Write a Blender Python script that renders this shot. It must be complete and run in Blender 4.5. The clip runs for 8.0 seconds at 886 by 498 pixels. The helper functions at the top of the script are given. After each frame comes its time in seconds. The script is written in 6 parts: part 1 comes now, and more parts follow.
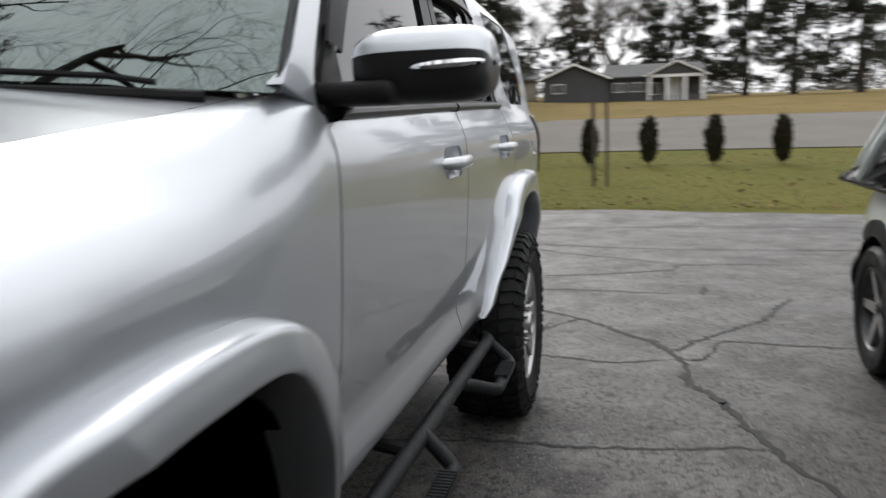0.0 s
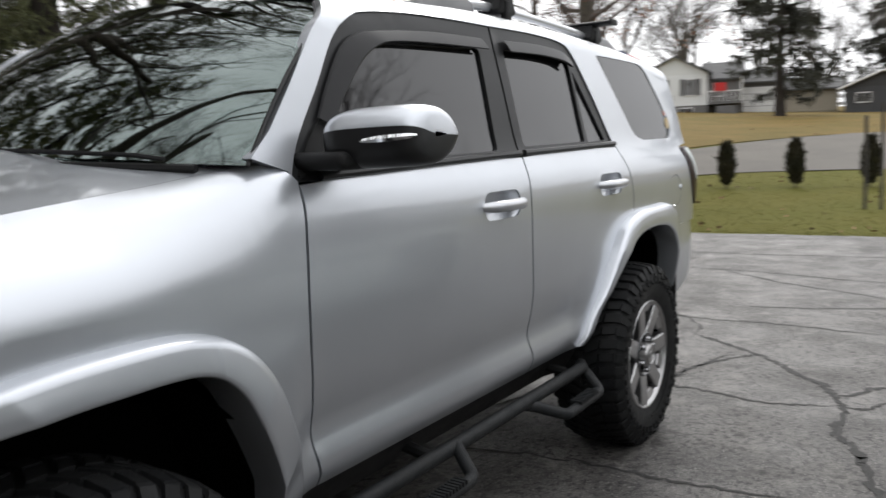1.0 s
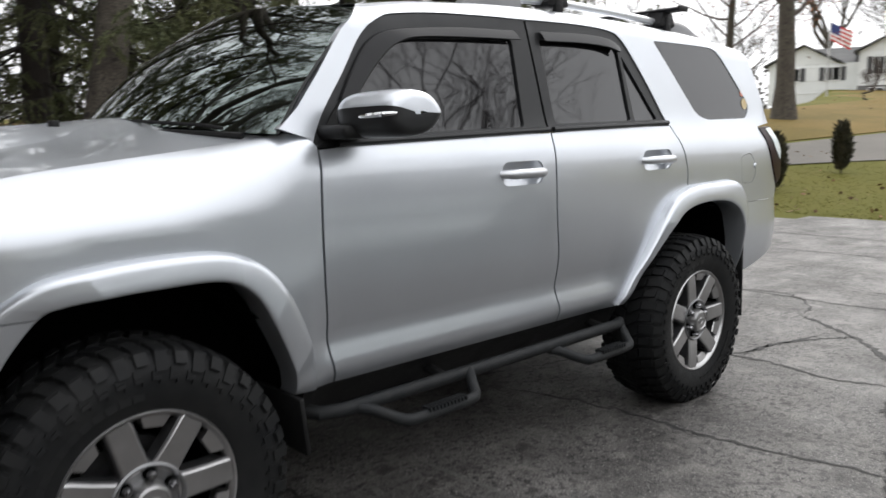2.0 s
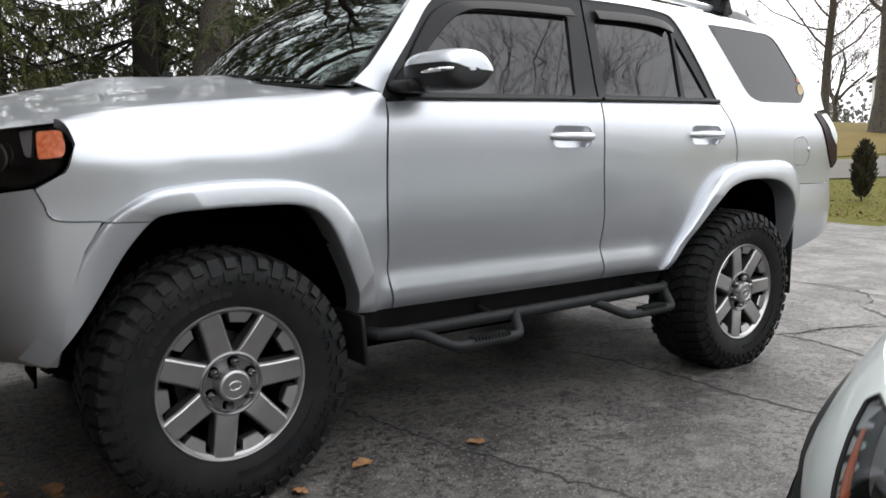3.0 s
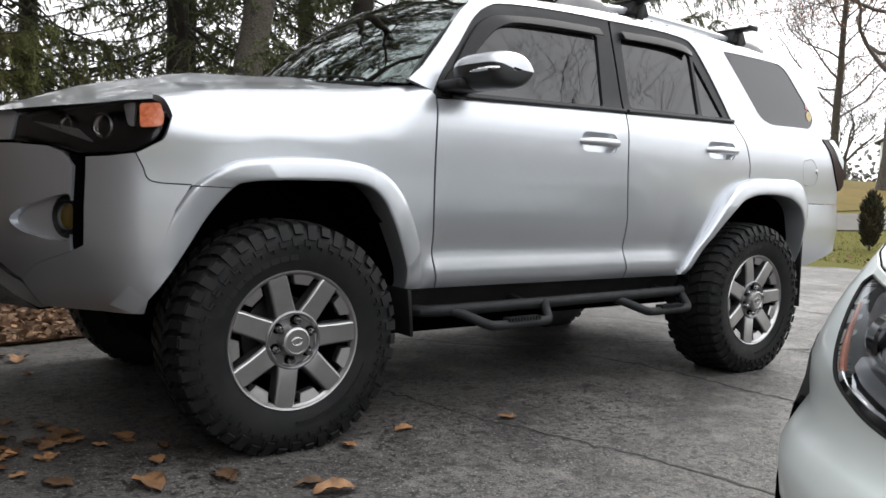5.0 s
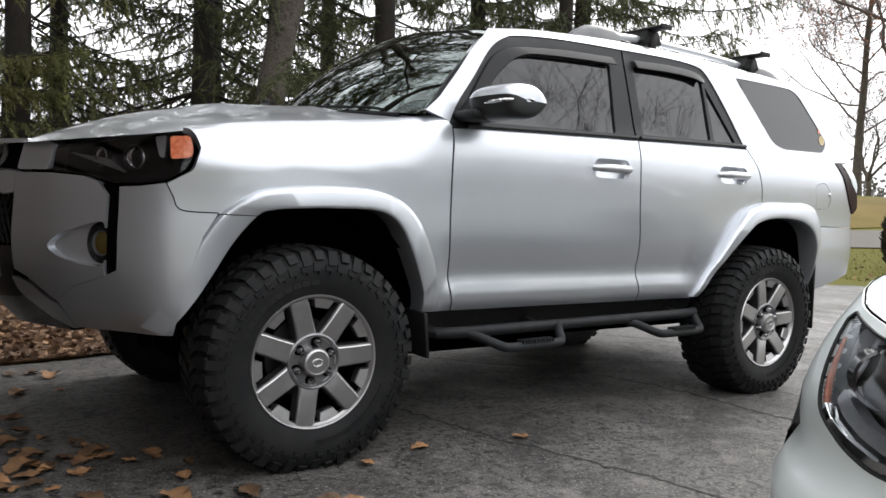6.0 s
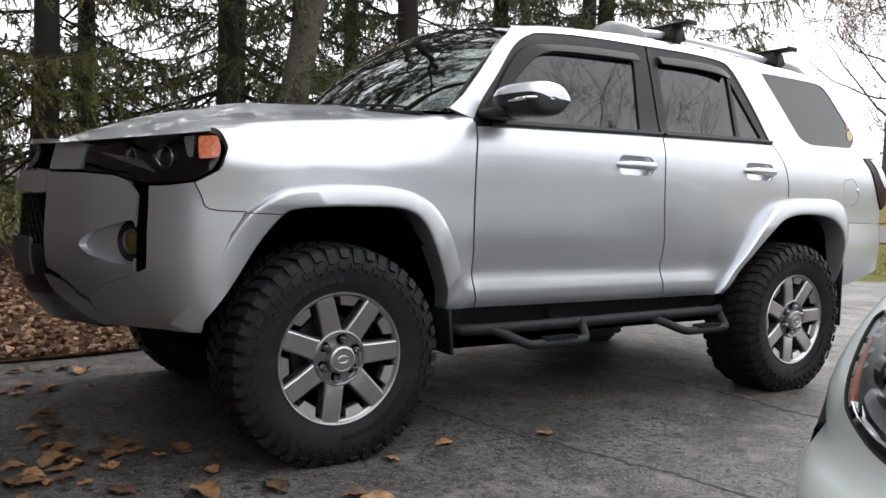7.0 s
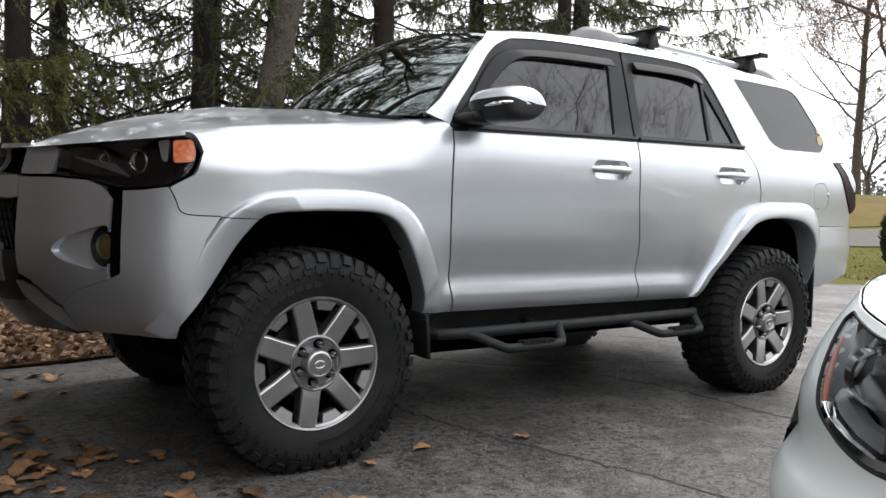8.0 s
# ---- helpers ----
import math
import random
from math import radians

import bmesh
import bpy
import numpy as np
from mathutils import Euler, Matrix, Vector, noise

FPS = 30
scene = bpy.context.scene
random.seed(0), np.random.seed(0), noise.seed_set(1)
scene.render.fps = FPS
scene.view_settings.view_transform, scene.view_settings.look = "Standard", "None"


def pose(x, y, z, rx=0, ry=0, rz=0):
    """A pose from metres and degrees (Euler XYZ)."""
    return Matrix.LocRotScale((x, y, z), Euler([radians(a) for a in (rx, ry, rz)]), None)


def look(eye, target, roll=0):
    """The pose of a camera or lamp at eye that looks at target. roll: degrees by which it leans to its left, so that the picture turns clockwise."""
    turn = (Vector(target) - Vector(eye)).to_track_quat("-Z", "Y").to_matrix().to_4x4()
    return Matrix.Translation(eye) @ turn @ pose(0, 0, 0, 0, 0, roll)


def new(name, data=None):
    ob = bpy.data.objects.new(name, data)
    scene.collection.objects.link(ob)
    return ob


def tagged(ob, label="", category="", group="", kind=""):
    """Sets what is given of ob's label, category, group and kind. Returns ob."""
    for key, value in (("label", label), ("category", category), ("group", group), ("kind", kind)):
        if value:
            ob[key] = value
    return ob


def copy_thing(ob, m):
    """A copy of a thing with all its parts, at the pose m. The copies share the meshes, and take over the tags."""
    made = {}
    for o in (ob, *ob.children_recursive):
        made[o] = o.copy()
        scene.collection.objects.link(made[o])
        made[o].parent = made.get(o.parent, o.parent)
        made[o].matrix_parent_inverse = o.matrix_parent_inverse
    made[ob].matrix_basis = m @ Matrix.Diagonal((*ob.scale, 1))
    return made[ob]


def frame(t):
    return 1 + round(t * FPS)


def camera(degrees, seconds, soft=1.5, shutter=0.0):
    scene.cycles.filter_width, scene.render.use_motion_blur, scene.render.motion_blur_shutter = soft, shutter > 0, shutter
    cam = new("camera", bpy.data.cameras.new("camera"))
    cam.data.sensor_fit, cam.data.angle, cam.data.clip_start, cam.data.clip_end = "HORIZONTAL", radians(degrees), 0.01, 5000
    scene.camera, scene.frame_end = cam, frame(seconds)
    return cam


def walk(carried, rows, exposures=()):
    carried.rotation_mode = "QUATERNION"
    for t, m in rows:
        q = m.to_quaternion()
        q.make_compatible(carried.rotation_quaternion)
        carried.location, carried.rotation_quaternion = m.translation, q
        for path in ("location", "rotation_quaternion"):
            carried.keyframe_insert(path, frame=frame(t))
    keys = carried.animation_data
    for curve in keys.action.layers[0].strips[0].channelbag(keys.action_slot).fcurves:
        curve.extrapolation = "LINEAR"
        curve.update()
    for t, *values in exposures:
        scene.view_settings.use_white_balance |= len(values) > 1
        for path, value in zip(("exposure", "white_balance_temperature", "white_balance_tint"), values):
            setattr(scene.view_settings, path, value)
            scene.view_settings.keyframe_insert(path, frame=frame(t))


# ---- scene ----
from mathutils.geometry import delaunay_2d_cdt

cam = camera(58.1, 8.0, shutter=0.6)
PATH = [
    (0, (-0.753, -0.486, 1.312), (1.165, -0.012, 1.002), -1.5),
    (0.5, (-0.633, -0.894, 1.358), (1.169, -0.076, 1.07), -1.1),
    (1, (-0.737, -1.248, 1.399), (0.907, -0.14, 1.142), -2.0),
    (1.5, (-0.728, -1.641, 1.402), (0.735, -0.304, 1.134), -2.3),
    (1.7, (-0.737, -1.803, 1.393), (0.673, -0.413, 1.11), -1.9),
    (2.8, (-0.892, -2.377, 1.264), (0.284, -0.787, 0.968), 0.5),
    (3, (-0.926, -2.39, 1.197), (0.247, -0.795, 0.917), 0.5),
    (3.5, (-0.973, -2.4, 1.071), (0.21, -0.806, 0.825), 0.5),
    (4, (-1.059, -2.454, 0.955), (0.142, -0.868, 0.749), 1.0),
    (4.5, (-1.156, -2.513, 0.943), (0.029, -0.912, 0.767), 1.6),
    (6, (-1.266, -2.675, 1.012), (-0.144, -1.024, 0.894), 2.2),
    (6.5, (-1.277, -2.689, 1.014), (-0.186, -1.017, 0.892), 1.9),
    (7, (-1.279, -2.686, 1.019), (-0.205, -1.004, 0.889), 2.0),
    (7.5, (-1.281, -2.688, 1.019), (-0.183, -1.021, 0.891), 2.0),
    (8, (-1.282, -2.689, 1.017), (-0.159, -1.038, 0.901), 1.9),
]
walk(cam, [(t, look(eye, target, roll)) for t, eye, target, roll in PATH], [(0.0, 0.58), (0.5, 0.50), (1.0, 0.72), (1.5, 0.85), (3.0, 1.24), (8.0, 1.31)])

# ---- light: a white overcast sky ----
world = bpy.data.worlds.new("overcast_sky")
scene.world = world
world.use_nodes = True
wn, wl = world.node_tree.nodes, world.node_tree.links
sky = wn.new("ShaderNodeTexSky")
sky.sky_type = 'NISHITA'
sky.sun_disc = False
sky.sun_elevation, sky.sun_rotation = radians(38), radians(71.6)
sky.air_density, sky.dust_density, sky.ozone_density = 1.0, 3.0, 1.0
grey = wn.new("ShaderNodeHueSaturation")
grey.inputs["Saturation"].default_value = 0.10
cloud = wn.new("ShaderNodeTexNoise")
cloud.inputs["Scale"].default_value, cloud.inputs["Detail"].default_value = 2.2, 4.0
ramp = wn.new("ShaderNodeMapRange")
ramp.inputs["To Min"].default_value, ramp.inputs["To Max"].default_value = 0.82, 1.18
both = wn.new("ShaderNodeMix")
both.data_type = 'RGBA'
both.inputs["Factor"].default_value = 0.8
both.inputs["B"].default_value = (9.6, 9.7, 10.0, 1)
scaled = wn.new("ShaderNodeVectorMath")
scaled.operation = 'SCALE'
back = wn["Background"]
back.inputs["Strength"].default_value = 0.117
wl.new(sky.outputs[0], grey.inputs["Color"])
wl.new(grey.outputs[0], both.inputs["A"])
wl.new(both.outputs["Result"], scaled.inputs[0])
wl.new(cloud.outputs["Fac"], ramp.inputs["Value"])
dome = wn.new("ShaderNodeTexCoord")
split = wn.new("ShaderNodeSeparateXYZ")
rise = wn.new("ShaderNodeMapRange")   # an overcast dome is about twice as bright overhead as at the horizon
rise.inputs["To Min"].default_value, rise.inputs["To Max"].default_value = 0.70, 1.22
times = wn.new("ShaderNodeMath")
times.operation = 'MULTIPLY'
wl.new(dome.outputs["Generated"], split.inputs[0])
wl.new(split.outputs["Z"], rise.inputs["Value"])
wl.new(ramp.outputs[0], times.inputs[0])
wl.new(rise.outputs[0], times.inputs[1])
wl.new(times.outputs[0], scaled.inputs["Scale"])
wl.new(scaled.outputs[0], back.inputs["Color"])
sun = new("sun", bpy.data.lights.new("sun", 'SUN'))
sun.data.energy, sun.data.angle, sun.data.color = 0.85, radians(25), (1.0, 0.97, 0.93)
sun.matrix_basis = look((12, 4, 10), (0, 0, 0))

# ---- materials ----


def material(name, colour, rough=0.5, metal=0.0, spots=None, scale=8.0, amount=0.0, bump=0.0, bump_scale=60.0, relief=0.004,
             coat=0.0, spec=0.5, fine=0.0, rough_var=0.0, random_value=0.0, island=0.0, coords="Object", specks=None):
    """A procedural surface: a base colour, a second colour in blotches, fine grain, relief and uneven gloss."""
    m = bpy.data.materials.new(name)
    m.use_nodes = True
    n, l = m.node_tree.nodes, m.node_tree.links
    b = n["Principled BSDF"]
    b.inputs["Roughness"].default_value, b.inputs["Metallic"].default_value = rough, metal
    b.inputs["Coat Weight"].default_value, b.inputs["Coat Roughness"].default_value = coat, 0.04
    b.inputs["Specular IOR Level"].default_value = spec
    where = n.new("ShaderNodeTexCoord").outputs[coords]
    col = n.new("ShaderNodeRGB")
    col.outputs[0].default_value = (*colour, 1)
    out = col.outputs[0]

    def grain(s, detail=5.0, rough_n=0.6):
        t = n.new("ShaderNodeTexNoise")
        t.inputs["Scale"].default_value, t.inputs["Detail"].default_value, t.inputs["Roughness"].default_value = s, detail, rough_n
        l.new(where, t.inputs["Vector"])
        return t.outputs["Fac"]

    def mapped(value, a, z, low=0.35, high=0.65):
        r = n.new("ShaderNodeMapRange")
        r.inputs["From Min"].default_value, r.inputs["From Max"].default_value = low, high
        r.inputs["To Min"].default_value, r.inputs["To Max"].default_value = a, z
        l.new(value, r.inputs["Value"])
        return r.outputs[0]

    if spots:
        mix = n.new("ShaderNodeMix")
        mix.data_type = 'RGBA'
        l.new(mapped(grain(scale), 0, amount), mix.inputs["Factor"])
        l.new(out, mix.inputs["A"])
        mix.inputs["B"].default_value = (*spots, 1)
        out = mix.outputs["Result"]
    for c, s, lo, hi in specks or ():
        mix = n.new("ShaderNodeMix")
        mix.data_type = 'RGBA'
        l.new(mapped(grain(s, 3.0), 0, 1, lo, hi), mix.inputs["Factor"])
        l.new(out, mix.inputs["A"])
        mix.inputs["B"].default_value = (*c, 1)
        out = mix.outputs["Result"]
    value = None
    if fine:
        value = mapped(grain(bump_scale * 1.7, 3.0), 1 - fine, 1 + fine)
    if random_value or island:
        src = n.new("ShaderNodeObjectInfo").outputs["Random"] if random_value else n.new("ShaderNodeNewGeometry").outputs["Random Per Island"]
        k = random_value or island
        rv = mapped(src, 1 - k, 1 + k, 0, 1)
        if value is None:
            value = rv
        else:
            mul = n.new("ShaderNodeMath")
            mul.operation = 'MULTIPLY'
            l.new(value, mul.inputs[0])
            l.new(rv, mul.inputs[1])
            value = mul.outputs[0]
    if value is not None:
        hsv = n.new("ShaderNodeHueSaturation")
        l.new(value, hsv.inputs["Value"])
        l.new(out, hsv.inputs["Color"])
        out = hsv.outputs[0]
    l.new(out, b.inputs["Base Color"])
    if rough_var:
        l.new(mapped(grain(scale * 1.3), rough - rough_var, rough + rough_var), b.inputs["Roughness"])
    if bump:
        bp = n.new("ShaderNodeBump")
        bp.inputs["Strength"].default_value, bp.inputs["Distance"].default_value = bump, relief
        l.new(grain(bump_scale), bp.inputs["Height"])
        l.new(bp.outputs[0], b.inputs["Normal"])
    return m


def glass(name, tint, rough=0.0, ior=1.5):
    m = bpy.data.materials.new(name)
    m.use_nodes = True
    b = m.node_tree.nodes["Principled BSDF"]
    b.inputs["Base Color"].default_value = (*tint, 1)
    b.inputs["Roughness"].default_value, b.inputs["Transmission Weight"].default_value, b.inputs["IOR"].default_value = rough, 1.0, ior
    return m


SILVER = material("silver_paint", (0.575, 0.600, 0.635), 0.35, 0.78, (0.525, 0.545, 0.575), 1.7, 0.5, coat=0.9, rough_var=0.03)
SILVER_TRIM = material("satin_silver_trim", (0.52, 0.53, 0.55), 0.34, 0.8, fine=0.03, coat=0.6)
CHROME = material("chrome", (0.8, 0.81, 0.82), 0.08, 1.0)
BLACK_GLOSS = material("black_gloss", (0.012, 0.012, 0.013), 0.12, 0.0, coat=0.5)
BLACK_TRIM = material("black_satin_trim", (0.016, 0.0165, 0.0175), 0.36, 0.0, (0.022, 0.022, 0.022), 6, 0.6, 0.1, 500, spec=0.3)
BLACK_PLASTIC = material("black_textured_plastic", (0.008, 0.008, 0.0085), 0.5, 0.0, (0.014, 0.014, 0.0135), 5, 0.7, 0.35, 700, rough_var=0.08, spec=0.2)
BAR_COAT = material("black_powder_coat", (0.013, 0.0145, 0.016), 0.46, 0.0, (0.03, 0.03, 0.029), 14, 0.5, 0.5, 420, rough_var=0.06, spec=0.2)
# near-zero black for recesses and gaps: their deep shade is put into the colour
VOID = material("shade_black", (0.0012, 0.0012, 0.0012), 0.95, 0.0, (0.002, 0.002, 0.002), 8, 0.6, spec=0.03)
RUBBER = material("tyre_rubber", (0.0095, 0.010, 0.0107), 0.55, 0.0, (0.019, 0.019, 0.0185), 9, 0.7, 0.25, 320, fine=0.1, rough_var=0.08, spec=0.17)
RIM_FACE = material("machined_alloy", (0.50, 0.495, 0.495), 0.33, 0.95, (0.39, 0.385, 0.38), 12, 0.6, 0.05, 160)
RIM_HUB = material("painted_alloy", (0.24, 0.24, 0.245), 0.38, 0.8, (0.19, 0.19, 0.19), 20, 0.6)
NUT = material("dark_chrome", (0.32, 0.32, 0.33), 0.2, 1.0)
GREY_PLASTIC = material("grey_plastic", (0.085, 0.088, 0.09), 0.45, 0.0, (0.13, 0.13, 0.135), 9, 0.6)
RIM_DARK = material("dark_alloy", (0.10, 0.10, 0.105), 0.4, 0.7, (0.06, 0.058, 0.055), 20, 0.6)
PRIVACY = material("privacy_glass", (0.010, 0.010, 0.011), 0.02, 0.0, spec=0.75)
WINDSHIELD = glass("windshield_glass", (0.015, 0.024, 0.021), ior=2.3)
WINDSHIELD.node_tree.nodes["Principled BSDF"].inputs["Specular Tint"].default_value = (0.84, 1.0, 0.955, 1)
CLEAR = glass("clear_lens", (0.9, 0.91, 0.92), ior=1.3)
SMOKE = glass("smoked_visor", (0.10, 0.10, 0.105), 0.05)
AMBER = material("amber_reflector", (0.55, 0.11, 0.035), 0.25, 0.0, (0.85, 0.3, 0.15), 60, 0.6, 0.3, 300, coat=0.6)
YELLOW = material("yellow_fog_lens", (0.14, 0.095, 0.018), 0.15, 0.0, coat=0.8)
RED_LENS = material("dark_red_lens", (0.020, 0.004, 0.005), 0.3, 0.0, (0.010, 0.004, 0.004), 20, 0.7, spec=0.15)
STICKER = material("cream_sticker", (0.55, 0.50, 0.34), 0.5, 0.0, (0.50, 0.30, 0.08), 34, 0.9)
VISOR = material("smoked_acrylic", (0.010, 0.010, 0.011), 0.38, 0.0, (0.014, 0.014, 0.015), 9, 0.6, spec=0.25)
LAMP_BLACK = material("lamp_housing_black", (0.003, 0.003, 0.0033), 0.4, 0.0, (0.005, 0.005, 0.005), 20, 0.5, spec=0.08)
DASH = material("dark_dashboard", (0.02, 0.02, 0.021), 0.7, bump=0.2, bump_scale=500)
PEARL = material("pale_pearl_paint", (0.78, 0.845, 0.825), 0.38, 0.0, (0.74, 0.79, 0.775), 2.0, 0.5, coat=0.8)

# ---- mesh tools ----
CY = 0.93  # centre line of the parked off-roader


def world_of(ob):
    m = ob.matrix_parent_inverse @ ob.matrix_basis
    return world_of(ob.parent) @ m if ob.parent else ob.matrix_basis.copy()


def part(name, bm, mat, parent=None, label="", smooth=True, angle=38):
    """Links a bmesh as one mesh object, under a thing or a part if one is given."""
    me = bpy.data.meshes.new(name)
    bm.to_mesh(me)
    bm.free()
    me.materials.append(mat)
    if smooth:
        me.polygons.foreach_set("use_smooth", [True] * len(me.polygons))
        me.set_sharp_from_angle(angle=radians(angle))
    ob = new(name, me)
    if parent:
        ob.parent = parent
        ob.matrix_parent_inverse = world_of(parent).inverted()
    if label:
        ob["label"] = label
    return ob


def thing(name, at, label, category, group="", kind=""):
    ob = new(name)
    ob.matrix_basis = Matrix.Translation(at)
    ob.empty_display_size = 0.2
    return tagged(ob, label, category, group, kind)


def from_arrays(verts, faces):
    bm = bmesh.new()
    vs = [bm.verts.new(tuple(map(float, v))) for v in verts]
    for f in faces:
        if len(set(f)) > 2:
            try:
                bm.faces.new([vs[i] for i in f])
            except ValueError:
                pass
    return bm


def curve(points, n=8, closed=False):
    """A Catmull-Rom curve through points of any dimension."""
    k = np.array(points, float)
    p = np.vstack([k[-1], k, k[0], k[1]]) if closed else np.vstack([2 * k[0] - k[1], k, 2 * k[-1] - k[-2]])
    out = []
    for i in range(1, len(p) - 2):
        a, b, c, d = p[i - 1:i + 3]
        for t in np.arange(n) / n:
            out.append(.5 * (2 * b + (c - a) * t + (2 * a - 5 * b + 4 * c - d) * t * t + (3 * b - a - 3 * c + d) * t ** 3))
    if not closed:
        out.append(k[-1])
    return np.array(out)


def rounded(points, radius, n=5):
    """A closed outline with its corners rounded; a point may carry a radius of its own."""
    out = []
    pts = [np.array(p[:2], float) for p in points]
    for i, p in enumerate(pts):
        r = points[i][2] if len(points[i]) > 2 else radius
        a, b = pts[i - 1] - p, pts[(i + 1) % len(pts)] - p
        la, lb = np.linalg.norm(a), np.linalg.norm(b)
        r = min(r, la * .48, lb * .48)
        if r < 1e-4:
            out.append(p)
            continue
        s, e = p + a / la * r, p + b / lb * r
        for t in np.linspace(0, 1, n):
            out.append((1 - t) ** 2 * s + 2 * t * (1 - t) * p + t * t * e)
    return np.array(out)


def resampled(loop, step):
    out = []
    for i, p in enumerate(loop):
        q = loop[(i + 1) % len(loop)]
        n = max(1, int(np.ceil(np.linalg.norm(q - p) / step)))
        for t in np.arange(n) / n:
            out.append(p + t * (q - p))
    return np.array(out)


def inside(loop, pts):
    """Which of pts lie in the closed loop."""
    x, y = pts[:, 0], pts[:, 1]
    hit = np.zeros(len(pts), bool)
    for (ax, ay), (bx, by) in zip(loop, np.roll(loop, -1, 0)):
        cross = (ay > y) != (by > y)
        with np.errstate(divide="ignore", invalid="ignore"):
            hit ^= cross & (x < (bx - ax) * (y - ay) / (by - ay) + ax)
    return hit


def sheet(outline, surface, step=0.04, depth=0.02, holes=(), flip=False):
    """A curved panel: the region of an outline, less its holes, laid on surface(u, v, d), with its rim turned in by depth."""
    loops = [resampled(np.array(o, float), step) for o in (outline, *holes)]
    flat = np.vstack(loops)
    lo, hi = flat.min(0), flat.max(0)
    gu, gv = np.meshgrid(np.arange(lo[0] + step * .5, hi[0], step), np.arange(lo[1] + step * .5, hi[1], step))
    gu = gu + (np.arange(gu.shape[0]) % 2)[:, None] * step * .5
    g = np.stack([gu.ravel(), gv.ravel()], 1)
    keep = inside(loops[0], g)
    for h in loops[1:]:
        keep &= ~inside(h, g)
    g = g[keep]
    if len(g):
        near = np.min(np.hypot(*(g[:, None] - flat[None]).transpose(2, 0, 1)), 1)
        g = g[near > step * .45]
    pts = np.vstack([flat, g])
    edges, at = [], 0
    for lp in loops:
        edges += [(at + i, at + (i + 1) % len(lp)) for i in range(len(lp))]
        at += len(lp)
    v2, _, tris, _, _, _ = delaunay_2d_cdt([Vector(p) for p in pts], edges, [], 0, 1e-6)
    v2 = np.array([tuple(v) for v in v2])
    tris = np.array([t for t in tris if len(t) == 3])
    mid = v2[tris].mean(1)
    ok = inside(loops[0], mid)
    for h in loops[1:]:
        ok &= ~inside(h, mid)
    tris = tris[ok]
    top = np.stack(surface(v2[:, 0], v2[:, 1], 0.0), 1)
    low = np.stack(surface(v2[:, 0], v2[:, 1], depth), 1)
    count = {}
    for a, b, c in tris:
        for e in ((a, b), (b, c), (c, a)):
            count[e] = count.get(e, 0) + 1
    rim = [e for e in count if (e[1], e[0]) not in count]
    n = len(top)
    faces = [tuple(int(i) for i in t) for t in tris] + [(int(b), int(a), int(a) + n, int(b) + n) for a, b in rim]
    if flip:
        faces = [f[::-1] for f in faces]
    used = sorted({i for f in faces for i in f})
    new_at = {i: k for k, i in enumerate(used)}
    every = np.vstack([top, low])
    return from_arrays(every[used], [tuple(new_at[i] for i in f) for f in faces])


def slab(outline, surface, step, thick, flip=False):
    """A closed curved pane of some thickness."""
    return joined(sheet(outline, surface, step, thick, flip=flip), sheet(outline, lambda u, v, d: surface(u, v, thick + d), step, 0.0, flip=not flip))


def grid(us, vs, f, close_u=False):
    """A lofted sheet of f(u, v) over rows and columns."""
    verts = [f(u, v) for u in us for v in vs]
    m, faces = len(vs), []
    for i in range(len(us) - (0 if close_u else 1)):
        j = (i + 1) % len(us)
        faces += [(i * m + k, j * m + k, j * m + k + 1, i * m + k + 1) for k in range(m - 1)]
    return from_arrays(verts, faces)


def tube(path, radius, sides=10, caps=True, squash=None):
    """A pipe along a path; radius a number or one for each point."""
    p = np.array(path, float)
    r = np.broadcast_to(np.asarray(radius, float), (len(p),))
    tang = np.gradient(p, axis=0)
    tang /= np.linalg.norm(tang, axis=1)[:, None] + 1e-12
    ref = np.array([0, 0, 1.0]) if abs(tang[0][2]) < .9 else np.array([1.0, 0, 0])
    verts, faces = [], []
    side = np.cross(tang[0], ref)
    for i in range(len(p)):
        side = side - tang[i] * (side @ tang[i])
        side /= np.linalg.norm(side) + 1e-12
        up = np.cross(side, tang[i])
        for k in range(sides):
            a = 2 * math.pi * k / sides
            verts.append(p[i] + r[i] * (math.cos(a) * side + math.sin(a) * up * (squash or 1)))
    for i in range(len(p) - 1):
        for k in range(sides):
            j = (k + 1) % sides
            faces.append((i * sides + k, i * sides + j, (i + 1) * sides + j, (i + 1) * sides + k))
    if caps:
        faces += [tuple(range(sides))[::-1], tuple((len(p) - 1) * sides + k for k in range(sides))]
    return from_arrays(verts, faces)


def box(lo, hi, bevel=0.0, segments=2):
    bm = bmesh.new()
    bmesh.ops.create_cube(bm, size=1)
    for v in bm.verts:
        v.co = [(lo[i] + hi[i]) / 2 + v.co[i] * (hi[i] - lo[i]) for i in range(3)]
    if bevel:
        bmesh.ops.bevel(bm, geom=bm.edges[:], offset=bevel, segments=segments, affect='EDGES', profile=0.5)
    return bm


def joined(*meshes):
    out = bmesh.new()
    for bm in meshes:
        me = bpy.data.meshes.new("tmp")
        bm.to_mesh(me)
        bm.free()
        out.from_mesh(me)
        bpy.data.meshes.remove(me)
    return out


def moved(bm, m):
    bmesh.ops.transform(bm, matrix=m, verts=bm.verts[:])
    return bm


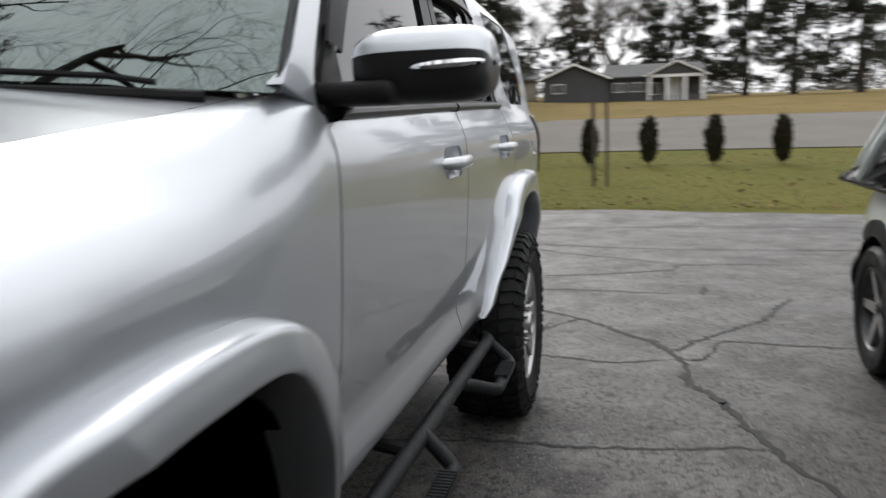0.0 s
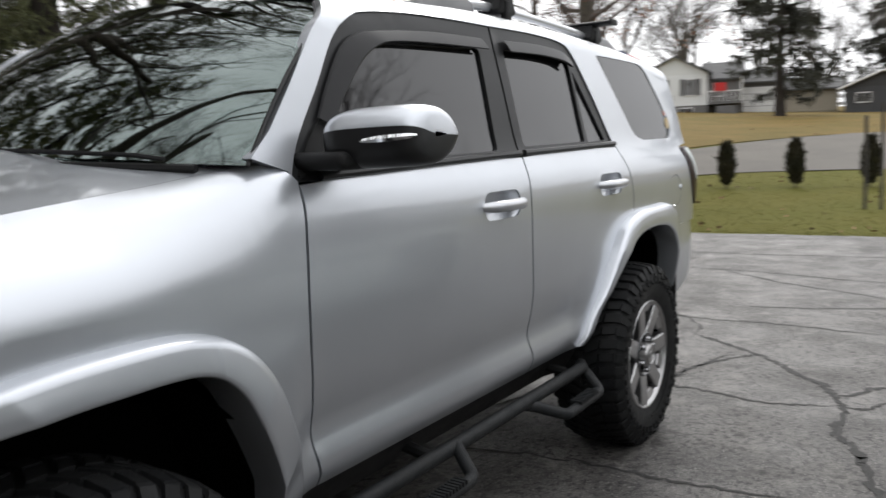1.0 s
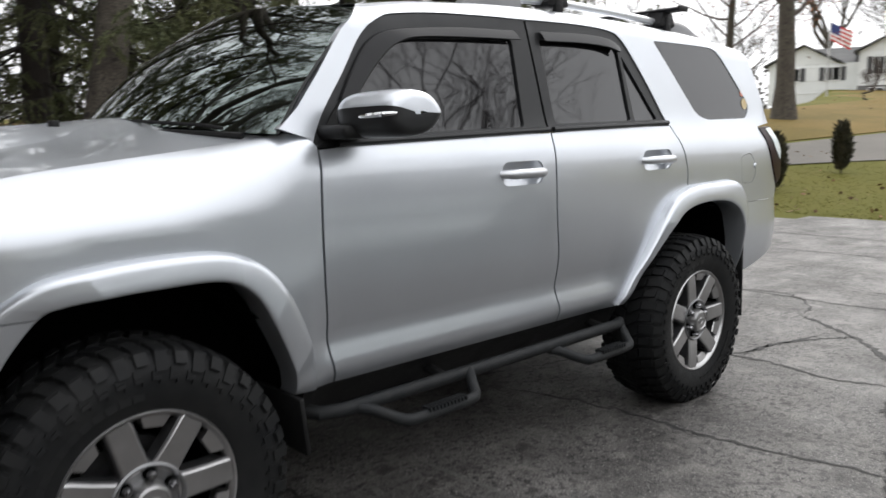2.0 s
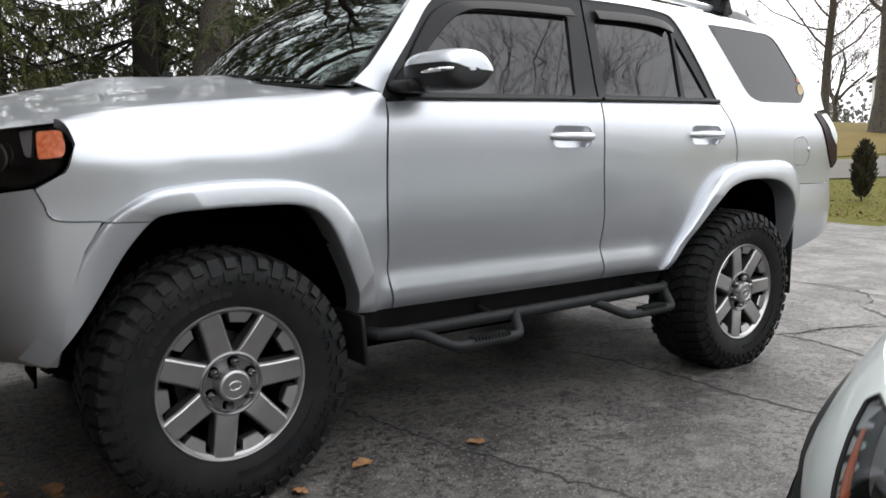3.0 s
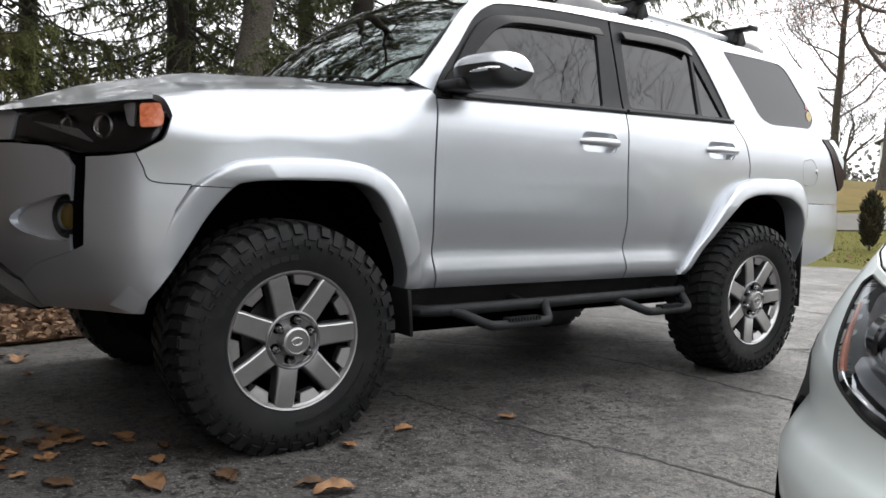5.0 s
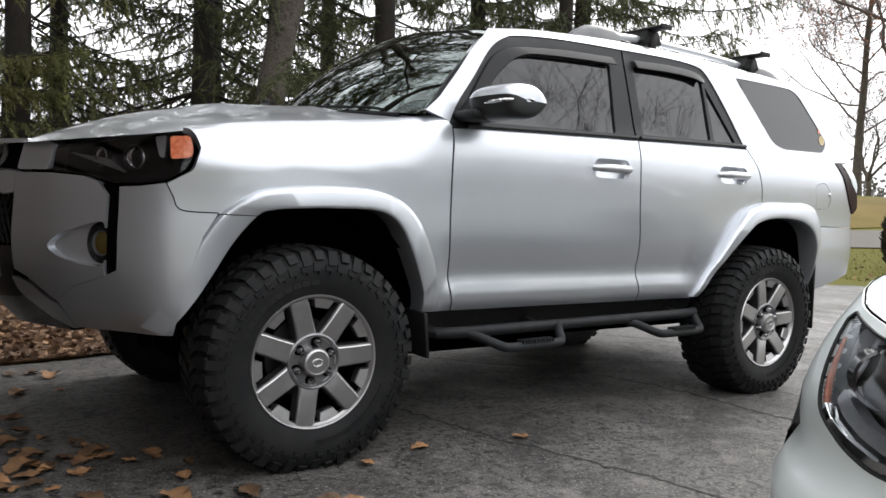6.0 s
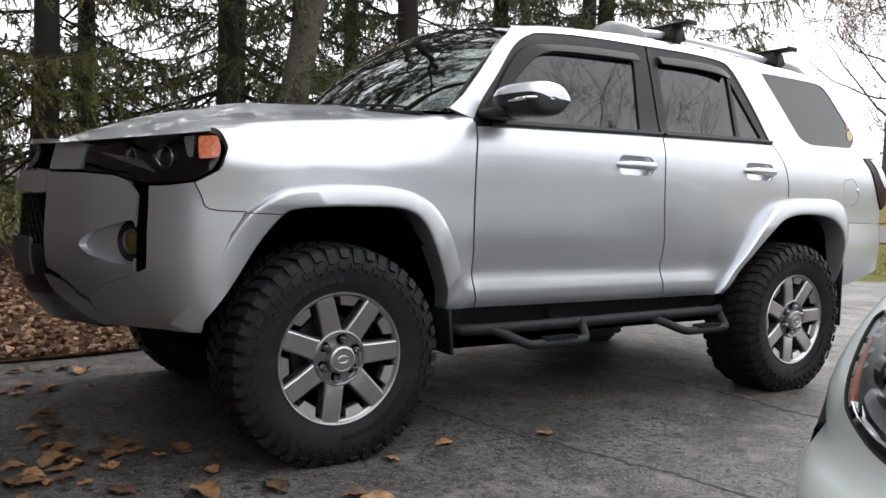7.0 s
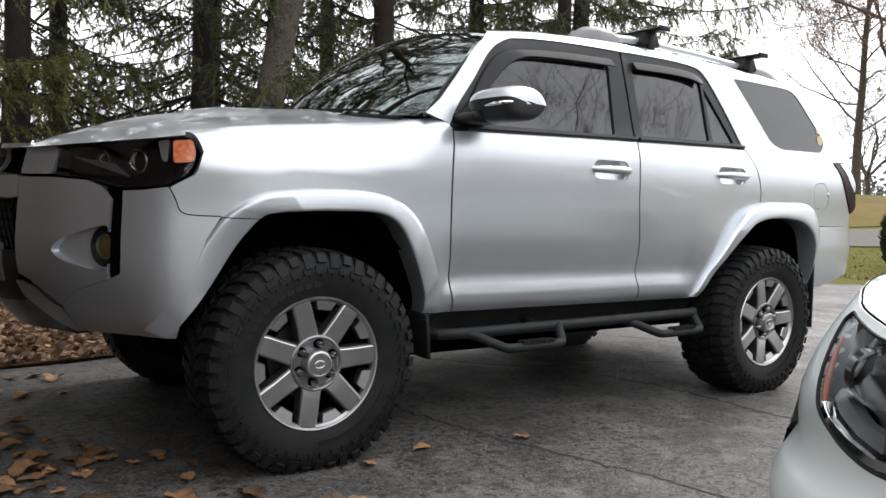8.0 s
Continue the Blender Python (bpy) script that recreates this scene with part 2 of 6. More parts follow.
def spun(profile, axis_at, n=48, flip=False, start=0.0, end=2 * math.pi):
    """A turned shape about the y axis through axis_at; profile rows are (radius, y)."""
    full = abs(end - start - 2 * math.pi) < 1e-6
    angs = np.linspace(start, end, n, endpoint=not full)
    x0, y0, z0 = axis_at
    bm = grid(list(angs), list(range(len(profile))), lambda a, k: (
        x0 + profile[k][0] * math.cos(a), y0 + profile[k][1], z0 + profile[k][0] * math.sin(a)), close_u=full)
    if flip:
        bmesh.ops.reverse_faces(bm, faces=bm.faces[:])
    return bm

# ---- ground ----
ASPHALT = material("weathered_asphalt", (0.122, 0.115, 0.109), 0.56, 0.0, (0.050, 0.0465, 0.044), 1.6, 1.0, 1.0, 70, fine=0.45, rough_var=0.12, spec=0.35, relief=0.006,
                   specks=(((0.022, 0.021, 0.020), 30, .50, .60), ((0.21, 0.20, 0.19), 75, .58, .66), ((0.155, 0.146, 0.136), 5.5, .54, .74), ((0.030, 0.028, 0.026), 7.5, .56, .70), ((0.02, 0.0195, 0.019), 110, .60, .66)))
SCUFF = material("pale_scuff", (0.13, 0.125, 0.118), 0.6, 0.0, (0.06, 0.058, 0.055), 60, 0.9, 0.8, 150, fine=0.3)
CRACK = material("crack_filler", (0.016, 0.0155, 0.015), 0.8, 0.0, (0.035, 0.034, 0.032), 12, 0.8, 0.5, 200)
GRASS = material("winter_lawn", (0.088, 0.090, 0.020), 0.95, 0.0, (0.15, 0.12, 0.036), 0.22, 0.45, 0.5, 40, fine=0.2, spec=0.08)
DRY = material("dry_lawn", (0.165, 0.115, 0.042), 0.95, 0.0, (0.11, 0.09, 0.03), 0.3, 0.8, 0.9, 30, fine=0.3, spec=0.08)
ROAD = material("old_road", (0.155, 0.145, 0.13), 0.9, 0.0, (0.125, 0.118, 0.108), 0.5, 0.7, 0.4, 60, fine=0.15, spec=0.08)
MULCH = material("leafy_mulch", (0.075, 0.040, 0.022), 0.95, 0.0, (0.03, 0.018, 0.012), 7, 0.9, 1.0, 60, fine=0.4, spec=0.08)


def land(x, y):
    """Height of the ground: a flat drive, then lawn and road that rise away from it."""
    x, y = np.asarray(x, float), np.asarray(y, float)
    yy = np.clip(y, 0, None)
    q = x + np.where(yy < 14, .077 * yy ** 2, 15.1 + 2.1 * (yy - 14))
    z = np.interp(q, (11.6, 16, 21.3, 30.5, 62, 110, 300, 2000), (0, .17, .45, 1.15, 2.6, 4.2, 8.0, 14.0))
    crest = np.interp(np.degrees(np.arctan2(y + 2.6, x + 1.2)), (20, 23, 25, 27, 120, 150), (14, 2.6, 1.86, 1.93, 1.93, 14))
    return np.minimum(z, crest) + .4 * np.clip(-x - 40, 0, 60) / 10


def spread(lo, hi, fine, far_n):
    """Grid lines: even in the middle, ever wider towards the horizon."""
    mid = np.arange(lo, hi + .01, fine)
    out = np.cumsum(1.28 ** np.arange(far_n))
    return np.r_[lo - fine * out[::-1], mid, hi + fine * out]


gx, gy = spread(-14, 70, 1.4, 17), spread(-30, 50, 1.4, 17)
bm = grid(list(gx), list(gy), lambda x, y: (x, y, float(land(x, y)) - (.06 if -9 < x < 10.4 and -11 < y < 2.0 else .012)))
bmesh.ops.recalc_face_normals(bm, faces=bm.faces[:])
ground = part("ground", bm, GRASS)
tagged(ground, "winter lawn, green going straw-coloured, with fallen leaves", "ground", kind="structure")


def wavy(points, n, amp, seed):
    rng = np.random.RandomState(seed)
    p = curve(points, n)
    return p + rng.normal(0, amp, p.shape)


def flat(u, v, d):
    return u, v, 0 * u - d


drive_edge = [tuple(p) for p in wavy([(-9, 2.3), (-4, 2.33), (-.9, 2.35), (-.35, 2.42), (1.2, 2.7), (3.5, 3.4), (6, 4.6), (8.5, 6.2), (10.6, 6.6)], 6, .012, 3)]
drive_edge += [tuple(p) for p in wavy([(10.9, 5.0), (11.0, 2.2), (11.15, 0), (10.75, -2.2), (10.5, -6), (10.4, -11)], 6, .03, 4)]
drive_edge += [(-9, -11)]
drive = part("driveway", sheet(drive_edge, flat, .6, .03, flip=True), ASPHALT)
tagged(drive, "cracked grey asphalt driveway with damp patches", "driveway", kind="structure")
CRACKS = [
    ([(4.87, .38), (4.72, .16), (4.5, -.13), (4.18, -.40), (4.01, -.55), (3.78, -.67), (3.56, -.74), (3.26, -.74), (3.1, -.83), (2.92, -.89), (2.62, -.98), (2.3, -1.08), (1.9, -1.3)], .045),
    ([(3.62, .20), (3.92, .17), (4.19, .09), (4.41, -.04), (4.5, -.13)], .028), ([(3.60, .27), (3.62, .08), (3.6, -.09), (3.55, -.34), (3.64, -.69)], .026),
    ([(3.78, -.67), (4.03, -.82), (4.22, -.96), (4.4, -1.11), (4.61, -1.27), (4.91, -1.4), (5.4, -1.6)], .04), ([(3.65, -.73), (3.7, -.85), (4.02, -.96), (4.07, -1.1), (4.03, -1.34), (4.0, -1.9)], .026),
    ([(5.43, 1.23), (5.4, .39), (5.44, .09), (5.41, -.28), (5.35, -.96)], .018), ([(5.99, .33), (6.05, .01), (6.36, -.75), (6.62, -.92), (6.7, -2)], .03), ([(5.35, -.96), (5.75, -1.0)], .06),
    ([(2.2, .9), (2.34, .34), (2.36, 0), (2.36, -.25), (2.40, -.6), (2.5, -1.2)], .018), ([(2.54, .96), (2.86, .87), (3.17, .72), (3.6, .27), (4.05, .16), (4.44, .03)], .016),
    ([(5.6, 2.0), (5.43, 1.23), (5.49, 1.02), (5.51, .74), (5.18, .45), (4.87, .38)], .022), ([(.70, .7), (.77, .41), (.86, .01), (1.03, -.5), (1.12, -.83), (1.2, -1.4)], .008),
    ([(3.35, 1.84), (3.58, 1.52), (3.64, 1.14), (3.5, .8)], .016), ([(7.6, 3), (7.8, 1), (7.5, -1), (7.7, -4)], .03), ([(9.2, 4), (9.0, 1.5), (9.3, -1.5), (9.1, -5)], .03),
    ([(6.62, -.92), (7.2, .2), (7.8, 1)], .02), ([(1.3, 1.9), (1.9, 1.2), (2.54, .96)], .016)]
for i, (pts, w) in enumerate(CRACKS):
    rng = np.random.RandomState(50 + i)
    w = max(w, .013) * (1.3 if w < .022 else 1.0)
    p = curve(pts, 10) + rng.normal(0, .010, (len(pts) * 10 - 9, 2))
    tg = np.gradient(p, axis=0)
    nn = np.stack([-tg[:, 1], tg[:, 0]], 1) / (np.linalg.norm(tg, axis=1)[:, None] + 1e-9)
    ww = w * .5 * (.35 + .9 * rng.rand(len(p))) * np.minimum(1, np.minimum(np.arange(len(p)), np.arange(len(p))[::-1]) / 6 + .1)
    a, b = p + nn * ww[:, None], p - nn * ww[:, None]
    verts = [(q[0], q[1], .0022) for q in np.stack([a, b], 1).reshape(-1, 2)]
    part("crack", from_arrays(verts, [(2 * k, 2 * k + 1, 2 * k + 3, 2 * k + 2) for k in range(len(p) - 1)]), CRACK, drive)

scuff = [(1.275, .46), (1.29, .30), (1.30, .12), (1.315, -.09)]
part("scuff_mark", from_arrays([(x + s * .012 * (1 if 0 < i < 3 else .3), y, .0024) for i, (x, y) in enumerate(scuff) for s in (-1, 1)], [(2 * k, 2 * k + 1, 2 * k + 3, 2 * k + 2) for k in range(3)]), SCUFF, drive)


def draped(outline, lift, step):
    return sheet(outline, lambda u, v, d: (u, v, land(u, v) + lift - d), step, .01, flip=True)


road_edge = [(21.8, -60), (21.5, -20), (21.4, -1.5), (20.8, 2.6), (19.5, 4.5), (17.6, 5.9), (15.9, 6.7), (12.5, 9.2), (8, 13.5), (0, 22), (3, 26), (10, 17.5), (15, 11.3), (18.8, 8.35), (21.4, 7.6), (25.3, 6.4), (28.5, 5.2), (32, 3.6), (34.2, 0), (35, -20), (35.5, -60)]
road = tagged(part("road", draped(curve(road_edge, 4, True), .02, 1.5), ROAD), "pale worn road beyond the lawn", "road", kind="structure")
yard = [(35.9, -60), (35.4, -20), (34.6, 0), (32.3, 3.9), (28.7, 5.5), (25.5, 6.7), (21.6, 7.9), (19, 8.65), (15.3, 11.6), (10.3, 17.8), (3.3, 26.3), (6, 32), (14, 24), (24, 14.6), (31, 13.6), (120, 47), (120, -60)]
tagged(part("dry_yard", draped(np.array(yard, float), .015, 3.0), DRY), "straw-coloured winter grass across the road", "lawn", kind="structure")
bed = [(-14, 2.36), (-4, 2.36), (-.9, 2.38), (-.35, 2.45), (1.2, 2.73), (3.5, 3.43), (5.4, 4.4), (4.6, 8), (1, 12), (-6, 14), (-14, 14)]
tagged(part("mulch_bed", draped(np.array(bed, float), .010, .5), MULCH), "brown leaf-strewn mulch bed under the trees", "garden bed", kind="structure")

# ---- the silver off-roader ----
R = 0.426       # tyre radius
HUB = 0.402     # height of the loaded wheel's centre
WB = 2.79       # wheelbase


def soft_interp(x, xs, ys, w=0.012):
    return sum(np.interp(x + k * w, xs, ys) for k in (-2, -1, 0, 1, 2)) / 5


PZ = (.40, .54, .575, .605, .65, .69, .72, .76, .85, 1.0, 1.15, 1.24, 1.29, 1.34, 1.40, 1.60, 1.80, 1.95)
PY = (.20, .135, .100, .086, .094, .109, .104, .088, .066, .048, .040, .042, .052, .078, .098, .130, .165, .19)


def S(x, z):
    """How far the flank stands in from the widest plane, at a place along the car and a height."""
    x, z = np.asarray(x, float), np.asarray(z, float)
    y = soft_interp(z, PZ, PY)
    calm = soft_interp(z, (.40, .54, .70, .9, 1.0), (.13, .10, .07, .05, .048))
    k = np.clip((.66 - x) / .10, 0, 1) + np.clip((x - 2.16) / .2, 0, 1)
    y = np.where(z < 1.0, y * (1 - np.clip(k, 0, 1)) + calm * np.clip(k, 0, 1), y)
    return y + .5 * np.clip(-.2 - x, 0, None) ** 2 + .35 * np.clip(x - 3.5, 0, None) ** 2


ZR_X, ZR_Z = (.4, .90, 1.11, 1.62, 2.1, 2.5, 3.02, 3.48, 3.7), (1.79, 1.80, 1.838, 1.868, 1.87, 1.86, 1.838, 1.79, 1.76)
ZT_X, ZT_Z = (-.95, -.75, -.6, -.42, -.2, .1, .45, .6, .8), (1.13, 1.175, 1.205, 1.245, 1.283, 1.312, 1.352, 1.385, 1.39)


def roll_z(x):
    return soft_interp(x, (-.45, -.2, .1, .46, .60), (.122, .156, .167, .184, .07), .03)


def roll_y(x):
    return soft_interp(x, (-.45, -.15, .12, .44, .60), (.10, .155, .17, .15, .09), .03)


def flank(far):
    """side(u, v, d): the flank, whose upper edge rolls over into the roof; nose(u, v, d): the wing, which rolls into the bonnet."""
    def put(x, y, z):
        return x, (2 * CY - y if far else y), z

    def rolled(x, v, d, top, rz, ry, snap=1.0, crease=0.0):
        z0 = top - rz
        a = np.clip((v - z0) / .2, 0, 1) ** snap * math.pi / 2
        y0 = S(x, np.minimum(v, z0))
        k = crease * np.clip((.48 - x) / .34, 0, 1) * np.clip((x + .46) / .16, 0, 1)
        q = a * 2 / math.pi
        d = d - .009 * k * np.where(v > z0, np.exp(-((q - .24) / .11) ** 2) - .8 * np.exp(-((q - .50) / .10) ** 2), 0)   # a shelf over the crease and the hollow above it
        y = y0 + ry * ((1 - k) * (1 - np.cos(a)) + k * a * 2 / math.pi) + d * np.cos(a)
        z = np.where(v < z0, v, z0 + rz * ((1 - k) * np.sin(a) + k * a * 2 / math.pi)) - d * np.sin(a)
        return put(x, y, z)

    def side(x, v, d):
        return rolled(x, v, d, soft_interp(x, ZR_X, ZR_Z, .06), .085, .15)

    def nose(x, v, d):
        return rolled(x, v, d, soft_interp(x, ZT_X, ZT_Z, .06), roll_z(x), roll_y(x), .62, .62)
    return side, nose


FK = [(-.35, .045), (-.50, .085), (-.60, .15), (-.70, .275), (-.812, .45), (-.90, .66), (-.965, .79), (-1.01, .93), (-.965, 1.07), (-.90, 1.20), (-.812, 1.41), (-.70, 1.585), (-.60, 1.71), (-.50, 1.775), (-.35, 1.815)]
FC = curve(FK, 24)
FS = np.r_[0, np.cumsum(np.hypot(*np.diff(FC, axis=0).T))]
FN = np.gradient(FC, axis=0)
FN = np.stack([FN[:, 1], -FN[:, 0]], 1) / np.linalg.norm(FN, axis=1)[:, None]   # points into the car
MID = FS[len(FS) // 2]


def fascia(s, z, d):
    s, z = np.asarray(s, float), np.asarray(z, float)
    lean = soft_interp(z, (.44, .52, .60, .72, .85, 1.0, 1.06, 1.22, 1.3), (.15, .075, .015, -.012, -.012, 0, .005, .06, .09))
    lean = lean * np.clip(np.minimum(s, 2 * MID - s) / .35, .25, 1)
    px, py = np.interp(s, FS, FC[:, 0]), np.interp(s, FS, FC[:, 1])
    nx, ny = np.interp(s, FS, FN[:, 0]), np.interp(s, FS, FN[:, 1])
    return px + nx * (lean + d), py + ny * (lean + d), z + 0 * s


def fascia_far(s, z, d):
    return fascia(2 * MID - s, z, d)


BK = [(3.24, .045), (3.5, .048), (3.70, .070), (3.84, .125), (3.93, .26), (3.98, .50), (4.0, .93)]
BC = curve(BK, 16)
BS = np.r_[0, np.cumsum(np.hypot(*np.diff(BC, axis=0).T))]


def rear_wrap(s, z, d):
    px, py = np.interp(s, BS, BC[:, 0]), np.interp(s, BS, BC[:, 1])
    lean = soft_interp(z, (.5, .66, .8, .94, 1.1, 1.4), (.10, .02, 0, .015, .04, .10))
    return px - .7 * lean * np.clip(s / .5, 0, 1) - d * np.clip(s / .5, 0, 1), py + .4 * lean + d, z + 0 * s


def mirrored(f):
    def g(u, v, d):
        x, y, z = f(u, v, d)
        return x, 2 * CY - y, z
    return g


def skin(x, z):
    """The body's y at a place on the flank or the bumper's corner."""
    k = min(1.0, max(0.0, (x + .42) / .14))
    s = float(np.interp(-x, -FC[:100, 0], FS[:100]))
    return float(S(x, z)) * k + float(fascia(s, z, 0.0)[1]) * (1 - k) + .004


def flare(inner, outer, far, y_out=-.012, n=24, keep=(0, 1)):
    """A wheel-arch flare: a swelling band between an outer line on the flank and the lip of the arch."""
    a, b = curve(inner, n), curve(outer, n)
    lo, hi = int(keep[0] * (len(a) - 1)), int(keep[1] * (len(a) - 1)) + 1
    a, b = a[lo:hi], b[lo:hi]
    prof = [(0.0, .004), (.015, .22), (.05, .52), (.10, .74), (.17, .85), (.32, .91), (.60, .96), (.86, 1.0), (.95, .985), (.985, .94), (1.0, .85), (1.0, 0), (1.0, -1.2)]
    verts = []
    for p, q in zip(a, b):
        y0 = skin(*q)
        low = min(1.0, max(0.0, (q[1] - .55) / .40))
        ahead = .10 + .90 * min(1.0, max(0.0, (q[0] + .52) / .44))
        y_top = max(y_out, y0 - (.028 + .04 * low) * ahead * (1 if q[0] > -.30 else .08 + .92 * max(0, min(1, (q[1] - .66) / .32))))
        for f, h in prof:
            x, z = q + (p - q) * f
            y = (skin(x, z) if x < .3 else y0) + (y_top - y0) * h if h >= 0 else y0 - h * .05
            verts.append((x, 2 * CY - y if far else y, z))
    m = len(prof)
    faces = [(i * m + k, (i + 1) * m + k, (i + 1) * m + k + 1, i * m + k + 1) for i in range(len(a) - 1) for k in range(m - 1)]
    faces += [tuple(range(m)), tuple(range((len(a) - 1) * m, len(a) * m))[::-1]]
    bm = from_arrays(verts, faces if far else [f[::-1] for f in faces])
    bmesh.ops.recalc_face_normals(bm, faces=bm.faces[:])
    return bm


def tyre_mesh(r, width, y_in):
    """Carcass with sidewall rings; y runs from the outer wall inwards."""
    w = width
    prof = [(.235, .02), (.245, .0), (.262, -.008), (.30, -.022), (.335, -.0255), (.352, -.025), (.375, -.02), (.395, -.006), (r - .016, .012),
            (r - .013, .05), (r - .012, w / 2), (r - .013, w - .05), (r - .016, w - .012), (.395, w + .006), (.34, w + .022), (.27, w + .01), (.235, w - .02)]
    return spun([(p, y_in + q) for p, q in prof], (0, 0, 0), 72)


def tread_mesh(r, width, y_in, count=46):
    """Chunky blocks: a shoulder lug, alternately long and short, on each edge and two staggered rows between."""
    rows = [(-.004, .062, 0.0, 1), (.072, .132, .35, 0), (.145, .205, .85, 0), (.215, width + .004, .5, 1)]
    parts_v, parts_f = [], []
    for y0, y1, shift, shoulder in rows:
        for k in range(count):
            a = 2 * math.pi * (k + shift) / count
            half = math.pi / count * (.64 if k % 2 else .76)
            skew = .035 * (1 if y0 < width / 2 else -1) * (0.3 if shoulder else 1)
            ya, yb = y0 + (.012 if shoulder and k % 2 and y0 < .05 else 0), y1 - (.012 if shoulder and k % 2 and y0 > .05 else 0)
            lo, base = r - .022, len(parts_v)
            for y, da in ((ya, -skew), (yb, skew)):
                drop = .010 if shoulder and (y == ya) == (y0 < .05) else 0
                for aa, rr, s in ((a + da - half, lo, 1), (a + da + half, lo, 1), (a + da + half * .88, r - drop, 0), (a + da - half * .88, r - drop, 0)):
                    parts_v.append((rr * math.cos(aa), y_in + y, rr * math.sin(aa)))
            b = base
            parts_f += [(b + 3, b + 2, b + 6, b + 7), (b, b + 1, b + 2, b + 3), (b + 4, b + 7, b + 6, b + 5), (b + 1, b + 5, b + 6, b + 2), (b, b + 3, b + 7, b + 4)]
    # side biters down the outer shoulder
    for k in range(count):
        a = 2 * math.pi * k / count
        half = math.pi / count * .62
        base = len(parts_v)
        long = .030 if k % 2 else .050
        for aa in (a - half, a + half):
            for rr, y in ((r - .010, .004), (r - .014, -.010), (r - .014 - long, -.029), (r - .018 - long, -.020)):
                parts_v.append((rr * math.cos(aa), y_in + y, rr * math.sin(aa)))
        b = base
        parts_f += [(b + i, b + i + 1, b + 5 + i, b + 4 + i) for i in range(3)] + [(b + 3, b + 2, b + 1, b), (b + 4, b + 5, b + 6, b + 7)]
    # a broken ring of raised hooks lower on the sidewall, long and short by turns
    for k in range(count):
        a = 2 * math.pi * (k + .32) / count
        for a0, a1, r0, r1 in ((-.046, .032, .342, .352), (.012, .032, .352, .372 if k % 2 else .364), (-.046, -.024, .331, .342)):
            base = len(parts_v)
            for rr, y in ((r0, -.0255 + max(0, r0 - .345) * .22), (r1, -.0255 + max(0, r1 - .345) * .22)):
                for aa, lift in ((a + a0, .004), (a + a0 + .003, -.0065), (a + a1 - .003, -.0065), (a + a1, .004)):
                    parts_v.append((rr * math.cos(aa), y_in + y + lift, rr * math.sin(aa)))
            b = base
            parts_f += [(b, b + 1, b + 5, b + 4), (b + 1, b + 2, b + 6, b + 5), (b + 2, b + 3, b + 7, b + 6), (b, b + 3, b + 2, b + 1), (b + 4, b + 5, b + 6, b + 7)]
    bm = from_arrays(parts_v, parts_f)
    bmesh.ops.recalc_face_normals(bm, faces=bm.faces[:])
    return bm


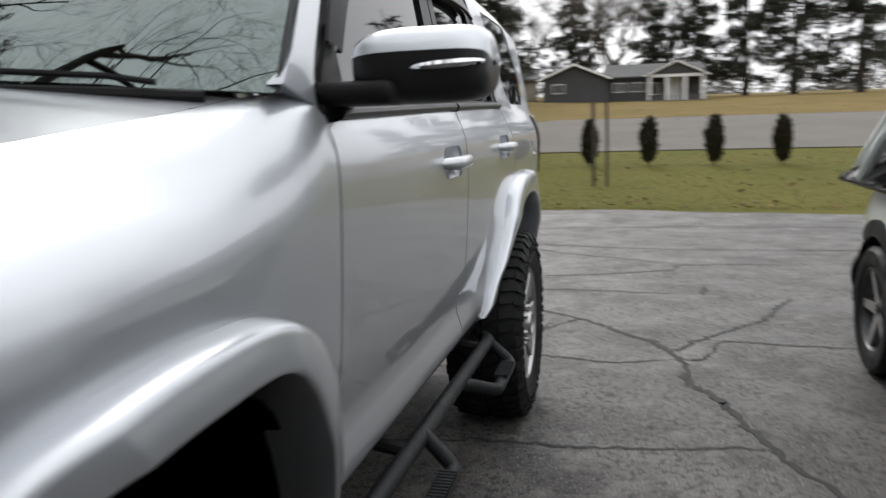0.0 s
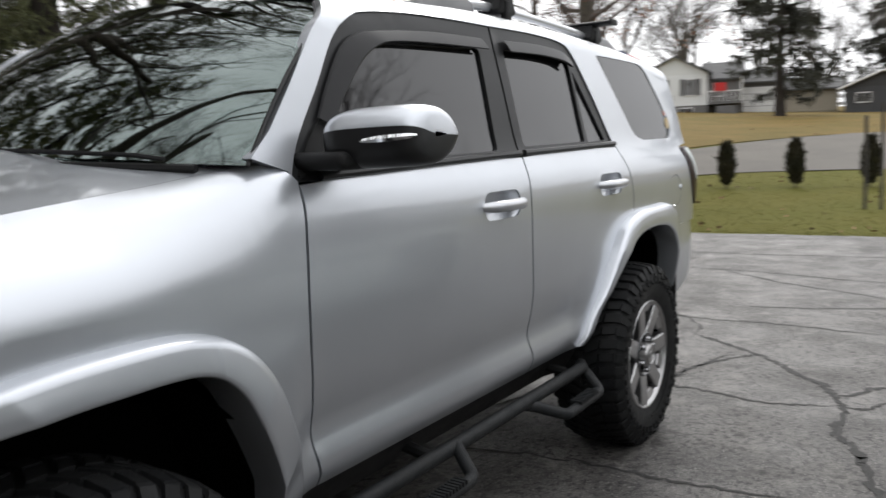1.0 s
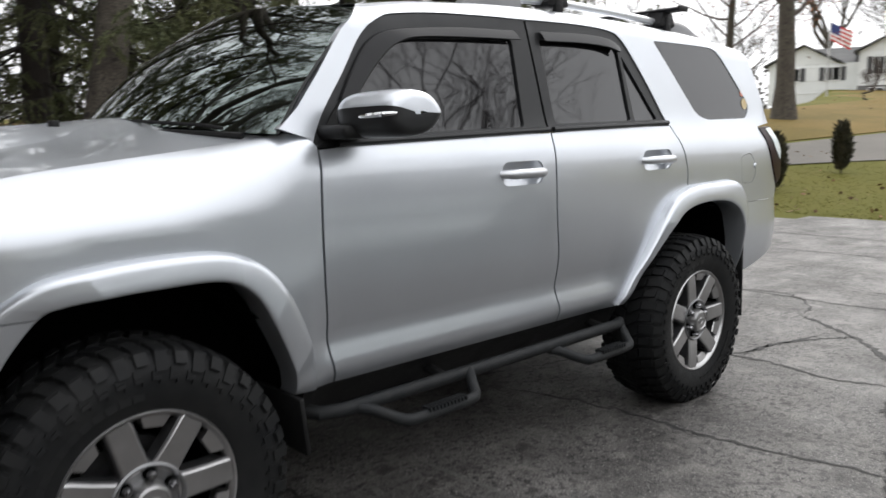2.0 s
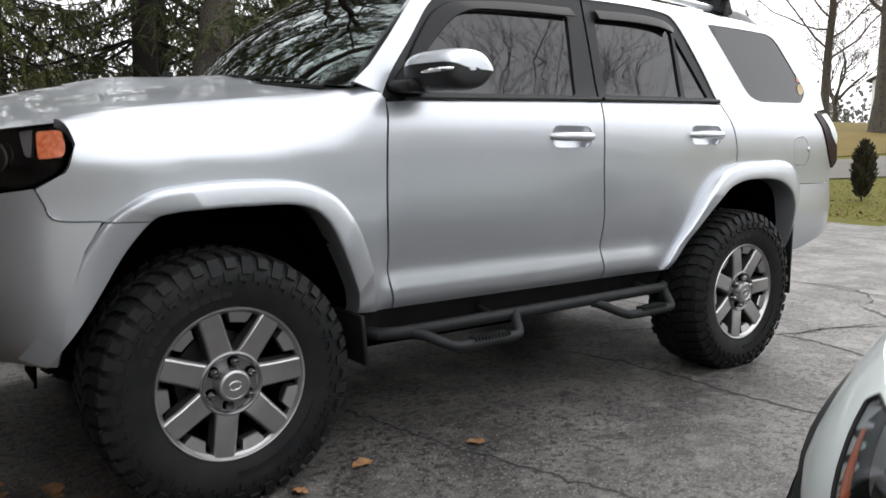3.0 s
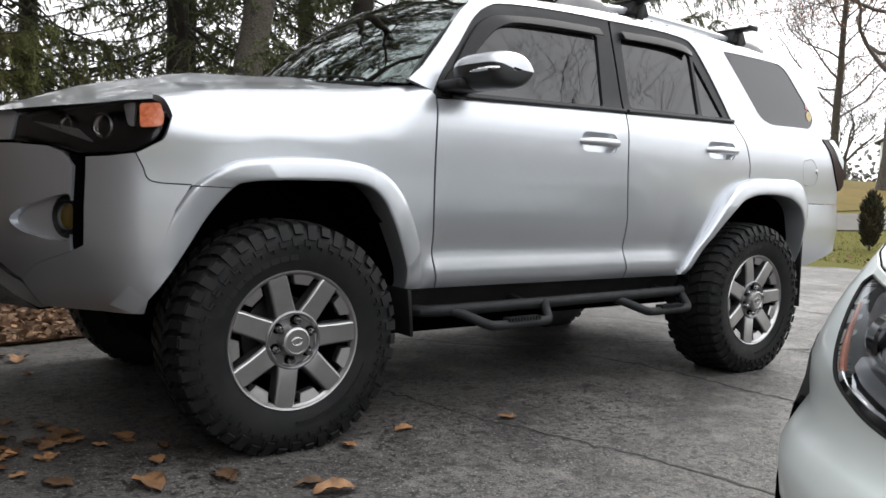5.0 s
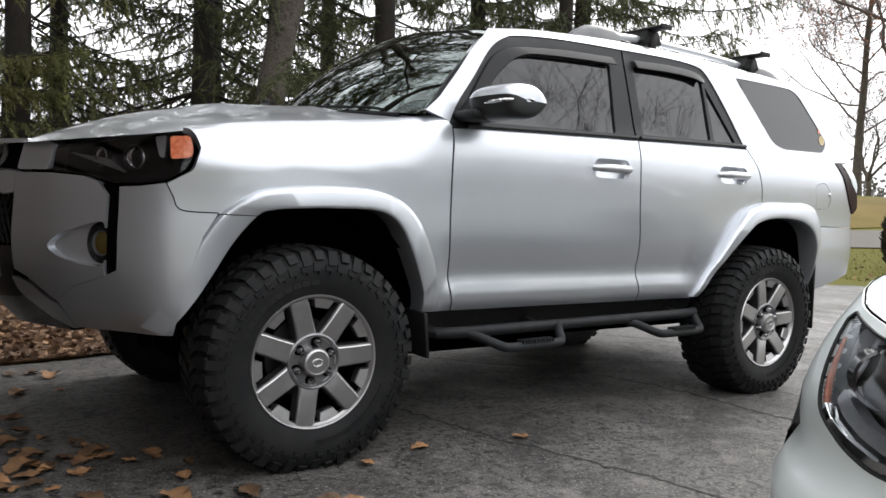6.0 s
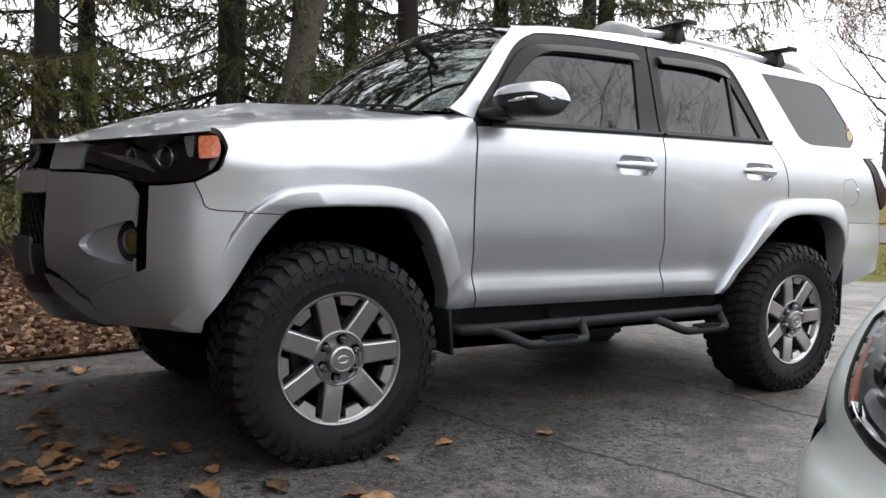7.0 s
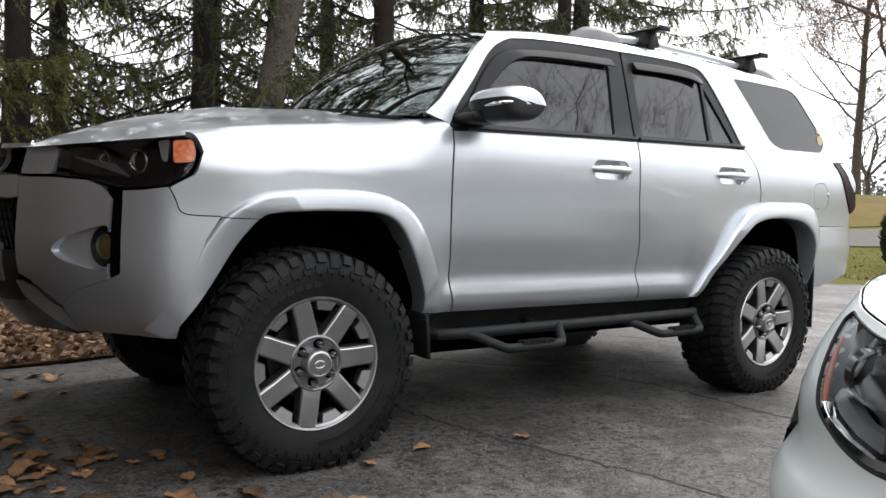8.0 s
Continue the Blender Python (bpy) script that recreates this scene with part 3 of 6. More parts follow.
def wheel(parent, x, far, turn):
    """Tyre, seven-spoke alloy rim, lug nuts and cap, as parts of one wheel."""
    def place(bm):
        m = Matrix.Translation((x, 2 * CY if far else 0, HUB)) @ Matrix.Diagonal((1, -1 if far else 1, 1, 1)) @ pose(0, 0, 0, 0, turn, 0)
        moved(bm, m)
        if far:
            bmesh.ops.reverse_faces(bm, faces=bm.faces[:])
        for v in bm.verts:
            v.co.z = max(v.co.z, 0.001 + .0 * v.co.x)
        return bm
    ty = part("tyre", place(tyre_mesh(R, .285, 0.0)), RUBBER, parent, "black all-terrain tyre with chunky side lugs")
    part("tread", place(tread_mesh(R + .002, .285, 0.0)), RUBBER, ty)
    # raised plain bars where the sidewall carries its moulded writing
    bars = []
    for a0, n in ((28, 10), (208, 10)):
        for k in range(n):
            a = radians(a0 + 7 * k)
            bar = moved(box((-.010, -.0232, -.016), (.010, -.018, .016)), Matrix.Rotation(a, 4, 'Y') @ Matrix.Translation((.300, 0, 0)))
            part("sidewall_letter", place(bar), RUBBER, ty)
    rim = part("rim", place(spun([(.240, .022), (.2525, .010), (.2535, -.002), (.2490, -.008), (.2440, -.006), (.2400, .002), (.2350, .007), (.2325, .011), (.2315, .028)], (0, 0, 0), 84, True)), RIM_FACE, parent, "machined seven-spoke alloy rim")
    # barrel in near-zero black: the shade behind the spokes is painted in
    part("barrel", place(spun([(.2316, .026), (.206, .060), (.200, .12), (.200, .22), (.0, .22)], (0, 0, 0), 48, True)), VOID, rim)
    part("brake_disc", place(spun([(.0, .12), (.150, .12), (.150, .14)], (0, 0, 0), 40, True)), RIM_DARK, rim)
    for k in range(7):
        # machined face, then the painted web that carries it
        for nm, mt, prof, lift, deep in (("spoke", RIM_FACE, [(.086, .040, .016), (.11, .0365, .010), (.17, .0345, .003), (.222, .0345, -.001), (.2385, .0325, -.001)], 0.0, .007),
                                         ("spoke_web", RIM_DARK, [(.086, .045, .016), (.11, .0415, .010), (.17, .0395, .003), (.222, .0395, -.001), (.2435, .0375, -.001)], .0058, .05)):
            verts, faces = [], []
            for rr, hw, yy in prof:
                yy += lift
                verts += [(rr, yy + deep, -hw - .002), (rr, yy + .003, -hw), (rr, yy, -hw + .004), (rr, yy, hw - .004), (rr, yy + .003, hw), (rr, yy + deep, hw + .002)]
            m = len(prof)
            for i in range(m - 1):
                faces += [(i * 6 + j, i * 6 + j + 1, i * 6 + 7 + j, i * 6 + 6 + j) for j in range(5)]
            faces += [tuple(range(6)), tuple(range(6 * m - 6, 6 * m))]
            bm = from_arrays(verts, faces)
            bmesh.ops.recalc_face_normals(bm, faces=bm.faces[:])
            part(nm, place(moved(bm, Matrix.Rotation(2 * math.pi * k / 7, 4, 'Y'))), mt, rim, angle=15)
        # the ring's tab in the middle of each window
        tab = from_arrays([(.201, .016, -.027), (.2360, .0062, -.043), (.2360, .0062, .043), (.201, .016, .027), (.198, .022, -.027), (.198, .022, .027), (.206, .07, -.028), (.206, .07, .028), (.232, .05, -.046), (.232, .05, .046)],
                          [(0, 1, 2, 3), (4, 0, 3, 5), (6, 4, 5, 7), (1, 0, 4, 6, 8), (3, 2, 9, 7, 5)])
        bmesh.ops.recalc_face_normals(tab, faces=tab.faces[:])
        part("rim_shoulder", place(moved(tab, Matrix.Rotation(2 * math.pi * (k + .5) / 7, 4, 'Y'))), RIM_FACE, rim, smooth=False)
    part("hub", place(spun([(.108, .05), (.106, .010), (.100, .006), (.094, .010), (.088, .022), (.050, .026)], (0, 0, 0), 40, True)), RIM_HUB, rim, "grey painted hub")
    cap = part("centre_cap", place(joined(
        spun([(.058, .04), (.055, -.004), (.050, -.018), (.043, -.021), (.041, -.017), (.0, -.018)], (0, 0, 0), 40, True))), RIM_FACE, rim, "machined centre cap")
    ring = [(.020 * math.cos(t), -.0185, .014 * math.sin(t)) for t in np.linspace(0, 2 * math.pi, 25)]
    ring2 = [(.008 * math.cos(t), -.0185, .013 * math.sin(t)) for t in np.linspace(0, 2 * math.pi, 17)]
    part("emblem", place(joined(tube(ring, .0022, 6), tube(ring2, .002, 6))), RIM_FACE, cap)
    for k in range(6):
        a = 2 * math.pi * (k + .3) / 6
        nut = spun([(.0, -.012), (.008, -.011), (.0125, -.005), (.0135, .030)], (.073 * math.cos(a), 0, .073 * math.sin(a)), 8, False)
        bmesh.ops.recalc_face_normals(nut, faces=nut.faces[:])
        # near-black disc round each nut, the socket's shade given as colour
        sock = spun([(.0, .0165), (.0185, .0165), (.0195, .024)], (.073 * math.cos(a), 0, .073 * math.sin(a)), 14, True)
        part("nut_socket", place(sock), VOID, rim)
        part("lug_nut", place(nut), NUT, rim)
    stem = tube([(.19, .03, .0), (.2, .018, 0.0)], .005, 8)
    part("valve", place(moved(stem, Matrix.Rotation(1.1, 4, 'Y'))), BLACK_PLASTIC, rim)


suv = thing("off_road_suv", (1.4, CY, 0), "silver off-road SUV with black trim, parked on cracked asphalt", "car")

F_IN = [(-.515, .51), (-.40, .68), (-.30, .844), (-.222, .938), (-.165, .960), (-.07, .968), (.06, .972), (.25, .966), (.345, .91), (.415, .787), (.485, .64), (.508, .555)]
F_OUT = [(-.585, .54), (-.50, .67), (-.41, .852), (-.35, .941), (-.24, 1.019), (-.12, 1.045), (.06, 1.056), (.25, 1.048), (.380, 1.003), (.475, .90), (.560, .725), (.605, .55)]
R_IN = [(2.28, .555), (2.37, .69), (2.48, .82), (2.60, .935), (2.70, .975), (2.82, .99), (2.97, .988), (3.10, .965), (3.205, .89), (3.25, .72), (3.26, .56)]
R_OUT = [(2.235, .555), (2.31, .68), (2.405, .81), (2.50, .95), (2.60, 1.035), (2.76, 1.076), (2.98, 1.084), (3.17, 1.077), (3.265, .985), (3.295, .80), (3.30, .56)]
SEAM1 = [(.622, 1.318), (.612, 1.15), (.622, .91), (.645, .74), (.660, .63), (.685, .547)]
SEAM2 = [(1.750, 1.348), (1.737, 1.23), (1.750, 1.03), (1.786, .84), (1.808, .665), (1.838, .547)]
SEAM3 = [(2.636, 1.366), (2.695, 1.25), (2.728, 1.15), (2.735, 1.082)]
GAP = .0045
FRAME1 = [(.602, 1.325), (.675, 1.442), (.762, 1.556), (.840, 1.667), (.893, 1.720), (.946, 1.762), (1.013, 1.790), (1.218, 1.805), (1.40, 1.808), (1.60, 1.806), (1.676, 1.806)]
FRAME2 = [(1.690, 1.806), (1.83, 1.810), (2.0, 1.812), (2.17, 1.805), (2.26, 1.790), (2.32, 1.762), (2.39, 1.692), (2.513, 1.533), (2.622, 1.374)]


def belt(x):
    return float(np.interp(x, (.6, .73, 1.57, 2.6), (1.318, 1.325, 1.348, 1.370)))


for far in (False, True):
    side, nose = flank(far)
    fas = fascia_far if far else fascia
    # wing
    top = [(x, float(soft_interp(x, ZT_X, ZT_Z, .06) - roll_z(x)) + .2) for x in np.linspace(.56, -.45, 14)]
    outline = [(p[0] - GAP, p[1]) for p in curve(SEAM1, 4)][::-1] + [(.600, 1.352)] + top + [
        (-.425, 1.20), (-.415, 1.14), (-.445, 1.085), (-.52, 1.04), (-.512, .99), (-.475, .948), (-.36, .941), (-.28, .943), (-.22, 1.0), (-.05, 1.03), (.1, 1.035), (.25, 1.02), (.36, .95), (.43, .85), (.50, .72), (.54, .60), (.55, .55)]
    part("front_wing", sheet(outline, nose, .026, .03, flip=far), SILVER, suv)
    # doors
    d1 = [(p[0] + GAP, p[1]) for p in curve(SEAM1, 4)] + [(p[0] - GAP, p[1]) for p in curve(SEAM2, 4)[::-1]]
    d1 += [(x, belt(x)) for x in np.linspace(1.6, .75, 6)]
    cups = [rounded([(hx - .122, hz - .046), (hx + .118, hz - .046), (hx + .118, hz + .046), (hx - .122, hz + .046)], .045) for hx, hz in ((1.542, 1.200), (2.472, 1.214))]
    door = part("front_door", sheet(d1, side, .035, .03, [cups[0]], flip=far), SILVER, suv)
    d2 = [(p[0] + GAP, p[1]) for p in curve(SEAM2, 4)] + [(2.245, .547)] + [tuple(p) for p in R_OUT[1:6]] + [(p[0] - GAP, p[1]) for p in curve(SEAM3, 4)[::-1]]
    d2 += [(x, belt(x)) for x in np.linspace(2.45, 1.85, 4)]
    door2 = part("rear_door", sheet(d2, side, .035, .03, [cups[1]], flip=far), SILVER, suv)
    # upper side frame with pillars, and the rear quarter
    ups = [(.505, 1.385), (.578, 1.448), (.668, 1.555), (.750, 1.66), (.822, 1.745), (.884, 1.83), (.932, 1.895)]
    ups += [(x, float(soft_interp(x, ZR_X, ZR_Z, .06)) - .085 + .2) for x in np.linspace(1.02, 3.42, 14)]
    ups += [(3.47, 1.80), (3.50, 1.72), (3.56, 1.60), (3.62, 1.48), (3.645, 1.37), (3.50, 1.352), (3.56, 1.24), (3.63, 1.12), (3.70, 1.02), (3.70, .95), (3.285, .95), (3.245, 1.0), (3.16, 1.04), (2.98, 1.07), (2.76, 1.075)]
    ups += [(p[0] + GAP, p[1]) for p in curve(SEAM3, 4)[::-1]]
    ups += [tuple(p) for p in curve(FRAME2, 4)[::-1]] + [tuple(p) for p in curve(FRAME1, 4)[::-1]] + [(.606, 1.352)]
    qwin = rounded([(2.585, 1.765, .02), (3.12, 1.768, .05), (3.20, 1.72, .05), (3.45, 1.465, .05), (3.40, 1.398, .03), (2.99, 1.392, .04), (2.895, 1.42, .05)], .04)
    fuel = rounded([(3.255, 1.20), (3.36, 1.216), (3.415, 1.16), (3.43, 1.10), (3.40, 1.053), (3.28, 1.053)], .03)
    part("rear_quarter", sheet(ups, side, .035, .03, [qwin, fuel], flip=far), SILVER, suv)
    flap = part("fuel_flap", sheet((fuel - fuel.mean(0)) * .965 + fuel.mean(0), lambda u, v, d: side(u, v, d + .001), .03, .02, flip=far), SILVER, suv)
    part("flap_latch", moved(spun([(0, -.006), (.012, -.004), (.016, .004)], (0, 0, 0), 14), Matrix.Translation((3.415, (2 * CY - float(S(3.415, 1.143))) if far else float(S(3.415, 1.143)), 1.143))), SILVER, flap)
    part("quarter_glass", sheet(qwin, lambda u, v, d: side(u, v, d + .004), .05, .006, flip=far), PRIVACY, suv, "dark privacy glass")
    if not far:
        for sx, sz, sr, sm in ((3.403, 1.475, .030, STICKER), (3.385, 1.53, .017, AMBER)):
            disc = [(sx + sr * math.cos(a), sz + sr * math.sin(a)) for a in np.linspace(0, 2 * math.pi, 20, endpoint=False)]
            part("sticker", sheet(disc, lambda u, v, d: side(u, v, d + .001), .02, .001), sm, suv, "round window sticker")
    # black window frames, glass and rain visors
    low1 = [(x, belt(x) + .004) for x in np.linspace(1.72, .66, 10)]
    f1 = [tuple(p) for p in curve(FRAME1, 4)] + [(1.684, 1.804), (1.742, 1.352)] + low1[1:]
    g1 = rounded([(.80, 1.36, .01), (.795, 1.515, .03), (.90, 1.615, .05), (.985, 1.665, .05), (1.10, 1.69, .05), (1.60, 1.715, .02), (1.61, 1.375, .02)], .03)
    part("window_frame", sheet(f1, lambda u, v, d: side(u, v, d + .006), .04, .03, [g1], flip=far), BLACK_TRIM, door, "black satin window frame")
    part("window_glass", sheet(g1, lambda u, v, d: side(u, v, d + .016), .06, .006, flip=far), PRIVACY, door, "dark tinted glass")
    low2 = [(x, belt(x) + .004) for x in np.linspace(2.60, 1.77, 8)]
    f2 = [(1.697, 1.804)] + [tuple(p) for p in curve(FRAME2, 4)[1:]] + low2[1:] + [(1.755, 1.352)]
    g2 = rounded([(1.80, 1.385, .02), (1.765, 1.725, .02), (2.14, 1.735, .03), (2.295, 1.715, .03), (2.335, 1.395, .015)], .03)
    g3 = rounded([(2.366, 1.392, .01), (2.318, 1.685, .015), (2.548, 1.398, .015)], .02)
    part("window_frame", sheet(f2, lambda u, v, d: side(u, v, d + .006), .04, .03, [g2, g3], flip=far), BLACK_TRIM, door2, "black satin window frame")
    part("window_glass", sheet(g2, lambda u, v, d: side(u, v, d + .016), .06, .006, flip=far), PRIVACY, door2, "dark tinted glass")
    part("corner_glass", sheet(g3, lambda u, v, d: side(u, v, d + .016), .05, .006, flip=far), PRIVACY, door2, "dark tinted glass")
    v1 = [(.742, 1.478), (.800, 1.568), (.872, 1.658), (.945, 1.702), (1.06, 1.722), (1.30, 1.742), (1.605, 1.750)]
    v2 = [(.775, 1.455), (.86, 1.553), (.95, 1.636), (1.03, 1.677), (1.12, 1.694), (1.35, 1.705), (1.625, 1.712)]
    v3, v4 = [(1.762, 1.756), (2.0, 1.764), (2.17, 1.760), (2.25, 1.748), (2.30, 1.722)], [(1.775, 1.715), (2.0, 1.72), (2.14, 1.717), (2.22, 1.71), (2.285, 1.695)]
    for hi, lo, up in ((v1, v2, door), (v3, v4, door2)):
        a, b = curve(hi, 6), curve(lo, 6)

        def visor(i, f, out):
            x, z = a[i] + (b[i] - a[i]) * f
            p = side(np.array([x]), np.array([z]), -out)
            return (float(p[0][0]), float(p[1][0]), float(p[2][0]))
        prof = [(0, .002), (.05, .009), (.45, .016), (.93, .022), (1.0, .019), (.96, .008)]
        bm = grid(range(len(a)), range(len(prof)), lambda i, k: visor(i, *prof[k]))
        bmesh.ops.recalc_face_normals(bm, faces=bm.faces[:])
        part("rain_visor", bm, VISOR, up, "smoked black rain visor")
    # belt mouldings
    for xs, up in (((.70, 1.735), door), ((1.765, 2.615), door2)):
        line = np.array([side(np.array([x]), np.array([belt(x) + .012]), -.006) for x in np.linspace(*xs, 14)])[:, :, 0]
        part("belt_moulding", tube(line, .011, 8), BLACK_TRIM, up)
    # sail patch at the mirror
    part("sail_patch", sheet(rounded([(.632, 1.335, .01), (.70, 1.425, .01), (.79, 1.52, .01), (.795, 1.345, .01)], .01), lambda u, v, d: side(u, v, d - .002), .03, .02, flip=far), BLACK_PLASTIC, door)
    # flares
    part("front_flare", flare(F_IN, F_OUT, far, keep=(.2728, 1)), SILVER, suv)
    part("bumper_flare", flare(F_IN, F_OUT, far, keep=(0, .2695)), SILVER, suv)
    part("rear_flare", flare(R_IN, R_OUT, far), SILVER, suv)
    # arch liners, so black that the wheel wells' shade is in the colour
    for x0 in (0.0, 2.775):
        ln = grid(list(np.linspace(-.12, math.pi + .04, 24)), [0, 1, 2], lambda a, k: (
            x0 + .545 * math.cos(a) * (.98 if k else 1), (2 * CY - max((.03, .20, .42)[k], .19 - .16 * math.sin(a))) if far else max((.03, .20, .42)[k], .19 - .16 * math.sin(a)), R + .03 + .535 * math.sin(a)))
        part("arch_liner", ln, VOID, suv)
    # handles
    for hx, hz, up in ((1.542, 1.200, door), (2.472, 1.214, door2)):
        xs = np.linspace(-.128, .124, 13)
        y0 = [float(S(hx + q, hz)) for q in xs]
        bow = [(.016, .014), (-.012, .017)] + [(-.026, .019), (-.030, .0195), (-.031, .0195), (-.032, .0195), (-.032, .0195), (-.031, .0195), (-.030, .0195), (-.028, .0195), (-.026, .019)] + [(-.012, .017), (.016, .014)]
        line = [(hx + q, (2 * CY - (y + b[0])) if far else y + b[0], hz) for q, y, b in zip(xs, y0, bow)]
        handle = part("door_handle", tube(line, [b[1] for b in bow], 10, squash=1.0), SILVER_TRIM, up, "silver pull handle")
        cup = cups[0] if hx < 2 else cups[1]
        mid = np.array([hx, hz])

        def bowl(u, v, d):
            q = np.clip(1.1 - ((u - mid[0]) / .122) ** 4, 0, 1) * np.clip(1.1 - ((v - mid[1]) / .049) ** 2, 0, 1)
            return side(u, v, d + .0005 + .026 * q)
        part("handle_cup", sheet(cup, bowl, .015, .003, flip=far), SILVER, handle)
    # black sill and mud flaps
    part("sill", sheet([(.56, .43), (.56, .541), (2.28, .541), (2.28, .43)], lambda u, v, d: side(u, v, d + .012 + .25 * (.541 - v)), .06, .05, flip=far), BLACK_PLASTIC, suv, "black plastic sill")
    for x0, z0, x1, z1 in ((.475, .37, .535, .56), (3.248, .335, 3.29, .93)):
        ya, yb = (2 * CY - .30, 2 * CY - .02) if far else (.02, .30)
        fl = box((x0, ya, z0), (x0 + .018, yb, z1), .006)
        for v in fl.verts:
            v.co.x += (z1 - v.co.z) * (.10 if x0 < 1 else .02) + .01
        part("mud_flap", fl, BLACK_PLASTIC, suv)
    # headlamp
    hl = rounded([(.715, 1.158, .01), (.41, 1.196, .02), (.23, 1.211, .02), (.112, 1.214, .025), (.092, 1.155, .04), (.112, 1.09, .03), (.20, 1.042, .02), (.38, 1.032, .02), (.52, 1.062, .02), (.69, 1.07, .01)], .02)
    c = hl.mean(0)
    lamp = part("headlamp", sheet(hl, lambda u, v, d: fas(u, v, d + .055), .04, -.05, flip=not far), LAMP_BLACK, suv, "black headlamp with amber side reflector")
    part("headlamp_lens", slab((hl - c) * .985 + c, lambda u, v, d: fas(u, v, d + .002), .04, .004, flip=not far), CLEAR, lamp)
    amb = rounded([(.178, 1.200), (.108, 1.205), (.096, 1.160), (.102, 1.130), (.172, 1.122)], .012)
    part("amber_reflector", sheet(amb, lambda u, v, d: fas(u, v, d + .0005), .025, .03, flip=not far), AMBER, lamp)
    side_l = rounded([(.255, 1.198), (.20, 1.205), (.203, 1.125), (.225, 1.13)], .01)
    part("side_reflector", sheet(side_l, lambda u, v, d: fas(u, v, d + .03), .025, .02, flip=not far), SILVER_TRIM, lamp)
    for ss, rr in ((.345, .040), (.50, .034)):
        px, py, pz = (float(q) for q in fas(ss, 1.125, .035))
        ball = spun([(rr * 1.15, .035), (rr * 1.12, .0), (rr, -.003), (rr * .97, .008)], (0, 0, 0), 24, True)
        eye = spun([(0.0, -.012), (rr * .5, -.008), (rr * .93, .006)], (0, 0, 0), 24)
        m = Matrix.Translation((px, py, pz)) @ pose(0, 0, 0, 0, 0, (-52 if ss < .4 else -62) * (-1 if far else 1) + (180 if far else 0))
        proj = part("projector", moved(ball, m), NUT, lamp)
        part("projector_lens", moved(eye, m), CLEAR, proj)
    wing = [(.66, 1.14), (.42, 1.085), (.36, 1.07), (.44, 1.115)]
    part("lamp_strip", sheet(rounded(wing, .01), lambda u, v, d: fas(u, v, d + .03), .03, .01, flip=not far), RIM_HUB, lamp)
    # bumper corner, black slit, inner panel with the fog pod
    bc = [(.180, 1.040), (.28, 1.026), (.355, 1.022), (.352, .95), (.350, .80), (.352, .735), (.405, .711), (.56, .662), (.655, .60), (.65, .50), (.35, .505), (.16, .51)]
    bc += [(.13, .60), (.11, .72), (.06, .86), (.01, .943), (.11, .946), (.146, .960), (.160, .995)]
    part("bumper_corner", sheet(bc, fas, .035, .03, flip=not far), SILVER, suv)
    seam = curve([(.184, 1.042), (.160, .995), (.146, .960), (.11, .9465), (.01, .9435)], 6)
    part("bumper_seam", tube([tuple(float(q) for q in fas(a, b, -.0005)) for a, b in seam], .0022, 5), VOID, suv)
    pod = rounded([(.405, .905), (.50, .885), (.60, .852), (.655, .805), (.60, .765), (.50, .745), (.405, .742)], .03)
    bi = [(.405, .99), (.45, 1.035), (.52, 1.055), (.69, 1.063), (.915, 1.063), (.915, .80), (.90, .70), (.80, .67), (.70, .62), (.6565, .6005), (.5615, .6635), (.406, .7125)]
    part("bumper_panel", sheet(bi, fas, .03, .03, [pod], flip=not far), SILVER, suv)

    def podded(u, v, d):
        q = np.clip((.68 - u) / .27, 0, 1)
        return fas(u, v, d + .075 * q ** 1.2)
    part("fog_pod", sheet(pod, podded, .025, -.03, flip=not far), SILVER, suv)
    slit = rounded([(.395, 1.03), (.352, .99), (.352, .74), (.40, .71), (.405, .73), (.405, .985), (.44, 1.03)], .008)
    part("bumper_slit", sheet(slit, lambda u, v, d: fas(u, v, d + .012), .03, .06, flip=not far), VOID, suv)
    px, py, pz = (float(q) for q in fas(.452, .823, .034))
    m = Matrix.Translation((px, py, pz)) @ pose(0, 0, 0, 0, 0, -62 * (-1 if far else 1) + (180 if far else 0))
    fog = part("fog_lamp", moved(spun([(.075, .05), (.072, .0), (.055, -.012), (.046, .0)], (0, 0, 0), 28, True), m), BLACK_PLASTIC, suv, "black fog lamp with a yellow lens")
    part("fog_lens", moved(spun([(0, .004), (.025, .005), (.040, .008)], (0, 0, 0), 28), m), YELLOW, fog)
    # lower lip
    lip = rounded([(.665, .59), (.71, .60), (.82, .655), (.93, .675), (.90, .62), (.78, .52), (.70, .488), (.655, .492)], .015)
    part("bumper_lip", sheet(lip, fas, .03, .02, flip=not far), SILVER_TRIM, suv)
    # tail lamp, rear bumper side
    tail = rounded([(3.505, 1.345, .01), (3.645, 1.352, .02), (3.73, 1.22, .03), (3.775, 1.07, .02), (3.71, 1.03, .01), (3.63, 1.125, .03), (3.565, 1.245, .03)], .02)
    part("tail_lamp", sheet(tail, lambda u, v, d: side(u, v, d - .006), .03, .03, flip=far), RED_LENS, suv, "dark red tail lamp")
    clear_l = rounded([(3.575, 1.338), (3.642, 1.347), (3.735, 1.215), (3.728, 1.165), (3.655, 1.222)], .012)
    part("tail_lamp_cover", sheet(clear_l, lambda u, v, d: side(u, v, d - .010), .03, .02, flip=far), PEARL, suv, "pale upper lamp cover")
    rw = mirrored(rear_wrap) if far else rear_wrap
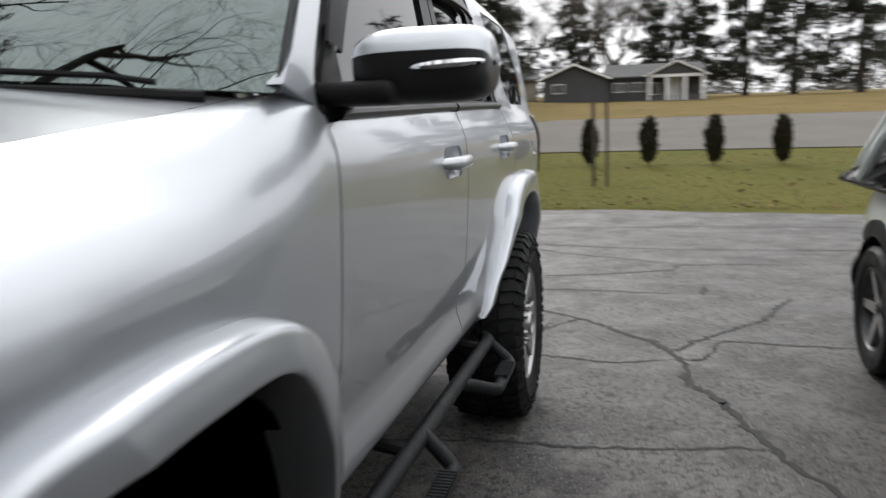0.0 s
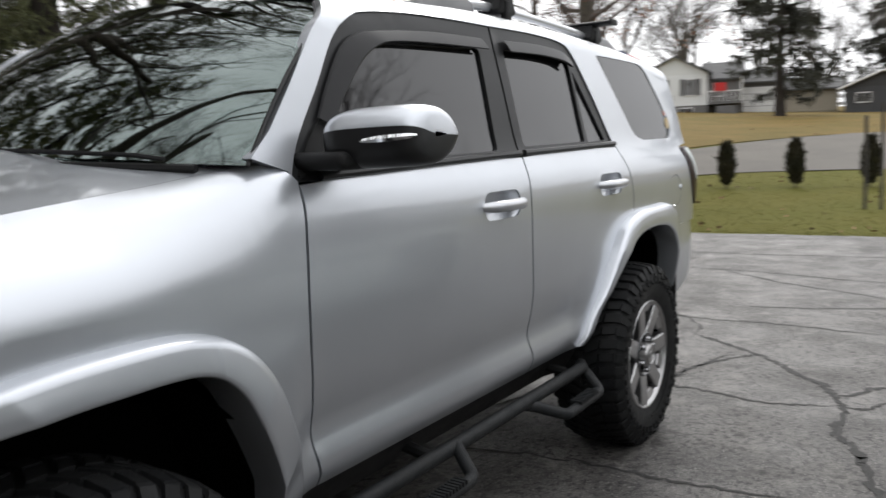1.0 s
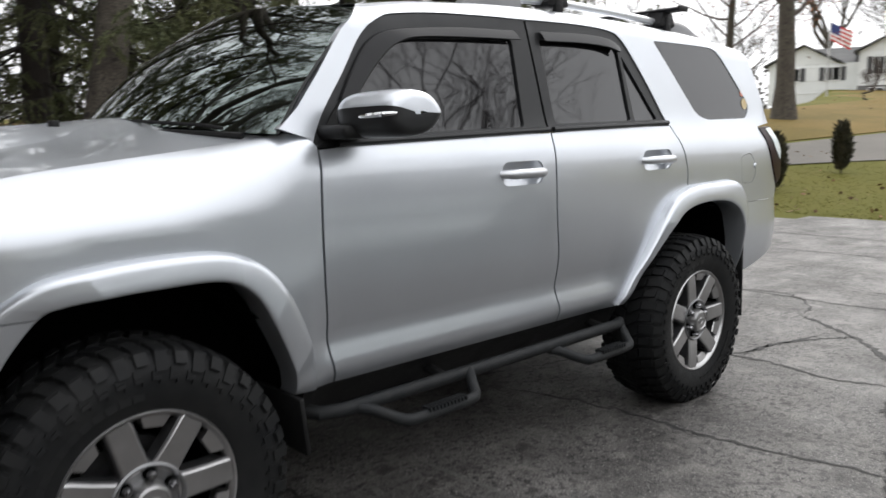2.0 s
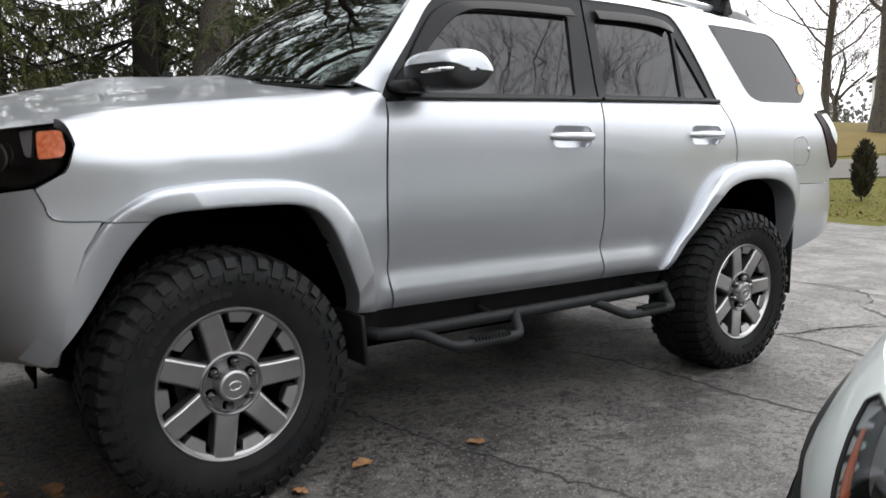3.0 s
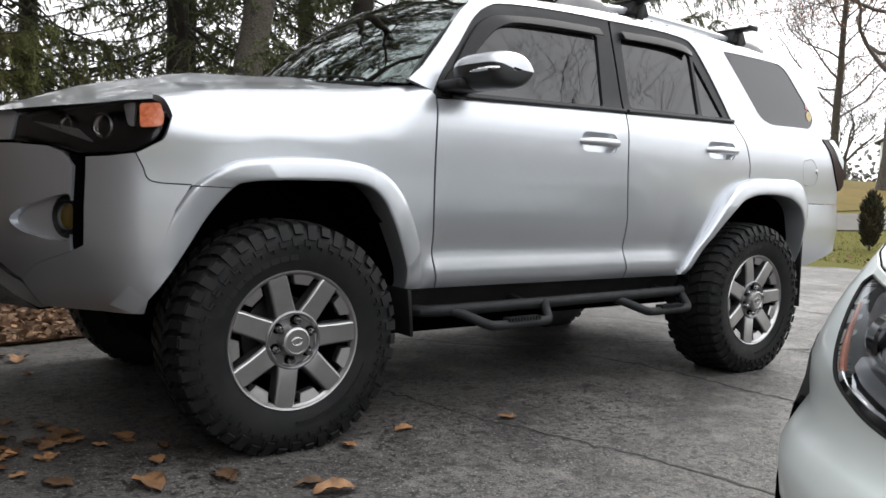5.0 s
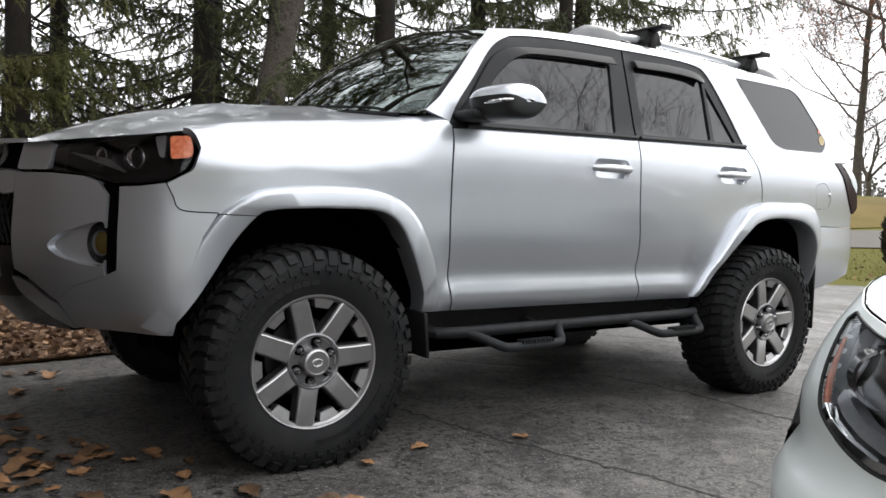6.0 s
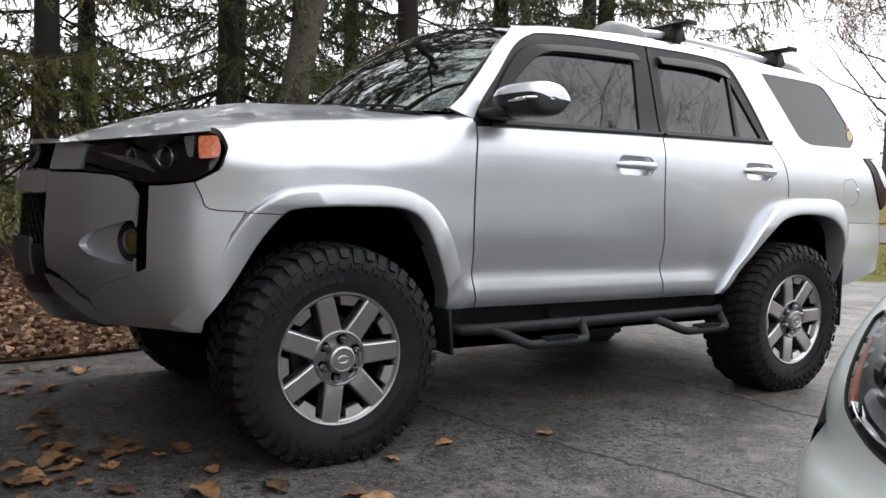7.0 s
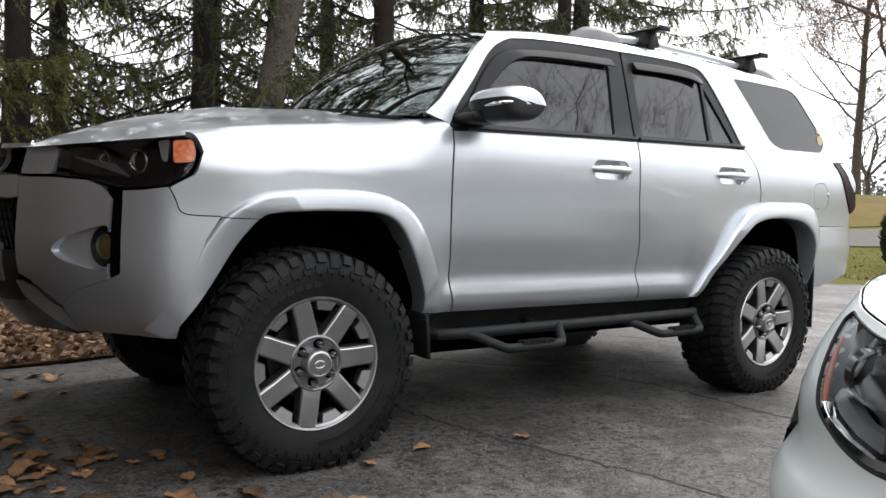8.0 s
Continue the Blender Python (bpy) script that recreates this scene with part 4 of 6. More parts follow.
    rb = [(.05, .946), (.05, .70), (.055, .56), (.2, .575), (.5, .64), (.8, .665), (BS[-1], .67), (BS[-1], .946)]
    part("rear_bumper", sheet(rb, rw, .04, .03, flip=far), SILVER, suv)
    # cross-step bar with two hoops
    yo = (lambda y: 2 * CY - y) if far else (lambda y: y)
    bar = part("step_bar", tube([(x, yo(y), z) for x, y, z in [(.60, .19, .455), (.625, .125, .452), (.70, .098, .453), (1.4, .088, .461), (2.12, .080, .470), (2.225, .078, .472), (2.262, .10, .474)]], .025, 14), BAR_COAT, suv, "black powder-coated side step bar")
    for x0, x1 in ((.755, 1.272), (1.745, 2.245)):
        L = x1 - x0
        hoop = curve([(x0, .088, .450), (x0 + .04, .060, .437), (x0 + .115, -.008, .401), (x0 + .16, -.018, .394), (x0 + .30, -.018, .395), (x1 - .115, -.018, .397), (x1 - .062, -.012, .402), (x1 - .038, .025, .430), (x1, .082, .462)], 5)
        hp = part("step_hoop", tube([(x, yo(y), z) for x, y, z in hoop], .021, 12), BAR_COAT, bar)
        for k in range(int((L - .32) / .017)):
            part("step_grip", box((x0 + .214 + .017 * k, min(yo(-.040), yo(.008)), .408 + .0002 * k), (x0 + .222 + .017 * k, max(yo(-.040), yo(.008)), .4225 + .0002 * k)), BAR_COAT, hp)
        part("step_bracket", tube([(x0 + .4, yo(.09), .463), (x0 + .4, yo(.3), .50)], .02, 8), BLACK_PLASTIC, bar)
    # door mirror
    arm = part("mirror_arm", moved(box((-.075, -.09, -.022), (.075, .09, .022), .018, 3), Matrix.Translation((.715, yo(.035), 1.372)) @ pose(0, 0, 0, 0, 0, 0)), BLACK_PLASTIC, suv, "black mirror arm")

    def shell(t, a):
        """Egg-shaped mirror head; t runs from the car outwards, a round it."""
        y = .03 - .245 * t
        e = 5.5 if t > .5 else 3.2
        k = max(1e-6, 1 - abs(2 * (.06 + .94 * t) - 1) ** e) ** (1 / e)
        cx, cz = .738 + .050 * t, 1.420 + .006 * t
        rx, rz = .090 * k, .072 * k
        ca, sa = math.cos(a), math.sin(a)
        sq = (abs(ca) ** 2.6 + abs(sa) ** 2.6) ** (-1 / 2.6)
        x = cx + rx * ca * sq + (.035 * (ca > 0) * (1 - abs(sa)))
        return (x, yo(y), cz + rz * sa * sq)
    ts = [0, .04, .10, .2, .35, .5, .65, .78, .87, .93, .965, .985, .996, 1.0]
    for nm, a0, a1, mt in (("mirror_shell", -.05, math.pi - .30, SILVER), ("mirror_base", math.pi - .30, 2 * math.pi - .05, BLACK_TRIM)):
        bm = grid(ts, list(np.linspace(a0, a1, 17)), shell)
        bmesh.ops.recalc_face_normals(bm, faces=bm.faces[:])
        part(nm, bm, mt, arm)
    sig = tube([(shell(t, math.pi + .02)[0] + .003, yo(.03 - .245 * t), 1.408 + .016 * t) for t in np.linspace(.45, .97, 12)], [.003, .006, .008, .009, .010, .010, .010, .010, .010, .009, .008, .005], 8)
    part("mirror_signal", sig, CHROME, arm, "clear turn signal strip")
    part("mirror_glass", moved(box((-.003, -.07, -.04), (.003, .07, .04), .002, 1), Matrix.Translation((.855, yo(-.09), 1.43))), CHROME, arm)
    wheel(suv, 0, far, -4.5)
    wheel(suv, WB, far, -4.5)

# one-piece roof, windscreen, bonnet and nose
def roof_at(x, c):
    e = soft_interp(x, ZR_X, ZR_Z, .06)
    y0 = float(S(x, e - .085)) + .15
    return (float(x), float(y0 + (2 * CY - 2 * y0) * c), float(e + .035 * (1 - (2 * c - 1) ** 2)))


cs = np.linspace(0, 1, 21)
roof_bm = grid(list(np.linspace(0, 1, 24)), list(cs), lambda t, c: roof_at(.955 - .11 * (1 - (2 * c - 1) ** 2) + t * (3.42 - .955 + .11 * (1 - (2 * c - 1) ** 2)), c))
bmesh.ops.reverse_faces(roof_bm, faces=roof_bm.faces[:])
bmesh.ops.recalc_face_normals(roof_bm, faces=roof_bm.faces[:])
part("roof", roof_bm, SILVER, suv)


def screen(c, t, d=0.0):
    w = 1 - (2 * c - 1) ** 2
    x = (.505 - .23 * w) + t * ((.935 - .10 * w) - (.505 - .23 * w)) - .02 * math.sin(math.pi * t) - d
    y0 = .105 + .06 * t + .11 * t ** 5
    z = (1.370 + .03 * w) + t * ((1.795 + .05 * w) - (1.370 + .03 * w)) + .025 * math.sin(math.pi * t)
    return (x, y0 + (2 * CY - 2 * y0) * c, z + d * .5)


ws = joined(grid(list(cs), list(np.linspace(0, 1, 9)), lambda c, t: screen(c, t)), grid(list(cs), list(np.linspace(0, 1, 9)), lambda c, t: screen(c, t, -.006)))
bmesh.ops.recalc_face_normals(ws, faces=ws.faces[:])
part("windscreen", ws, WINDSHIELD, suv, "raked glass windscreen mirroring bare trees")
part("screen_seal", tube([screen(0, t) for t in np.linspace(0, 1, 12)], .0055, 6), BLACK_TRIM, suv)
part("screen_seal", tube([screen(1, t) for t in np.linspace(0, 1, 12)], .0055, 6), BLACK_TRIM, suv)
part("cowl", tube([(p[0] - .01, p[1], p[2] - .012) for p in (screen(c, 0) for c in np.linspace(.06, .94, 20))], .012, 8), BLACK_PLASTIC, suv)
for c0, c1 in ((.10, .48), (.45, .80)):
    part("wiper", tube([tuple(np.array(screen(c, t)) + (-.012, 0, .009)) for c, t in zip(np.linspace(c0, c1, 10), np.r_[0, np.linspace(.015, .04, 9)])], .006, 6), BLACK_PLASTIC, suv)


def bonnet(c, t):
    """c across, t from the nose to the windscreen."""
    w = 1 - (2 * c - 1) ** 2
    xr, xf = .50 - .22 * w, -.44 - .49 * w ** .8
    x = xf + (xr - xf) * t
    z0 = float(soft_interp(x, ZT_X, ZT_Z, .06))
    y0 = float(S(x if x > -.44 else -.44, 1.1) + roll_y(x)) + .002
    dome = .028 * math.exp(-((c - .5) / .22) ** 4)
    return (x, y0 + (2 * CY - 2 * y0) * c, z0 + .075 * w * min(1, .6 + t * 1.4) + dome * min(1, t * 2.5) - .012 * (1 - t) ** 6)


hood = grid(list(np.linspace(0, 1, 33)), list(np.linspace(0, 1, 25)), bonnet)
bmesh.ops.recalc_face_normals(hood, faces=hood.faces[:])
hd = part("bonnet", hood, SILVER, suv)


def scoop(a, t):
    """A low hump on the bonnet that is open to the front."""
    x = -.30 + .62 * t
    y = CY + (a - .5) * .86 * (1 - .15 * t)
    c = .5 + (a - .5) * .60
    w = 1 - (2 * c - 1) ** 2
    xr, xf = .50 - .22 * w, -.44 - .49 * w ** .8
    base = bonnet(c, min(1, max(0, (x - xf) / (xr - xf))))[2]
    rise = .024 * (1 - (2 * a - 1) ** 6) * (1 - t) ** 1.3 * min(1, .06 + t * 3.5)
    return (x, y, base + rise + .001)


sc = grid(list(np.linspace(0, 1, 17)), list(np.linspace(0, 1, 13)), scoop)
bmesh.ops.recalc_face_normals(sc, faces=sc.faces[:])
part("bonnet_scoop", sc, SILVER, hd)
jet = part("washer_jet", box((.02, CY - .30, 1.405), (.05, CY - .27, 1.425), .004), BLACK_PLASTIC, hd)

# nose: upper band, grille and lower plate
nose_top = [(.72, 1.17), (.72, 1.075), (.915, 1.075), (.925, 1.185), (.80, 1.185)]
for fas, fl in ((fascia, True), (fascia_far, False)):
    part("grille_band", sheet(rounded(nose_top, .012), fas, .03, .05, flip=fl), SILVER, suv)
up_g = [(.93, 1.185), (.935, 1.08), (2 * MID - .935, 1.08), (2 * MID - .93, 1.185)]
part("grille_opening", sheet(rounded(up_g, .02), lambda u, v, d: fascia(u, v, d + .05), .05, .02, flip=True), VOID, suv)
part("grille_rim", sheet(rounded([(.925, 1.193), (.925, 1.176), (2 * MID - .925, 1.176), (2 * MID - .925, 1.193)], .004), lambda u, v, d: fascia(u, v, d + .01), .04, .04, flip=True), SILVER, suv)
part("badge", tube([tuple(float(q) for q in fascia(MID + .07 * math.cos(t), 1.13 + .04 * math.sin(t), .042)) for t in np.linspace(0, 2 * math.pi, 25)], .006, 8), RIM_HUB, suv)
part("grille_bar", sheet(rounded([(.925, 1.068), (.925, .985), (2 * MID - .925, .985), (2 * MID - .925, 1.068)], .015), lambda u, v, d: fascia(u, v, d + .005), .04, .05, flip=True), SILVER, suv)
low_g = [(.93, .975), (.93, .79), (2 * MID - .93, .79), (2 * MID - .93, .975)]
grille = part("grille", sheet(rounded(low_g, .02), lambda u, v, d: fascia(u, v, d + .06), .05, .02, flip=True), VOID, suv, "black mesh grille")
for k in range(22):
    for sgn in (1, -1):
        s0 = .95 + k * .034
        s1 = s0 + sgn * .09
        if .94 < s1 < 2 * MID - .94 and s0 < 2 * MID - .94:
            part("grille_strand", tube([tuple(float(q) for q in fascia(s, z, .035)) for s, z in zip(np.linspace(s0, s1, 4), np.linspace(.79, .975, 4))], .0055, 5), BLACK_PLASTIC, grille)
plate = [(.93, .785), (.92, .70), (.94, .66), (.90, .60), (.80, .52), (.74, .47), (2 * MID - .74, .47), (2 * MID - .80, .52), (2 * MID - .90, .60), (2 * MID - .94, .66), (2 * MID - .92, .70), (2 * MID - .93, .785)]
part("bumper_plate", sheet(rounded(plate, .015), lambda u, v, d: fascia(u, v, d + .012), .04, .06, flip=True), BLACK_GLOSS, suv, "black lower bumper plate")
pl = [(MID - .15, .66), (MID + .15, .66), (MID + .15, .81), (MID - .15, .81)]
part("number_plate", sheet(rounded(pl, .01), lambda u, v, d: fascia(u, v, d + .004), .05, .015, flip=True), GREY_PLASTIC, suv)

# tail: hatch, glass, spoiler
hatch = grid(list(np.linspace(0, 1, 9)), list(np.linspace(0, 1, 9)), lambda t, c: (
    float(np.interp(.93 + t * .86, (.9, 1.1, 1.36, 1.6, 1.8), (3.885, 3.86, 3.80, 3.66, 3.56))) - .12 * (2 * c - 1) ** 4, .18 + .1 * t + (2 * CY - .36 - .2 * t) * c, .93 + t * .86))
part("hatch", hatch, SILVER, suv)
hg = grid(list(np.linspace(.50, .93, 6)), list(np.linspace(.1, .9, 9)), lambda t, c: (
    float(np.interp(.93 + t * .86, (.9, 1.1, 1.36, 1.6, 1.8), (3.885, 3.86, 3.80, 3.66, 3.56))) + .006 - .12 * (2 * c - 1) ** 4, .18 + .1 * t + (2 * CY - .36 - .2 * t) * c, .93 + t * .86))
part("hatch_glass", hg, BLACK_GLOSS, suv)
sp_prof = [(3.38, 1.812), (3.50, 1.80), (3.60, 1.775), (3.645, 1.752), (3.62, 1.738), (3.52, 1.745), (3.42, 1.755)]
sp = grid(range(len(sp_prof)), list(np.linspace(0, 1, 17)), lambda i, c: (
    sp_prof[i][0] - .16 * (2 * c - 1) ** 4, .235 + (2 * CY - .47) * c, sp_prof[i][1] + .025 * (1 - (2 * c - 1) ** 2)), close_u=True)
bmesh.ops.recalc_face_normals(sp, faces=sp.faces[:])
bmesh.ops.holes_fill(sp, edges=sp.edges[:], sides=20)
part("roof_spoiler", sp, SILVER, suv)

# roof rails and load bars
for far in (False, True):
    yo = (lambda y: 2 * CY - y) if far else (lambda y: y)
    rail = part("roof_rail", tube([(x, yo(.345 + .0 * x), float(np.interp(x, ZR_X, ZR_Z)) + .05 - .035 * (abs(x - 2.38) / .72) ** 6) for x in np.linspace(1.68, 3.10, 24)], .018, 10), SILVER_TRIM, suv, "raised silver roof rail")
    for fx, tilt in ((1.66, 1), (3.10, -1)):
        base = float(np.interp(fx, ZR_X, ZR_Z))
        hump = [(-.17, .0), (-.13, .035), (-.06, .068), (.02, .080), (.13, .078), (.17, .060)]
        foot = grid(range(len(hump)), list(np.linspace(0, 1, 9)), lambda i, c: (
            fx + tilt * hump[i][0], yo(.345) + .042 * (2 * c - 1) * (1 - .35 * (1 - abs(2 * c - 1))), base - .012 + (hump[i][1] + .012) * math.sin(math.pi * c) ** .35))
        bmesh.ops.recalc_face_normals(foot, faces=foot.faces[:])
        part("rail_foot", foot, GREY_PLASTIC, rail, "grey plastic rail end")
for x in (2.06, 2.93):
    z = float(np.interp(x, ZR_X, ZR_Z)) + .105
    wing = [(.045 * math.cos(a), .013 * math.sin(a)) for a in np.linspace(0, 2 * math.pi, 16, endpoint=False)]
    bm = grid(range(16), [0, 1], lambda i, k: (x + wing[i][0], (.215, 2 * CY - .215)[k], z + wing[i][1]), close_u=True)
    bmesh.ops.holes_fill(bm, edges=bm.edges[:], sides=20)
    bmesh.ops.recalc_face_normals(bm, faces=bm.faces[:])
    lb = part("load_bar", bm, BLACK_PLASTIC, suv, "black aero load bar")
    for y in (.345, 2 * CY - .345):
        foot = box((x - .075, y - .05, z - .082), (x + .075, y + .05, z - .006), .016, 2)
        for v in foot.verts:
            if v.co.z > z - .04:
                v.co.x = x + (v.co.x - x) * .66
        part("bar_foot", foot, BLACK_PLASTIC, lb)
        part("bar_clamp", box((x - .025, y - .055, z - .11), (x + .025, y - .03, z - .03), .008), BLACK_PLASTIC, lb)
    for y in (.212, 2 * CY - .212):
        part("bar_end_cap", box((x - .044, y - .006, z - .014), (x + .044, y + .006, z + .014), .005), BLACK_PLASTIC, lb)
part("antenna", tube([(3.1, CY, 1.86), (3.16, CY, 1.91), (3.2, CY, 1.87)], [.02, .014, .012], 8), SILVER, suv)

# core behind the panels, its shade put in as near-zero black; dashboard, axles
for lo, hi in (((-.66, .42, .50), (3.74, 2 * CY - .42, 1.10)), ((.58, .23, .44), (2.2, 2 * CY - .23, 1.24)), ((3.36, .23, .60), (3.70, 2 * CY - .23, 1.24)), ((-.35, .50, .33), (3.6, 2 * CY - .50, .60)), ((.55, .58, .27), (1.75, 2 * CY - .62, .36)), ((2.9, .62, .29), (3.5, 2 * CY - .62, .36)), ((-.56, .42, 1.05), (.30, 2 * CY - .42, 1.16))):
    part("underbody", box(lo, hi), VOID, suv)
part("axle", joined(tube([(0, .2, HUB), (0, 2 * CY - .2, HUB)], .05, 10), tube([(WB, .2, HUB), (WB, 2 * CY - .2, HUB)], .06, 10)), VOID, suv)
part("exhaust", tube(curve([(1.2, .6, .40), (2.2, .55, .40), (2.9, .62, .46), (3.6, .5, .42)], 6), .035, 10), BLACK_PLASTIC, suv)
dash = box((.34, .26, 1.16), (.92, 2 * CY - .26, 1.34), .06, 3)
part("dashboard", dash, DASH, suv)
part("headlining", grid([0, 1], [0, 1], lambda a, b: (1.0 + 2.3 * a, .36 + (2 * CY - .72) * b, 1.80)), DASH, suv)

# ---- the pale crossover parked alongside ----
pale = thing("compact_crossover", (2.0, -2.48, 0), "pale pearl compact crossover with black wheel-arch trim, parked on asphalt", "car")
CY2 = -2.48
PK = [(-.12, CY2), (-.09, -2.30), (-.02, -2.08), (.09, -1.90), (.22, -1.77), (.40, -1.675), (.62, -1.625), (1.0, -1.61), (2.0, -1.60), (3.4, -1.605), (3.95, -1.64), (4.18, -1.74), (4.30, -1.95), (4.36, -2.2), (4.38, CY2)]
PC = curve(PK, 16)
PS = np.r_[0, np.cumsum(np.hypot(*np.diff(PC, axis=0).T))]
PN = np.gradient(PC, axis=0)
PN = np.stack([PN[:, 1], -PN[:, 0]], 1) / np.linalg.norm(PN, axis=1)[:, None]


def s_at(x):
    """Arc length along the right flank at a place x."""
    k = len(PC) // 2 + 20
    return float(np.interp(x, PC[40:k + 40, 0], PS[40:k + 40]))


def plan2(far):
    def f(s, z, d):
        s, z = np.asarray(s, float), np.asarray(z, float)
        px, py = np.interp(s, PS, PC[:, 0]), np.interp(s, PS, PC[:, 1])
        nx, ny = np.interp(s, PS, PN[:, 0]), np.interp(s, PS, PN[:, 1])
        low = soft_interp(z, (.15, .22, .32, .42, .50, .56, .62, .72, .82, .92, 1.0), (.14, .09, .03, 0, .005, .03, .045, .035, .05, .085, .12), .015)
        nose_in = soft_interp(z, (.15, .22, .32, .40, .48, .515, .535, .57, .61, .66, .72, .78, .826, .86, .92, 1.0), (.14, .09, -.005, -.034, -.038, -.026, -.002, .017, .010, .010, .03, .058, .086, .11, .15, .2), .008)
        k = np.clip((s - 1.0) / .5, 0, 1)
        ins = nose_in * (1 - k) + low * k
        crease = .022 * np.exp(-((z - .60) / .035) ** 2) * np.clip((px - 1.1) / .3, 0, 1)
        q = ins + crease + d
        y = py + ny * q
        return px + nx * q, (2 * CY2 - y if far else y), z + 0 * s
    return f


def arch(sc, r, zc, n=17, front=math.pi):
    return [(sc + r * math.cos(a), zc + r * math.sin(a)) for a in np.linspace(front, 0, n)]


FX = .75
SF, SR, SE = s_at(FX), s_at(3.57), PS[-1]
for far in (False, True):
    f = plan2(far)
    low = [(.0, .20), (.40, .19), (.70, .19)] + [(SF - .40, .22)] + arch(SF, .375, .33) + [(SF + .375, .22), (SR - .375, .22)] + arch(SR, .375, .33) + [(SR + .39, .25), (SE, .30)]
    hl = rounded([(.18, .645, .03), (.36, .610, .03), (.48, .603, .03), (.56, .617, .03), (.63, .640, .02), (.672, .658, .02), (.705, .690, .02), (.790, .815, .008), (.765, .832, .008), (.60, .808, .02), (.18, .772, .02)], .02)
    top = [(SE, .95), (s_at(3.6), .98), (s_at(2.5), .965), (s_at(1.42), .93), (s_at(1.0), .905), (s_at(.6), .882), (.85, .862), (.76, .846), (.60, .828), (.35, .795), (0, .78)]
    part("body_side", sheet(low + top, f, .045, .03, [hl], flip=far), PEARL, pale)
    lamp = part("headlamp", sheet(hl, lambda u, v, d: f(u, v, d + .07), .04, -.065, flip=far), BLACK_PLASTIC, pale, "clear headlamp with an amber edge")
    c = hl.mean(0)
    part("headlamp_lens", slab((hl - c) * .985 + c, lambda u, v, d: f(u, v, d + .004), .04, .004, flip=not far), CLEAR, lamp)
    amb = curve([(.674, .669), (.690, .684), (.722, .731), (.755, .782)], 8)
    part("amber_edge", tube([tuple(float(q) for q in f(a, b, .016)) for a, b in amb], np.r_[np.linspace(.007, .0065, 13), np.linspace(.0063, .003, 12)], 8), AMBER, lamp)
    strip = rounded([(.22, .646), (.36, .617), (.48, .610), (.56, .624), (.63, .646), (.664, .664), (.660, .676), (.62, .656), (.55, .638), (.47, .626), (.36, .632), (.22, .662)], .005)
    part("chrome_strip", sheet(strip, lambda u, v, d: f(u, v, d + .002), .03, .03, flip=far), CHROME, lamp)
    sill_l = rounded([(.658, .682), (.61, .660), (.54, .642), (.47, .632), (.47, .662), (.53, .668), (.60, .688), (.645, .704)], .006)
    part("lamp_ledge", sheet(sill_l, lambda u, v, d: f(u, v, d + .022), .03, .02, flip=far), SILVER_TRIM, lamp)
    refl = rounded([(.655, .705), (.695, .735), (.745, .800), (.70, .812), (.655, .800), (.635, .75)], .02)

    def dish(u, v, d):
        return f(u, v, d + .030 + .25 * (u - .70) ** 2)
    part("lamp_reflector", sheet(refl, dish, .01, .02, flip=far), RIM_HUB, lamp)
    for ss in (.38, .57):
        px, py, pz = (float(q) for q in f(ss, .735, .045))
        m = Matrix.Translation((px, py, pz)) @ pose(0, 0, 0, 0, 0, (-70 if ss < .5 else -50) * (-1 if far else 1) + (180 if far else 0))
        pj = part("projector", moved(spun([(.056, .035), (.054, .0), (.049, -.003), (.046, .008)], (0, 0, 0), 24, True), m), BLACK_GLOSS, lamp)
        part("projector_lens", moved(spun([(0.0, -.012), (.024, -.008), (.045, .006)], (0, 0, 0), 24), m), CLEAR, pj)
    edge = [tuple(float(q) for q in f(a, b, .004)) for a, b in resampled(hl, .03)]
    part("lamp_gasket", tube(edge + edge[:1], .005, 6, False), BLACK_PLASTIC, lamp)
    # black arch trim, sills, lower grille
    for sc in (SF, SR):
        r0, r1 = .372, .455
        fr = math.pi - (.52 if sc == SF else 0)
        trim = arch(sc, r1, .33, 25, fr) + arch(sc, r0, .33, 25, fr)[::-1]
        part("arch_trim", sheet(trim, lambda u, v, d: f(u, v, d - .017), .05, .06, flip=far), BLACK_PLASTIC, pale, "black plastic arch trim")
        x0 = FX if sc == SF else 3.57
        yo = (lambda y: 2 * CY2 - y) if far else (lambda y: y)
        ln = grid(list(np.linspace(-.1, math.pi + .1, 18)), [0, 1], lambda a, k: (x0 + .39 * math.cos(a), yo((-1.64, -1.95)[k]), .33 + .39 * math.sin(a)))
        part("arch_liner", ln, VOID, pale)
        wy = -1.635
        tp = [(.20, .02), (.215, .0), (.25, -.012), (.30, -.010), (.322, .012), (.328, .05), (.328, .16), (.31, .2), (.22, .19)]

        def set_wheel(bm):
            moved(bm, Matrix.Translation((x0, yo(wy), .328)) @ Matrix.Diagonal((1, 1 if far else -1, 1, 1)))
            if not far:
                bmesh.ops.reverse_faces(bm, faces=bm.faces[:])
            return bm
        wh = part("tyre", set_wheel(spun(tp, (0, 0, 0), 48)), RUBBER, pale)
        rim = part("rim", set_wheel(spun([(.205, .02), (.216, .002), (.206, .0), (.196, .02), (.19, .12), (0, .12)], (0, 0, 0), 40, True)), RIM_DARK, pale)
        for k in range(5):
            sp = from_arrays([(.03, .03, -.03), (.03, .03, .03), (.20, .012, .022), (.20, .012, -.022), (.03, .09, -.03), (.03, .09, .03), (.20, .06, .022), (.20, .06, -.022)],
                             [(0, 1, 2, 3), (0, 3, 7, 4), (1, 5, 6, 2), (3, 2, 6, 7)])
            bmesh.ops.recalc_face_normals(sp, faces=sp.faces[:])
